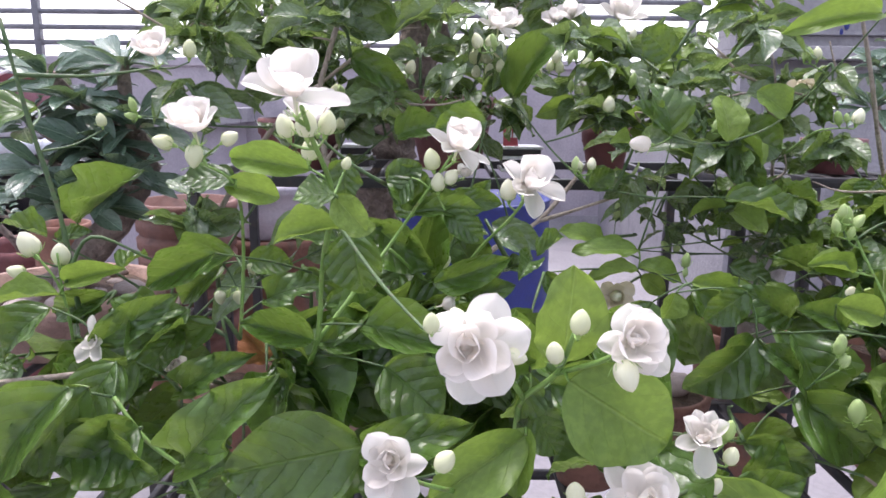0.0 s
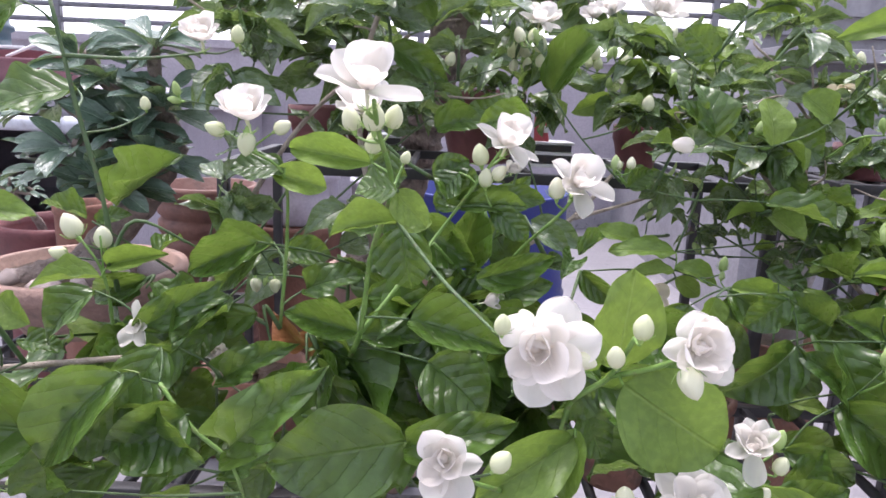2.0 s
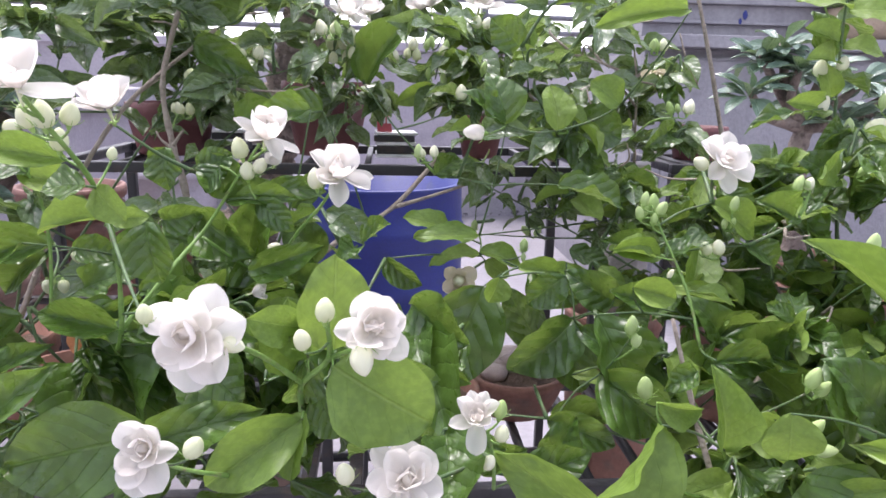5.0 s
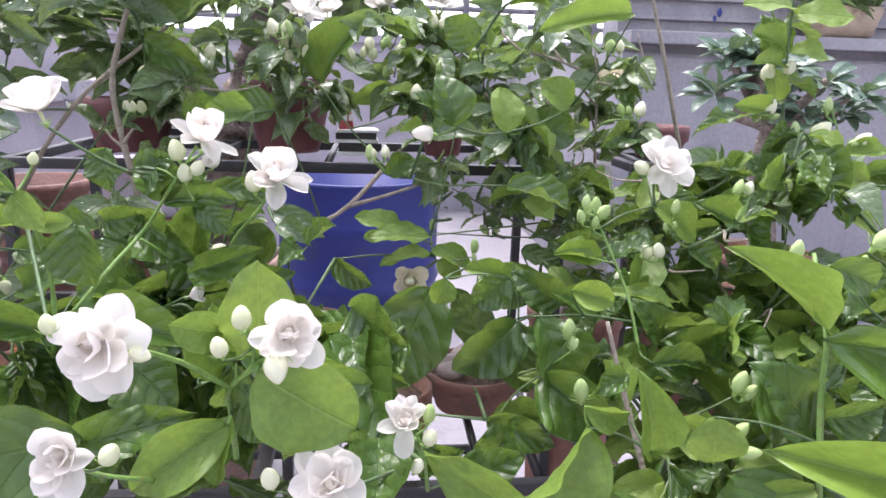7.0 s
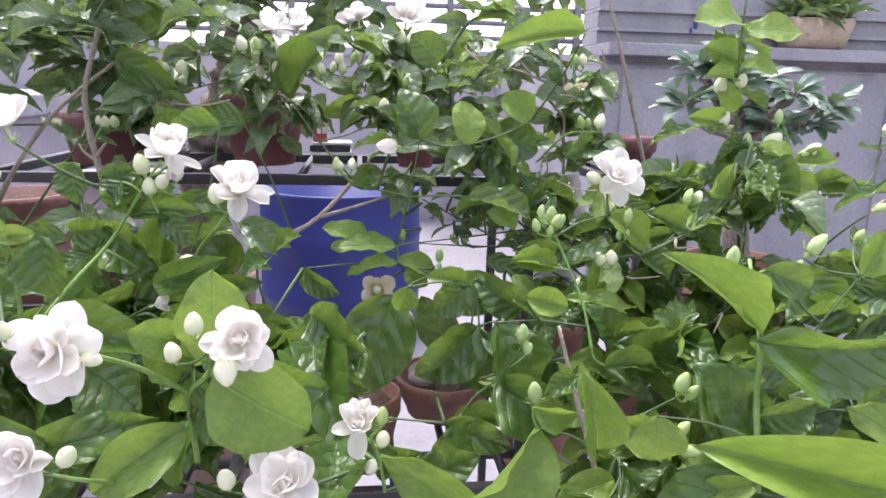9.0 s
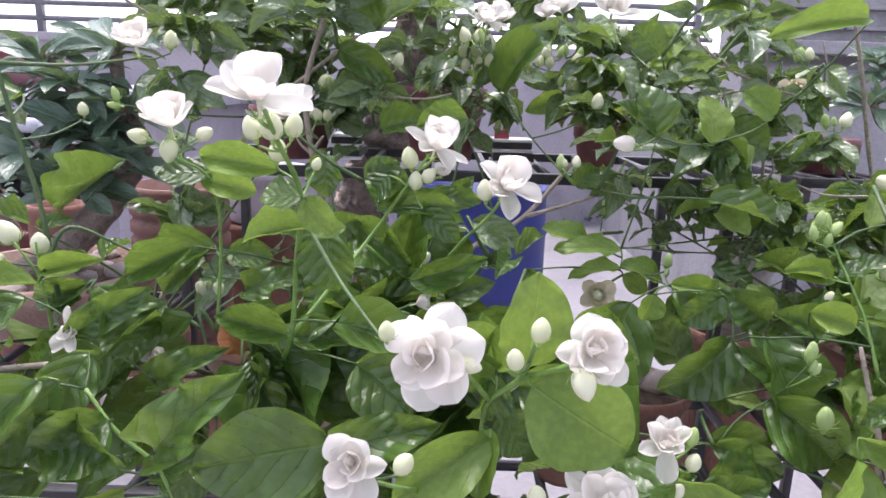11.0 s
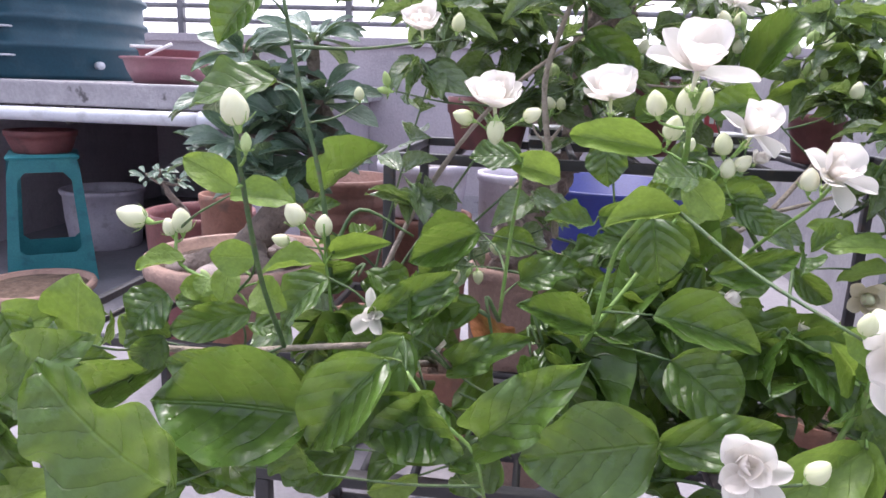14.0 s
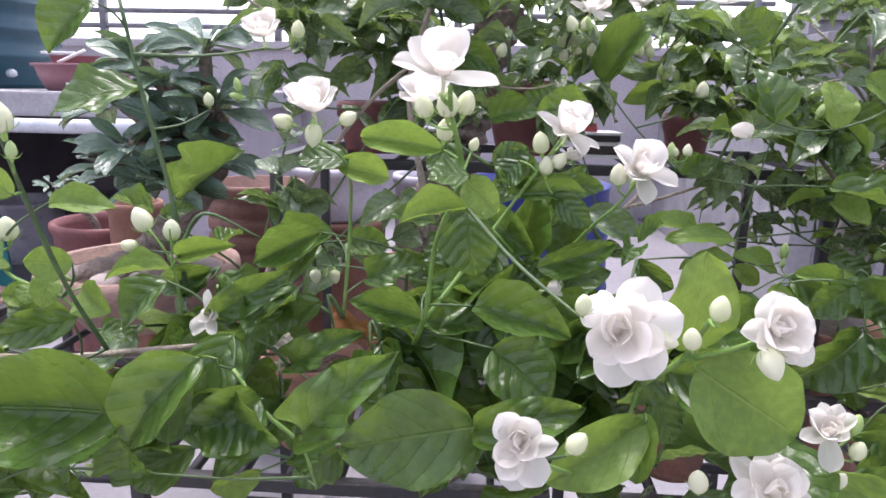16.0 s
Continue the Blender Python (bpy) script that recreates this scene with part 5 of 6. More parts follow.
leaf(bush_mid, (-0.058, 0.56, 0.679), (-0.093, 0.55, 0.668), 0.020, "d", 0.8)
leaf(bush_right, (0.33, 0.56, 0.503), (0.307, 0.55, 0.606), 0.048, "d", 0.85)
leaf(bush_right, (0.371, 0.5, 0.59), (0.419, 0.49, 0.597), 0.021, "d", 0.7)
leaf(bush_right, (0.39, 0.56, 0.591), (0.447, 0.55, 0.606), 0.036, "d", 0.8)
leaf(bush_right, (0.412, 0.55, 0.546), (0.466, 0.54, 0.577), 0.046, "d", 0.8)
leaf(bush_right, (0.275, 0.62, 0.644), (0.265, 0.61, 0.619), 0.036, "y", 0.75)
leaf(bush_right, (0.355, 0.58, 0.628), (0.424, 0.57, 0.623), 0.017, "y", 0.6)
leaf(bush_right, (0.414, 0.6, 0.599), (0.364, 0.59, 0.611), 0.025, "d", 0.8)
leaf(bush_front, (0.149, 0.5, 0.607), (0.096, 0.48, 0.56), 0.043, "d", 0.85)
leaf(bush_front, (0.115, 0.46, 0.541), (0.181, 0.45, 0.537), 0.022, "d", 0.7)
leaf(bush_front, (0.242, 0.52, 0.532), (0.294, 0.51, 0.54), 0.021, "d", 0.7)
leaf(bush_front, (0.226, 0.46, 0.522), (0.243, 0.45, 0.566), 0.030, "d", 0.8)
leaf(bush_mid, (0.01, 0.6, 0.618), (0.06, 0.59, 0.645), 0.030, "d", 0.75)
leaf(bush_mid, (0.036, 0.6, 0.608), (-0.011, 0.59, 0.632), 0.028, "d", 0.8)
leaf(bush_mid, (-0.019, 0.58, 0.656), (-0.005, 0.57, 0.718), 0.035, "d", 0.85)
leaf(bush_mid, (-0.042, 0.62, 0.7), (-0.013, 0.62, 0.726), 0.024, "d", 0.7)
leaf(bush_right, (0.528, 0.4, 0.593), (0.577, 0.39, 0.632), 0.056, "d", 0.8)
leaf(bush_right, (0.485, 0.36, 0.549), (0.54, 0.35, 0.583), 0.039, "d", 0.75)
leaf(bush_right, (0.55, 0.45, 0.622), (0.607, 0.44, 0.649), 0.046, "d", 0.8)
leaf(bush_right, (0.413, 0.42, 0.621), (0.453, 0.4, 0.567), 0.047, "d", 0.85)
leaf(bush_right, (0.416, 0.44, 0.516), (0.43, 0.43, 0.584), 0.043, "d", 0.85)
leaf(bush_right, (0.47, 0.42, 0.578), (0.532, 0.4, 0.592), 0.034, "d", 0.75)
leaf(bush_right, (0.526, 0.5, 0.675), (0.59, 0.49, 0.643), 0.031, "d", 0.7)
leaf(bush_left, (-0.456, 0.44, 0.56), (-0.386, 0.43, 0.597), 0.037, "d", 0.8)
leaf(bush_left, (-0.504, 0.4, 0.566), (-0.472, 0.39, 0.513), 0.048, "d", 0.85)
leaf(bush_left, (-0.357, 0.4, 0.523), (-0.443, 0.39, 0.513), 0.027, "d", 0.8)
leaf(bush_left, (-0.491, 0.42, 0.626), (-0.509, 0.41, 0.594), 0.037, "d", 0.85)
leaf(bush_back, (0.256, 0.64, 0.551), (0.22, 0.63, 0.614), 0.040, "d", 0.8)
leaf(bush_back, (0.252, 0.68, 0.588), (0.29, 0.67, 0.614), 0.030, "d", 0.7)
leaf(bush_back, (0.316, 0.68, 0.608), (0.261, 0.67, 0.627), 0.026, "d", 0.7)
leaf(bush_right, (0.318, 0.6, 0.611), (0.274, 0.59, 0.637), 0.036, "d", 0.8)
leaf(bush_back, (0.299, 0.7, 0.637), (0.343, 0.69, 0.622), 0.026, "d", 0.6)
leaf(bush_back, (0.365, 0.66, 0.641), (0.32, 0.65, 0.66), 0.026, "d", 0.6)
leaf(bush_right, (0.345, 0.56, 0.617), (0.303, 0.55, 0.637), 0.028, "d", 0.7)
leaf(bush_right, (0.351, 0.420, 0.580), (0.393, 0.400, 0.574), 0.030, "y", 0.85)
leaf(bush_right, (0.278, 0.390, 0.609), (0.310, 0.385, 0.601), 0.019, "y", 0.85)
leaf(bush_right, (0.554, 0.360, 0.577), (0.487, 0.350, 0.622), 0.033, "y", 0.85)
leaf(bush_right, (0.383, 0.460, 0.527), (0.422, 0.450, 0.493), 0.029, "d", 0.8)
leaf(bush_right, (0.318, 0.420, 0.617), (0.292, 0.410, 0.609), 0.017, "d", 0.8)
leaf(bush_mid, (0.036, 0.64, 0.636), (0.011, 0.63, 0.686), 0.039, "d", 0.8)
leaf(bush_mid, (0.011, 0.66, 0.688), (0.044, 0.65, 0.727), 0.024, "d", 0.7)
leaf(bush_mid, (0.053, 0.62, 0.591), (0.025, 0.61, 0.628), 0.031, "d", 0.8)
leaf(bush_left, (-0.252, 0.44, 0.539), (-0.304, 0.43, 0.513), 0.032, "d", 0.85)
leaf(bush_left, (-0.333, 0.42, 0.551), (-0.366, 0.41, 0.517), 0.037, "d", 0.85)
leaf(bush_mid, (-0.15, 0.46, 0.532), (-0.183, 0.45, 0.504), 0.030, "d", 0.8)
leaf(bush_left, (-0.207, 0.45, 0.517), (-0.242, 0.44, 0.504), 0.021, "y", 0.8)
flower(bush_mid, (-0.069, 0.33, 0.806), (0.05, -0.45, 0.88), 0.039, 0.9, petals=((352, 6, 0.66, 0.78), (48, 58, 0.60, 0.80), (105, 50, 0.58, 0.95), (150, 40, 0.58, 0.95), (188, 16, 0.62, 0.75), (246, 50, 0.50, 1.05), (300, 52, 0.40, 1.0)), heart_size=0.20)
flower(bush_mid, (-0.091, 0.49, 0.792), (-0.10, -0.45, 0.88), 0.046, 0.7, petals=((20, 42, 0.48, 0.9), (95, 52, 0.50, 0.95), (165, 34, 0.52, 0.8), (240, 44, 0.48, 0.9), (305, 30, 0.54, 0.75)), heart_size=0.50)
flower(bush_mid, (-0.166, 0.465, 0.785), (-0.05, -0.45, 0.9), 0.046, 0.7, petals=((20, 42, 0.48, 0.9), (95, 52, 0.50, 0.95), (165, 34, 0.52, 0.8), (240, 44, 0.48, 0.9), (305, 30, 0.54, 0.75)), heart_size=0.50)
flower(bush_mid, (0.012, 0.52, 0.770), (0.2, -0.5, 0.8), 0.043, 0.6, petals=((350, -4, 0.62, 0.5), (60, 40, 0.52, 0.7), (120, 46, 0.55, 0.6), (165, 20, 0.60, 0.48), (235, 20, 0.50, 0.7), (300, -10, 0.58, 0.55)), heart_size=0.52)
flower(bush_mid, (0.066, 0.51, 0.743), (0.2, -0.6, 0.70), 0.046, 0.6, petals=((10, 4, 0.60, 0.55), (78, 30, 0.52, 0.7), (150, 12, 0.56, 0.55), (215, 30, 0.45, 0.7), (275, -6, 0.62, 0.6), (330, 6, 0.60, 0.55)), heart_size=0.50)
flower(bush_front, (0.0165, 0.288, 0.695), (-0.12, -0.95, 0.2), 0.0425, 0.96, petals=((72, 8, 0.56, 0.95), (18, 14, 0.56, 0.9), (300, 12, 0.55, 0.95), (255, 6, 0.62, 0.9), (215, 22, 0.48, 1.0), (150, 40, 0.42, 1.0), (335, 34, 0.40, 1.0)), heart_at=(-0.13, 0.02), heart_size=0.42)
flower(bush_front, (0.0947, 0.321, 0.686), (0.12, -0.80, 0.45), 0.037, 0.7, petals=((100, 30, 0.55, 1.1), (62, 24, 0.52, 1.0), (20, 18, 0.50, 0.9), (325, 2, 0.60, 0.8), (290, 20, 0.46, 0.9), (185, 8, 0.52, 0.7), (215, 26, 0.44, 0.8)), heart_at=(0.03, 0.05), heart_size=0.44)
flower(bush_front, (0.1590, 0.384, 0.6040), (-0.15, -0.55, 0.80), 0.036, 0.7, petals=((100, 52, 0.55, 0.62), (58, 44, 0.54, 0.60), (142, 44, 0.55, 0.62), (195, 22, 0.52, 0.65), (262, -24, 0.60, 0.70), (18, 30, 0.50, 0.60)), heart_size=0.34)
flower(bush_front, (-0.0245, 0.327, 0.614), (-0.10, -0.85, 0.5), 0.034, 0.75, petals=((95, 40, 0.50, 0.9), (140, 25, 0.46, 0.9), (200, 20, 0.48, 0.95), (255, 5, 0.62, 1.0), (300, 8, 0.60, 1.0), (10, 16, 0.58, 0.62), (235, 18, 0.55, 0.9)), heart_at=(-0.05, 0.12), heart_size=0.46)
flower(bush_front, (0.1120, 0.345, 0.586), (0.05, -0.6, 0.8), 0.043, 0.8, petals=((135, 22, 0.62, 0.62), (80, 30, 0.55, 1.05), (35, 20, 0.56, 1.0), (340, 12, 0.55, 1.0), (290, 6, 0.55, 0.9), (240, 10, 0.52, 0.9), (190, 14, 0.50, 0.9)), heart_at=(0.05, 0.02), heart_size=0.42)
flower(bush_right, (0.382, 0.54, 0.752), (0.10, -0.85, 0.4), 0.045, 0.8, petals=((75, 12, 0.60, 0.75), (20, 8, 0.58, 0.7), (330, 0, 0.62, 0.75), (275, 4, 0.60, 0.8), (225, 10, 0.52, 0.75), (150, 10, 0.60, 0.55)), heart_at=(-0.02, 0.05), heart_size=0.40)
flower(bush_back, (0.455, 0.9, 0.815), (0.1, -0.8, 0.5), 0.054, 0.7, kind="o")
flower(bush_left, (-0.235, 0.58, 0.839), (0, -0.5, 0.8), 0.040, 0.6, petals=((20, 42, 0.48, 0.9), (95, 52, 0.50, 0.95), (165, 34, 0.52, 0.8), (240, 44, 0.48, 0.9), (305, 30, 0.54, 0.75)), heart_size=0.50)
flower(bush_back, (0.06, 0.8, 0.885), (0, -0.5, 0.8), 0.039, 0.6, petals=((350, -4, 0.62, 0.5), (60, 40, 0.52, 0.7), (120, 46, 0.55, 0.6), (165, 20, 0.60, 0.48), (235, 20, 0.50, 0.7), (300, -10, 0.58, 0.55)), heart_size=0.52)
flower(bush_left, (-0.247, 0.465, 0.631), (-0.3, -0.8, 0.4), 0.032, 0.5, petals=((95, 20, 0.62, 0.55), (215, 0, 0.60, 0.8), (310, 10, 0.55, 0.6), (0, 30, 0.4, 0.6)), heart_size=0.24)
flower(bush_left, (-0.221, 0.5, 0.6), (-0.2, -0.3, 0.9), 0.024, 0.5, kind="w")
flower(bush_left, (-0.21, 0.52, 0.59), (0.2, -0.4, 0.9), 0.028, 0.5, kind="w")
flower(bush_mid, (0.04, 0.63, 0.623), (0.1, -0.7, 0.6), 0.033, 0.7, kind="w")
flower(bush_mid, (0.004, 0.5, 0.651), (0.8, -0.3, 0.3), 0.024, 0.3, kind="w")
flower(bush_back, (0.178, 0.68, 0.608), (0, -0.9, 0.2), 0.040, 0.8, kind="o")
flower(bush_back, (0.22, 0.9, 0.912), (0.1, -0.5, 0.8), 0.063, 0.6, kind="w")
flower(bush_back, (0.157, 0.9, 0.908), (-0.1, -0.5, 0.8), 0.042, 0.5, kind="w")
flower(bush_mid, (0.017, 0.52, 0.748), (0.1, -0.6, 0.4), 0.022, 0.2, kind="w")
flower(bush_back, (0.076, 0.55, 0.614), (0.3, -0.5, 0.6), 0.029, 0.5, kind="w")
flower(bush_back, (0.081, 0.9, 0.897), (0, -0.5, 0.8), 0.049, 0.6, kind="w")
flower(bush_back, (0.146, 0.95, 0.909), (0, -0.5, 0.8), 0.045, 0.6, kind="w")
flower(bush_back, (0.229, 0.95, 0.915), (0, -0.5, 0.8), 0.045, 0.6, kind="w")
bud(bush_left, (-0.329, 0.54, 0.686), (-0.34, -0.25, 0.94), 0.022, "w")
bud(bush_left, (-0.304, 0.54, 0.678), (0.09, -0.25, 1.00), 0.019, "w")
bud(bush_left, (-0.341, 0.54, 0.663), (-0.94, -0.25, 0.34), 0.015, "w")
bud(bush_high, (-0.272, 0.62, 0.795), (-0.17, -0.25, 0.98), 0.013, "g")
bud(bush_high, (-0.274, 0.62, 0.785), (-0.98, -0.25, 0.17), 0.012, "g")
bud(bush_left, (-0.205, 0.58, 0.84), (0.17, -0.25, 0.98), 0.015, "w")
bud(bush_mid, (-0.186, 0.465, 0.772), (-0.94, -0.25, 0.34), 0.014, "w")
bud(bush_mid, (-0.164, 0.46, 0.763), (0.00, -0.25, -1.00), 0.016, "w")
bud(bush_mid, (-0.141, 0.465, 0.775), (0.87, -0.25, 0.50), 0.013, "w")
bud(bush_mid, (-0.068, 0.35, 0.789), (0.00, -0.25, 1.00), 0.015, "w")
bud(bush_mid, (-0.059, 0.36, 0.789), (0.26, -0.25, 0.97), 0.013, "w")
bud(bush_mid, (-0.081, 0.36, 0.787), (-0.26, -0.25, 0.97), 0.013, "w")
bud(bush_mid, (-0.07, 0.37, 0.775), (0.17, -0.25, 0.98), 0.013, "w")
bud(bush_mid, (-0.008, 0.52, 0.758), (-0.17, -0.25, 0.98), 0.017, "w")
bud(bush_mid, (0.007, 0.52, 0.745), (0.64, -0.25, 0.77), 0.014, "w")
bud(bush_mid, (-0.003, 0.52, 0.741), (0.00, -0.25, 1.00), 0.015, "w")
bud(bush_mid, (-0.055, 0.4, 0.765), (0.34, -0.25, 0.94), 0.008, "w")
bud(bush_mid, (0.049, 0.51, 0.737), (-0.09, -0.25, 1.00), 0.017, "w")
bud(bush_back, (0.186, 0.66, 0.763), (-1.00, -0.25, 0.09), 0.022, "p")
bud(bush_back, (0.052, 0.85, 0.856), (0.00, -0.25, 1.00), 0.023, "w")
bud(bush_back, (0.055, 0.85, 0.838), (0.00, -0.25, 1.00), 0.016, "w")
bud(bush_front, (0.0075, 0.300, 0.7045), (-0.50, -0.25, 0.87), 0.0115, "w")
bud(bush_front, (0.0332, 0.288, 0.6907), (0.98, -0.25, -0.17), 0.0105, "w")
bud(bush_front, (0.0701, 0.332, 0.6928), (0.05, -0.15, 1.00), 0.0140, "w")
bud(bush_front, (0.0579, 0.332, 0.6766), (-0.17, -0.25, 0.98), 0.0125, "w")
bud(bush_front, (0.0898, 0.313, 0.672), (0.17, -0.55, -0.58), 0.0165, "w")
bud(bush_mid, (0.002, 0.6, 0.661), (0.77, -0.25, 0.64), 0.016, "w")
bud(bush_mid, (-0.168, 0.6, 0.653), (0.34, -0.25, -0.94), 0.012, "w")
bud(bush_mid, (-0.182, 0.6, 0.626), (0.17, -0.25, -0.98), 0.013, "w")
bud(bush_mid, (-0.191, 0.6, 0.629), (-0.34, -0.25, -0.94), 0.008, "g")
bud(bush_front, (0.0031, 0.320, 0.6227), (0.50, -0.25, 0.87), 0.014, "w")
bud(bush_front, (0.1744, 0.386, 0.6080), (0.09, -0.25, 1.00), 0.015, "g")
bud(bush_front, (0.1749, 0.380, 0.5946), (0.17, -0.25, 0.98), 0.0125, "w")
bud(bush_front, (0.1673, 0.380, 0.5746), (0.34, -0.25, 0.94), 0.0115, "w")
bud(bush_front, (0.0777, 0.357, 0.583), (-0.17, -0.25, 0.98), 0.0150, "w")
bud(bush_right, (0.316, 0.54, 0.719), (0.00, -0.25, 1.00), 0.013, "g")
bud(bush_right, (0.312, 0.54, 0.707), (-0.34, -0.25, 0.94), 0.013, "g")
bud(bush_right, (0.33, 0.54, 0.711), (0.42, -0.25, 0.91), 0.013, "g")
bud(bush_right, (0.325, 0.54, 0.702), (0.00, -0.25, 1.00), 0.011, "g")
bud(bush_right, (0.289, 0.476, 0.63), (-0.09, -0.25, 1.00), 0.015, "g")
bud(bush_right, (0.295, 0.476, 0.618), (0.34, -0.25, 0.94), 0.011, "g")
bud(bush_back, (0.243, 0.67, 0.649), (0.00, -0.25, 1.00), 0.016, "g")
bud(bush_back, (0.243, 0.67, 0.637), (0.00, -0.25, 1.00), 0.010, "g")
bud(bush_back, (0.215, 0.85, 0.633), (0.00, -0.25, 1.00), 0.016, "g")
bud(bush_back, (0.217, 0.85, 0.671), (0.00, -0.25, 1.00), 0.020, "g")
bud(bush_back, (0.283, 0.86, 0.625), (-0.64, -0.25, 0.77), 0.016, "g")
bud(bush_back, (0.3, 0.86, 0.624), (0.34, -0.25, 0.94), 0.016, "g")
bud(bush_back, (0.11, 0.85, 0.857), (0.00, -0.25, 1.00), 0.016, "w")
bud(bush_back, (0.138, 0.85, 0.842), (0.00, -0.25, 1.00), 0.015, "w")
bud(bush_back, (0.1, 0.85, 0.859), (0.00, -0.25, 1.00), 0.011, "w")
bud(bush_back, (0.188, 0.8, 0.799), (0.00, -0.25, 1.00), 0.019, "w")
bud(bush_back, (0.197, 0.9, 0.882), (0.00, -0.25, 1.00), 0.016, "w")
bud(bush_right, (0.298, 0.46, 0.587), (-0.17, -0.25, 0.98), 0.021, "g")
bud(bush_right, (0.39, 0.4, 0.62), (0.17, -0.25, 0.98), 0.018, "g")
bud(bush_right, (0.398, 0.4, 0.612), (0.50, -0.25, 0.87), 0.014, "g")
bud(bush_right, (0.416, 0.4, 0.713), (0.00, -0.25, 1.00), 0.016, "g")
bud(bush_right, (0.383, 0.38, 0.594), (0.50, -0.25, 0.87), 0.015, "g")
bud(bush_right, (0.392, 0.38, 0.577), (0.98, -0.25, 0.17), 0.016, "g")
bud(bush_right, (0.399, 0.55, 0.697), (0.17, -0.25, 0.98), 0.010, "g")
bud(bush_right, (0.392, 0.55, 0.697), (-0.17, -0.25, 0.98), 0.010, "g")
bud(bush_right, (0.399, 0.55, 0.714), (0.00, -0.25, 1.00), 0.014, "g")
bud(bush_high, (0.038, 0.85, 0.854), (0.00, -0.25, 1.00), 0.021, "w")
bud(bush_high, (0.039, 0.85, 0.836), (0.00, -0.25, 1.00), 0.015, "w")
bud(bush_back, (0.111, 0.85, 0.839), (0.00, -0.25, 1.00), 0.018, "w")
bud(bush_right, (0.36, 0.54, 0.749), (-0.87, -0.25, 0.50), 0.015, "w")
bud(bush_right, (0.29, 0.476, 0.633), (-0.17, -0.25, 0.98), 0.014, "g")
bud(bush_right, (0.293, 0.476, 0.62), (0.00, -0.25, 1.00), 0.011, "g")
bud(bush_left, (-0.268, 0.300, 0.780), (-0.10, -0.25, 0.99), 0.0168, "w")
bud(bush_left, (-0.263, 0.300, 0.765), (0.17, -0.25, 0.98), 0.009, "g")
bud(bush_left, (-0.408, 0.44, 0.698), (-0.94, -0.25, 0.34), 0.021, "w")
bud(bush_left, (-0.372, 0.44, 0.697), (0.09, -0.25, 1.00), 0.018, "w")
bud(bush_left, (-0.381, 0.44, 0.692), (-0.17, -0.25, 0.98), 0.013, "w")
bud(bush_left, (-0.291, 0.6, 0.782), (0.00, -0.25, 1.00), 0.012, "w")
bud(bush_left, (-0.388, 0.5, 0.641), (-0.50, -0.25, 0.87), 0.011, "g")
bud(bush_left, (-0.379, 0.5, 0.637), (0.34, -0.25, 0.94), 0.010, "g")
bud(bush_left, (-0.205, 0.62, 0.62), (0.17, -0.25, -0.98), 0.014, "w")
bud(bush_left, (-0.383, 0.460, 0.516), (-0.25, -0.30, 0.95), 0.012, "g")
bud(bush_left, (-0.371, 0.460, 0.509), (-0.11, -0.30, 0.95), 0.014, "w")
bud(bush_left, (-0.354, 0.460, 0.518), (0.07, -0.30, 0.95), 0.013, "w")
bud(bush_left, (-0.345, 0.460, 0.505), (0.20, -0.30, 0.95), 0.012, "g")
bud(bush_left, (-0.363, 0.460, 0.497), (0.00, -0.30, 0.95), 0.013, "w")
bud(bush_left, (-0.335, 0.460, 0.515), (0.30, -0.30, 0.95), 0.011, "g")
bud(bush_mid, (-0.004, 0.285, 0.707), (0.00, -0.25, 1.00), 0.010, "w")
bud(bush_back, (0.063, 0.8, 0.858), (0.00, -0.25, 1.00), 0.020, "w")
bud(bush_back, (0.064, 0.8, 0.84), (0.00, -0.25, 1.00), 0.015, "w")
bud(bush_back, (0.08, 0.8, 0.857), (0.00, -0.25, 1.00), 0.011, "g")
bud(bush_back, (0.091, 0.8, 0.858), (0.17, -0.25, 0.98), 0.012, "g")
bud(bush_back, (0.171, 0.85, 0.847), (0.34, -0.25, 0.94), 0.017, "w")
bud(bush_back, (0.209, 0.85, 0.795), (0.34, -0.25, 0.94), 0.014, "g")
bud(bush_back, (0.173, 0.85, 0.852), (0.17, -0.25, 0.98), 0.017, "g")
bud(bush_back, (0.156, 0.85, 0.857), (-0.17, -0.25, 0.98), 0.014, "g")
bud(bush_back, (0.191, 0.85, 0.798), (0.00, -0.25, 1.00), 0.014, "g")
bud(bush_back, (0.202, 0.85, 0.804), (0.34, -0.25, 0.94), 0.015, "g")
bud(bush_back, (0.171, 0.85, 0.815), (-0.17, -0.25, 0.98), 0.015, "g")
bud(bush_back, (0.21, 0.85, 0.881), (0.17, -0.25, 0.98), 0.016, "w")
bud(bush_back, (0.222, 0.85, 0.88), (0.34, -0.25, 0.94), 0.015, "w")
bud(bush_back, (0.153, 0.85, 0.821), (0.00, -0.25, 1.00), 0.014, "g")
bud(bush_back, (0.23, 0.9, 0.866), (0.00, -0.25, 1.00), 0.016, "g")
bud(bush_back, (0.213, 0.8, 0.827), (0.17, -0.25, 0.98), 0.015, "g")
bud(bush_back, (0.195, 0.85, 0.842), (0.00, -0.25, 1.00), 0.015, "w")
bud(bush_back, (0.102, 0.85, 0.858), (0.00, -0.25, 1.00), 0.013, "w")
bud(bush_back, (0.112, 0.85, 0.857), (0.17, -0.25, 0.98), 0.012, "w")
bud(bush_back, (0.134, 0.85, 0.854), (0.09, -0.25, 1.00), 0.017, "w")
bud(bush_back, (0.127, 0.85, 0.843), (0.09, -0.25, 1.00), 0.013, "w")
bud(bush_back, (0.165, 0.8, 0.871), (0.00, -0.25, 1.00), 0.016, "g")
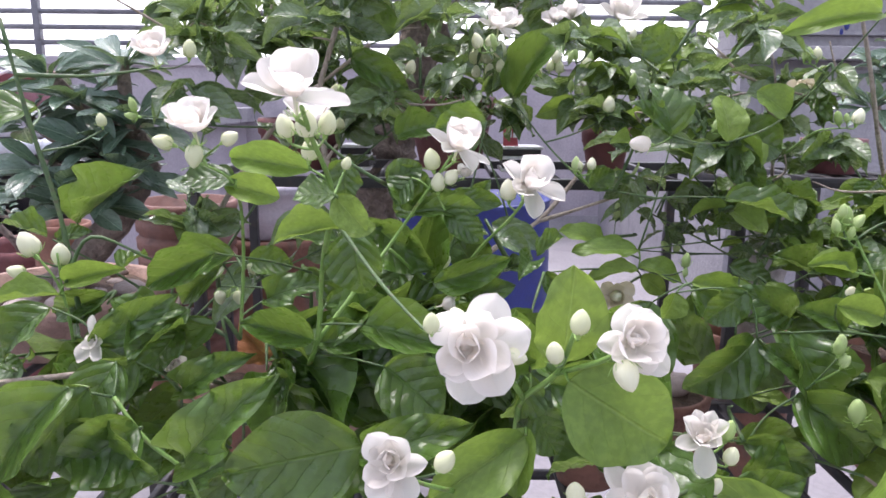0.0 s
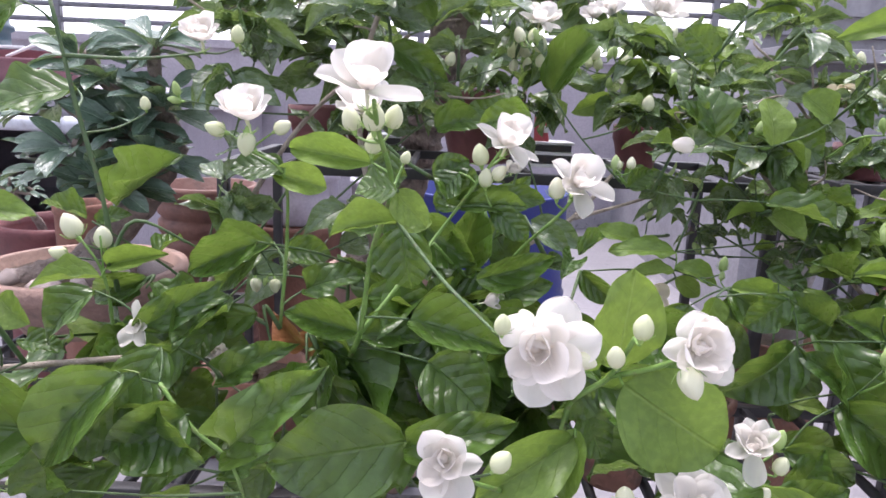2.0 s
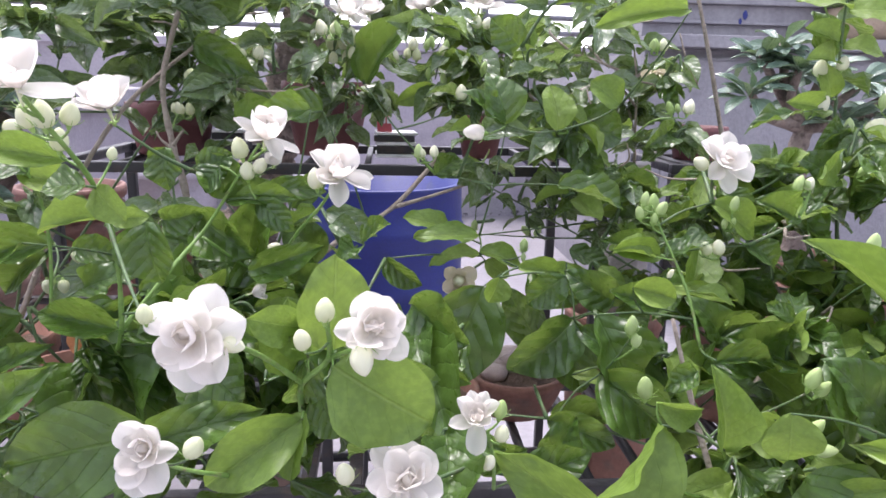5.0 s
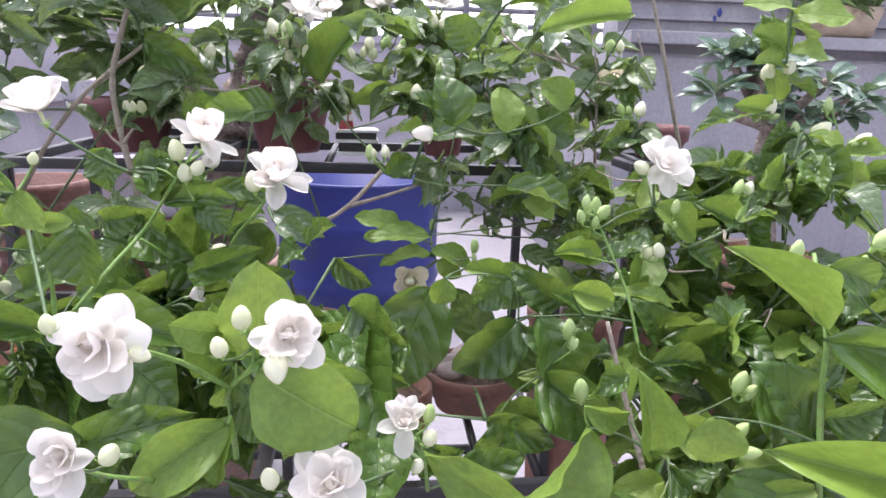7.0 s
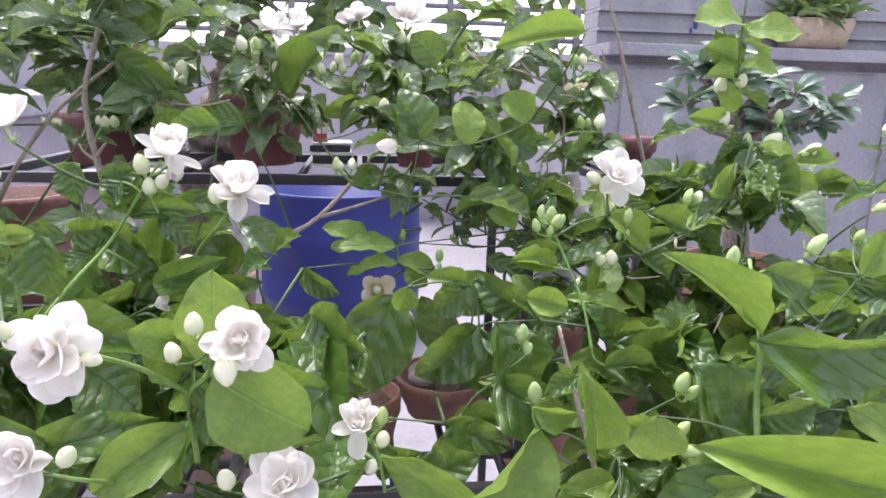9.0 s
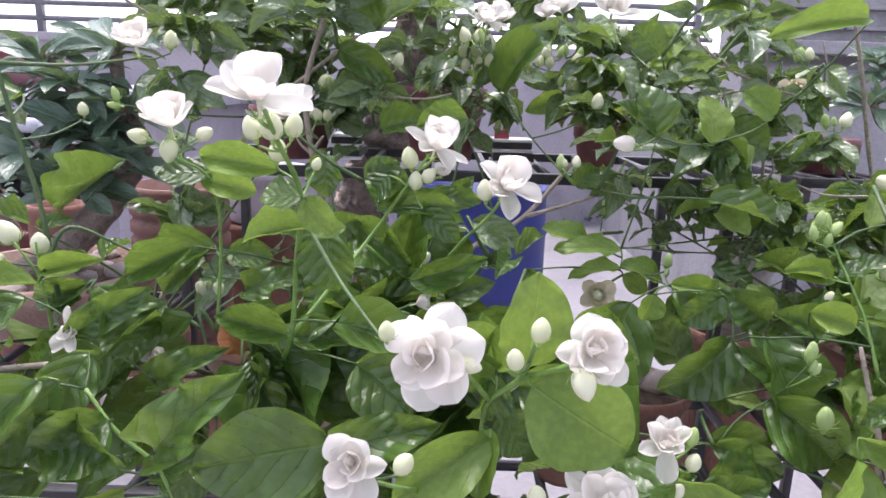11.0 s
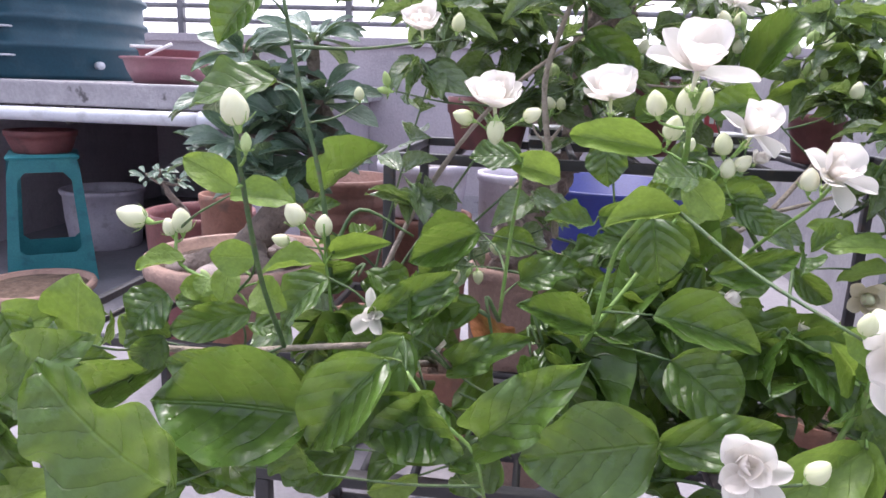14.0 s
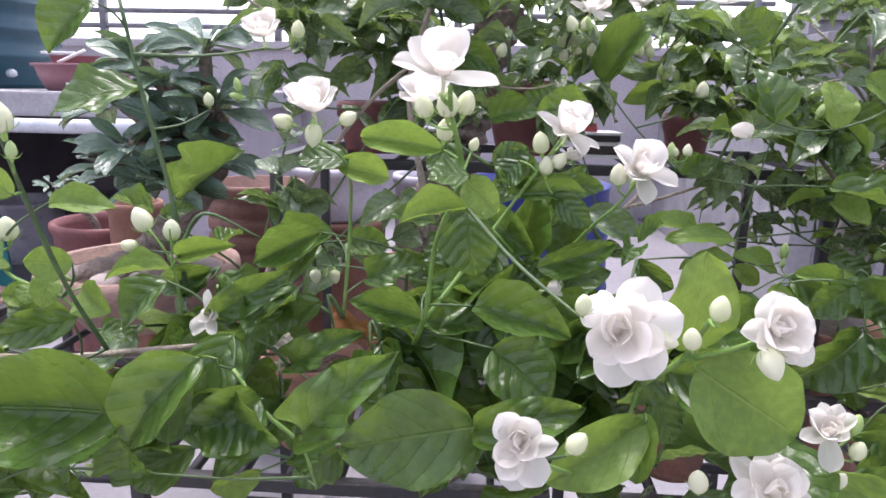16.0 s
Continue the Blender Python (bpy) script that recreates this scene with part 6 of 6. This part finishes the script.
bud(bush_high, (0.151, 0.85, 0.854), (0.17, -0.25, 0.98), 0.014, "g")
bud(bush_right, (0.492, 0.42, 0.717), (0.50, -0.25, 0.87), 0.019, "g")
bud(bush_right, (0.473, 0.42, 0.698), (0.00, -0.25, 1.00), 0.012, "g")
bud(bush_right, (0.479, 0.42, 0.7), (0.34, -0.25, 0.94), 0.012, "g")
bud(bush_right, (0.548, 0.45, 0.717), (0.34, -0.25, 0.94), 0.012, "g")
bud(bush_right, (0.604, 0.5, 0.731), (0.87, -0.25, 0.50), 0.013, "g")
bud(bush_right, (0.541, 0.68, 0.832), (-0.09, -0.25, 1.00), 0.019, "w")
bud(bush_right, (0.564, 0.68, 0.837), (0.09, -0.25, 1.00), 0.016, "w")
bud(bush_right, (0.548, 0.68, 0.796), (0.42, -0.25, 0.91), 0.020, "w")
bud(bush_right, (0.534, 0.68, 0.791), (-0.09, -0.25, 1.00), 0.015, "g")
bud(bush_right, (0.554, 0.68, 0.787), (0.94, -0.25, 0.34), 0.013, "g")
bud(bush_right, (0.596, 0.66, 0.775), (0.64, -0.25, 0.77), 0.023, "w")
bud(bush_right, (0.587, 0.66, 0.766), (0.26, -0.25, 0.97), 0.018, "g")
bud(bush_right, (0.577, 0.66, 0.762), (-0.09, -0.25, 1.00), 0.019, "g")
bud(bush_right, (0.567, 0.66, 0.776), (-0.26, -0.25, 0.97), 0.017, "g")
bud(bush_right, (0.644, 0.66, 0.767), (0.71, -0.25, 0.71), 0.018, "w")
bud(bush_right, (0.635, 0.66, 0.763), (0.87, -0.25, 0.50), 0.015, "g")
bud(bush_right, (0.599, 0.66, 0.801), (-0.17, -0.25, 0.98), 0.016, "g")
bud(bush_right, (0.664, 0.58, 0.795), (0.50, -0.25, 0.87), 0.015, "w")
bud(bush_right, (0.67, 0.58, 0.784), (0.77, -0.25, 0.64), 0.012, "g")
bud(bush_right, (0.331, 0.56, 0.712), (-0.09, -0.25, 1.00), 0.018, "g")
bud(bush_right, (0.324, 0.56, 0.708), (-0.26, -0.25, 0.97), 0.014, "g")
bud(bush_right, (0.34, 0.56, 0.707), (0.34, -0.25, 0.94), 0.014, "g")


leaf(bush_mid, (-0.160, 0.62, 0.560), (-0.190, 0.615, 0.592), 0.024, "o", 0.8, 20)
leaf(bush_mid, (-0.168, 0.63, 0.572), (-0.150, 0.625, 0.548), 0.016, "o", 0.7, -20)

# places that stay open between the bushes: x, y and z from and to
OPEN = [(0.16, 0.33, 0.40, 0.85, 0.44, 0.66), (-0.49, -0.335, 0.36, 0.66, 0.47, 0.66), (-0.29, -0.17, 0.36, 0.70, 0.64, 0.76), (-0.205, -0.12, 0.38, 0.78, 0.54, 0.65)]


def is_open(p):
    return any(b[0] < p.x < b[1] and b[2] < p.y < b[3] and b[4] < p.z < b[5] for b in OPEN)


# ---- main stems and the smaller foliage that fills the bushes ----
def foliage(plant, root, spread, count, kinds, length, seed, droop=0.25, face=0.5, stems=8, tone=None):
    """Branches from the root to random ends in an ellipsoid, with leaf pairs along their outer halves."""
    rng = random.Random(seed)
    (cx, cy, cz), (rx, ry, rz) = spread
    made = 0
    for s in range(stems):
        while True:
            q = Vector((rng.uniform(-1, 1), rng.uniform(-1, 1), rng.uniform(-1, 1)))
            if 0.25 < q.length < 1:
                break
        end = Vector((cx + q.x * rx, cy + q.y * ry, cz + q.z * rz))
        r0 = Vector(root)
        near = min(NODES.get(plant, [r0]), key=lambda q: (q - end).length + 1.5 * max(0.0, q.z - end.z)) if s else r0
        r0 = near
        sway = [rng.uniform(-1, 1) for k in range(6)]
        mid = r0.lerp(end, 0.55) + Vector((0.02 * sway[3], 0.02 * sway[4], 0.015 + 0.015 * sway[5]))
        line = smooth_path([r0, mid, end], 8)
        stem(plant, [r0, mid, end], rng.uniform(0.0016, 0.0026), 0.0009, tone or M_STEM_DARK)
        n = max(2, round(count / stems / 2))
        for k in range(n):
            f = 1.0 - 0.62 * k / n
            j = f * (len(line) - 1)
            p = line[int(j)].lerp(line[min(int(j) + 1, len(line) - 1)], j % 1)
            way = (line[-1] - line[-4]).normalized()
            a = rng.uniform(0, math.pi)
            for sgn in (0, math.pi):
                d = Vector((math.cos(a + sgn), math.sin(a + sgn), 0)) * 0.9 + way * 0.45 + Vector((0, 0, rng.uniform(-droop, 0.25)))
                ln = length * rng.uniform(0.6, 1.15) * (0.7 if k == 0 else 1.0)
                base = p + d.normalized() * 0.005
                if is_open(base + d.normalized() * ln * 0.5):
                    continue
                leaf(plant, base, base + d.normalized() * ln, ln * rng.uniform(0.42, 0.60), rng.choice(kinds), min(0.98, face + rng.uniform(-0.5, 0.3)), rng.gauss(0, 28), joined=False)
                made += 1
    return made


# young leaves before the stone bowl
leaf(bush_left, (-0.303, 0.4, 0.685), (-0.327, 0.388, 0.688), 0.022, "y", 0.7)
leaf(bush_left, (-0.325, 0.41, 0.676), (-0.325, 0.398, 0.656), 0.017, "y", 0.7)
leaf(bush_left, (-0.343, 0.42, 0.664), (-0.344, 0.408, 0.657), 0.016, "y", 0.7)
leaf(bush_left, (-0.348, 0.42, 0.656), (-0.358, 0.408, 0.66), 0.016, "y", 0.7)
leaf(bush_left, (-0.311, 0.42, 0.663), (-0.29, 0.408, 0.651), 0.024, "y", 0.7)

# lower, shaded fill of the front bushes
LEFT_ROOT, MID_ROOT, FRONT_ROOT, RIGHT_ROOT = (-0.235, 0.72, 0.49), (0.055, 0.80, 0.505), (0.16, 0.69, 0.475), (0.615, 0.72, 0.58)
foliage(bush_left, LEFT_ROOT, ((-0.34, 0.49, 0.56), (0.17, 0.10, 0.05)), 60, "d", 0.075, 11, stems=10, face=0.65)
foliage(bush_left, LEFT_ROOT, ((-0.28, 0.58, 0.66), (0.10, 0.07, 0.06)), 14, "ddy", 0.055, 21, stems=4)
foliage(bush_mid, MID_ROOT, ((-0.08, 0.53, 0.585), (0.18, 0.08, 0.06)), 110, "d", 0.078, 12, stems=12, face=0.65)
foliage(bush_front, FRONT_ROOT, ((0.10, 0.47, 0.575), (0.15, 0.08, 0.055)), 70, "d", 0.078, 13, stems=8, face=0.65)
foliage(bush_right, RIGHT_ROOT, ((0.46, 0.52, 0.60), (0.17, 0.12, 0.07)), 120, "ddy", 0.056, 14, stems=14, face=0.6)
foliage(bush_right, RIGHT_ROOT, ((0.47, 0.62, 0.69), (0.12, 0.10, 0.06)), 44, "ddy", 0.055, 15, stems=12)
foliage(bush_right, RIGHT_ROOT, ((0.46, 0.46, 0.52), (0.18, 0.09, 0.05)), 76, "ddy", 0.07, 22, stems=14, face=0.65)
foliage(bush_right, RIGHT_ROOT, ((0.62, 0.52, 0.57), (0.15, 0.13, 0.10)), 150, "dddy", 0.066, 27, stems=14, face=0.6)
foliage(bush_right, RIGHT_ROOT, ((0.68, 0.62, 0.62), (0.14, 0.12, 0.07)), 80, "ddy", 0.06, 23, stems=10)
foliage(bush_right, RIGHT_ROOT, ((0.50, 0.68, 0.69), (0.08, 0.06, 0.05)), 44, "dbby", 0.045, 35, stems=6)
foliage(bush_left, LEFT_ROOT, ((-0.30, 0.48, 0.51), (0.22, 0.08, 0.05)), 34, "d", 0.075, 24, stems=9, face=0.65)
foliage(bush_mid, MID_ROOT, ((-0.02, 0.50, 0.50), (0.16, 0.07, 0.04)), 24, "d", 0.075, 25, stems=8, face=0.65)
foliage(bush_back, (0.545, 0.79, 0.51), ((0.27, 0.80, 0.80), (0.17, 0.12, 0.12)), 250, "bbby", 0.046, 16, stems=24)
foliage(bush_back, (0.545, 0.79, 0.51), ((0.30, 0.84, 0.66), (0.14, 0.06, 0.04)), 40, "bbd", 0.042, 17, stems=10)
foliage(bush_back, (0.545, 0.79, 0.51), ((0.435, 0.88, 0.765), (0.075, 0.06, 0.09)), 80, "bbbd", 0.046, 36, stems=9)
foliage(bush_back, (0.545, 0.79, 0.51), ((0.44, 0.82, 0.64), (0.09, 0.05, 0.035)), 50, "bbd", 0.034, 37, stems=8)
foliage(bush_high, (-0.34, 0.80, 0.50), ((-0.12, 0.76, 0.86), (0.21, 0.13, 0.10)), 210, "b", 0.053, 18, stems=20)
foliage(bush_back, (0.545, 0.79, 0.51), ((0.20, 0.88, 0.83), (0.13, 0.09, 0.08)), 100, "bby", 0.05, 26, stems=12)
foliage(bush_high, (-0.34, 0.80, 0.50), ((-0.18, 0.72, 0.64), (0.16, 0.07, 0.06)), 50, "b", 0.06, 19, stems=7)
foliage(bush_high, (-0.34, 0.80, 0.50), ((-0.10, 0.92, 0.84), (0.22, 0.08, 0.09)), 130, "b", 0.058, 29, stems=16)
foliage(bush_high, (-0.34, 0.80, 0.50), ((-0.05, 0.92, 0.795), (0.18, 0.03, 0.06)), 56, "b", 0.06, 38, stems=9)
foliage(bush_back, (0.545, 0.79, 0.51), ((0.42, 0.74, 0.675), (0.14, 0.07, 0.055)), 100, "bbdy", 0.046, 51, stems=14)
foliage(bush_back, (0.545, 0.79, 0.51), ((0.40, 0.70, 0.60), (0.11, 0.07, 0.05)), 60, "bdy", 0.046, 52, stems=10)
foliage(bush_right, RIGHT_ROOT, ((0.56, 0.64, 0.72), (0.14, 0.08, 0.06)), 60, "bddy", 0.05, 53, stems=10)
foliage(bush_mid, MID_ROOT, ((-0.02, 0.60, 0.66), (0.12, 0.06, 0.04)), 22, "bd", 0.055, 20, stems=5)


def bonsai(label, at, r, h, material, trunk, thick, crown, count, kinds, length, seed, group="bonsai trees", stems=16, bark=M_BARK):
    """A thick-trunked small tree in its pot."""
    t = thing("bonsai_tree", label, "potted tree", group, at)
    pot_parts(t, at, r, h, material)
    bm = new_tube(trunk, thick, thick * 0.55, 40, 0.30 if bark is M_BARK else 0.1, 16)
    if bark is M_BARK:
        bm.normal_update()
        for v in bm.verts:
            q = v.co
            v.co = q + v.normal * thick * (0.30 * abs(noise.noise((q.x * 70, q.y * 70, q.z * 16))) + 0.16 * noise.noise((q.x * 170, q.y * 170, q.z * 70)) - 0.08)
    part("trunk", bm, bark, t)
    rng = random.Random(seed)
    for k in range(4):
        a = rng.uniform(0, 6.28)
        b = Vector(trunk[0])
        e = b + Vector((math.cos(a), math.sin(a), 0)) * thick * 2.0 + Vector((0, 0, -0.01))
        part("root", new_tube([b + Vector((0, 0, thick * 1.5)), b.lerp(e, 0.6) + Vector((0, 0, thick * 0.4)), e], thick * 0.5, thick * 0.2, 8, 0.3), M_BARK, t)
    foliage(t, trunk[-1], crown, count, kinds, length, seed, stems=stems, tone=M_TWIG)
    return t


bonsai("gnarled fat-trunked tree in a pale pot behind the stand", (-0.155, 1.33, 0.0), 0.11, 0.46, M_TERRA_PALE,
       [(-0.155, 1.31, 0.43), (-0.158, 1.29, 0.52), (-0.125, 1.28, 0.62), (-0.09, 1.27, 0.74), (-0.05, 1.26, 0.86), (-0.02, 1.25, 0.94)], 0.058,
       ((-0.10, 1.12, 0.99), (0.40, 0.16, 0.11)), 430, "b", 0.062, 32, stems=34)
bonsai("tree with pale smooth swollen trunk in a terracotta pot", (0.455, 0.985, 0.0), 0.074, 0.475, M_TERRA_SHADED,
       [(0.46, 0.985, 0.42), (0.462, 0.98, 0.54), (0.475, 0.975, 0.62), (0.462, 0.97, 0.70)], 0.040,
       ((0.39, 0.98, 0.87), (0.17, 0.12, 0.13)), 190, "b", 0.052, 33, bark=M_PALE_BARK)


def rosette_tree(label, at, r, h, material, trunk, thick, heads, length, seed, per=22):
    """A fat-trunked desert plant with whorls of long leaves."""
    t = thing("adenium_plant", label, "potted plant", "thick-stemmed pot plants", at)
    if r:
        pot_parts(t, at, r, h, material)
    part("trunk", new_tube(trunk, thick, thick * 0.5, 14, 0.2, 8), M_BARK, t)
    rng = random.Random(seed)
    top = Vector(trunk[-1])
    for hd in heads:
        e = Vector(hd)
        part("branch", new_tube([top, top.lerp(e, 0.5) + Vector((rng.uniform(-0.03, 0.03), 0, -0.01)), e], thick * 0.45, thick * 0.22, 8, 0.2), M_BARK, t)
        for k in range(per):
            a, el = k * 2.4, rng.uniform(-0.35, 0.75)
            d = Vector((math.cos(a) * math.cos(el), math.sin(a) * math.cos(el), math.sin(el)))
            ln = length * rng.uniform(0.7, 1.1)
            b = e + Vector((0, 0, -0.02 * k / per)) + d * 0.006
            leaf(t, b, b + d * ln, ln * rng.uniform(0.30, 0.40), "l", 0.35 + rng.uniform(-0.2, 0.2), joined=False)
    return t


desert_rose = rosette_tree("desert rose with long haze-greyed leaves and thick trunk", (-0.70, 1.22, LOW), 0, 0, None,
             [(-0.640, 1.10, 0.470), (-0.605, 1.11, 0.525), (-0.530, 1.13, 0.610), (-0.475, 1.14, 0.700)], 0.036,
             [(-0.63, 1.14, 0.84), (-0.57, 1.12, 0.80), (-0.67, 1.13, 0.77), (-0.54, 1.10, 0.73), (-0.62, 1.08, 0.70), (-0.68, 1.14, 0.66), (-0.56, 1.08, 0.64), (-0.49, 1.12, 0.77), (-0.51, 1.14, 0.86), (-0.50, 1.10, 0.68)], 0.092, 41, 19)
for way in ([(-0.72, 1.03, 0.478), (-0.66, 1.04, 0.498), (-0.61, 1.10, 0.505)], [(-0.52, 1.02, 0.478), (-0.57, 1.03, 0.500), (-0.61, 1.10, 0.510)]):
    part("root", new_tube(way, 0.014, 0.026, 12, 0.25, 8), M_BARK, desert_rose)
rosette_tree("small desert rose behind the stone bowl", (-1.0, 1.62, 0.38), 0, 0, None,
             [(-0.99, 1.62, 0.37), (-1.00, 1.61, 0.45), (-1.035, 1.60, 0.50), (-1.05, 1.60, 0.53)], 0.012, [(-1.085, 1.58, 0.555), (-1.045, 1.58, 0.565), (-1.01, 1.59, 0.545)], 0.036, 42, 12)
rosette_tree("dark-leaved desert rose against the grey wall", (1.028, 1.45, 0.0), 0.12, 0.45, M_TERRA_SHADED,
             [(1.028, 1.45, 0.42), (1.028, 1.45, 0.491), (1.001, 1.45, 0.649), (1.011, 1.45, 0.732)], 0.034,
             [(0.851, 1.4, 0.81), (0.938, 1.45, 0.908), (1.07, 1.5, 0.858), (1.093, 1.4, 0.834), (1.207, 1.45, 0.811), (1.031, 1.5, 0.794), (1.058, 1.4, 0.761), (0.893, 1.45, 0.883), (1.203, 1.5, 0.765), (0.953, 1.4, 0.86)], 0.078, 43, 24)

# bare and leafy twigs among the tops of the bushes
twig_rng = random.Random(77)
for owner, (cx, cy, cz), (rx, ry, rz), many in ((bush_back, (0.28, 0.80, 0.80), (0.16, 0.1, 0.1), 16), (bush_high, (-0.14, 0.76, 0.85), (0.2, 0.1, 0.1), 16), (bush_right, (0.50, 0.60, 0.66), (0.16, 0.1, 0.08), 14)):
    for k in range(many):
        e = Vector((cx + twig_rng.uniform(-rx, rx), cy + twig_rng.uniform(-ry, ry), cz + twig_rng.uniform(-rz, rz)))
        near = min(NODES[owner], key=lambda q: (q - e).length + 1.5 * max(0.0, q.z - e.z))
        stem(owner, [near, near.lerp(e, 0.5) + Vector((twig_rng.uniform(-0.012, 0.012), 0, twig_rng.uniform(-0.006, 0.012))), e], 0.0016, 0.0007, (M_TWIG, M_STEM, M_TWIG)[k % 3])
        if k % 3 == 1:
            for j in range(3):
                d = Vector((twig_rng.uniform(-0.6, 0.6), twig_rng.uniform(-0.5, 0.1), 1.0)).normalized()
                bud(owner, e + d * 0.012 + Vector((0.008 * (j - 1), 0, 0)), d, twig_rng.uniform(0.010, 0.017), twig_rng.choice("gw"))
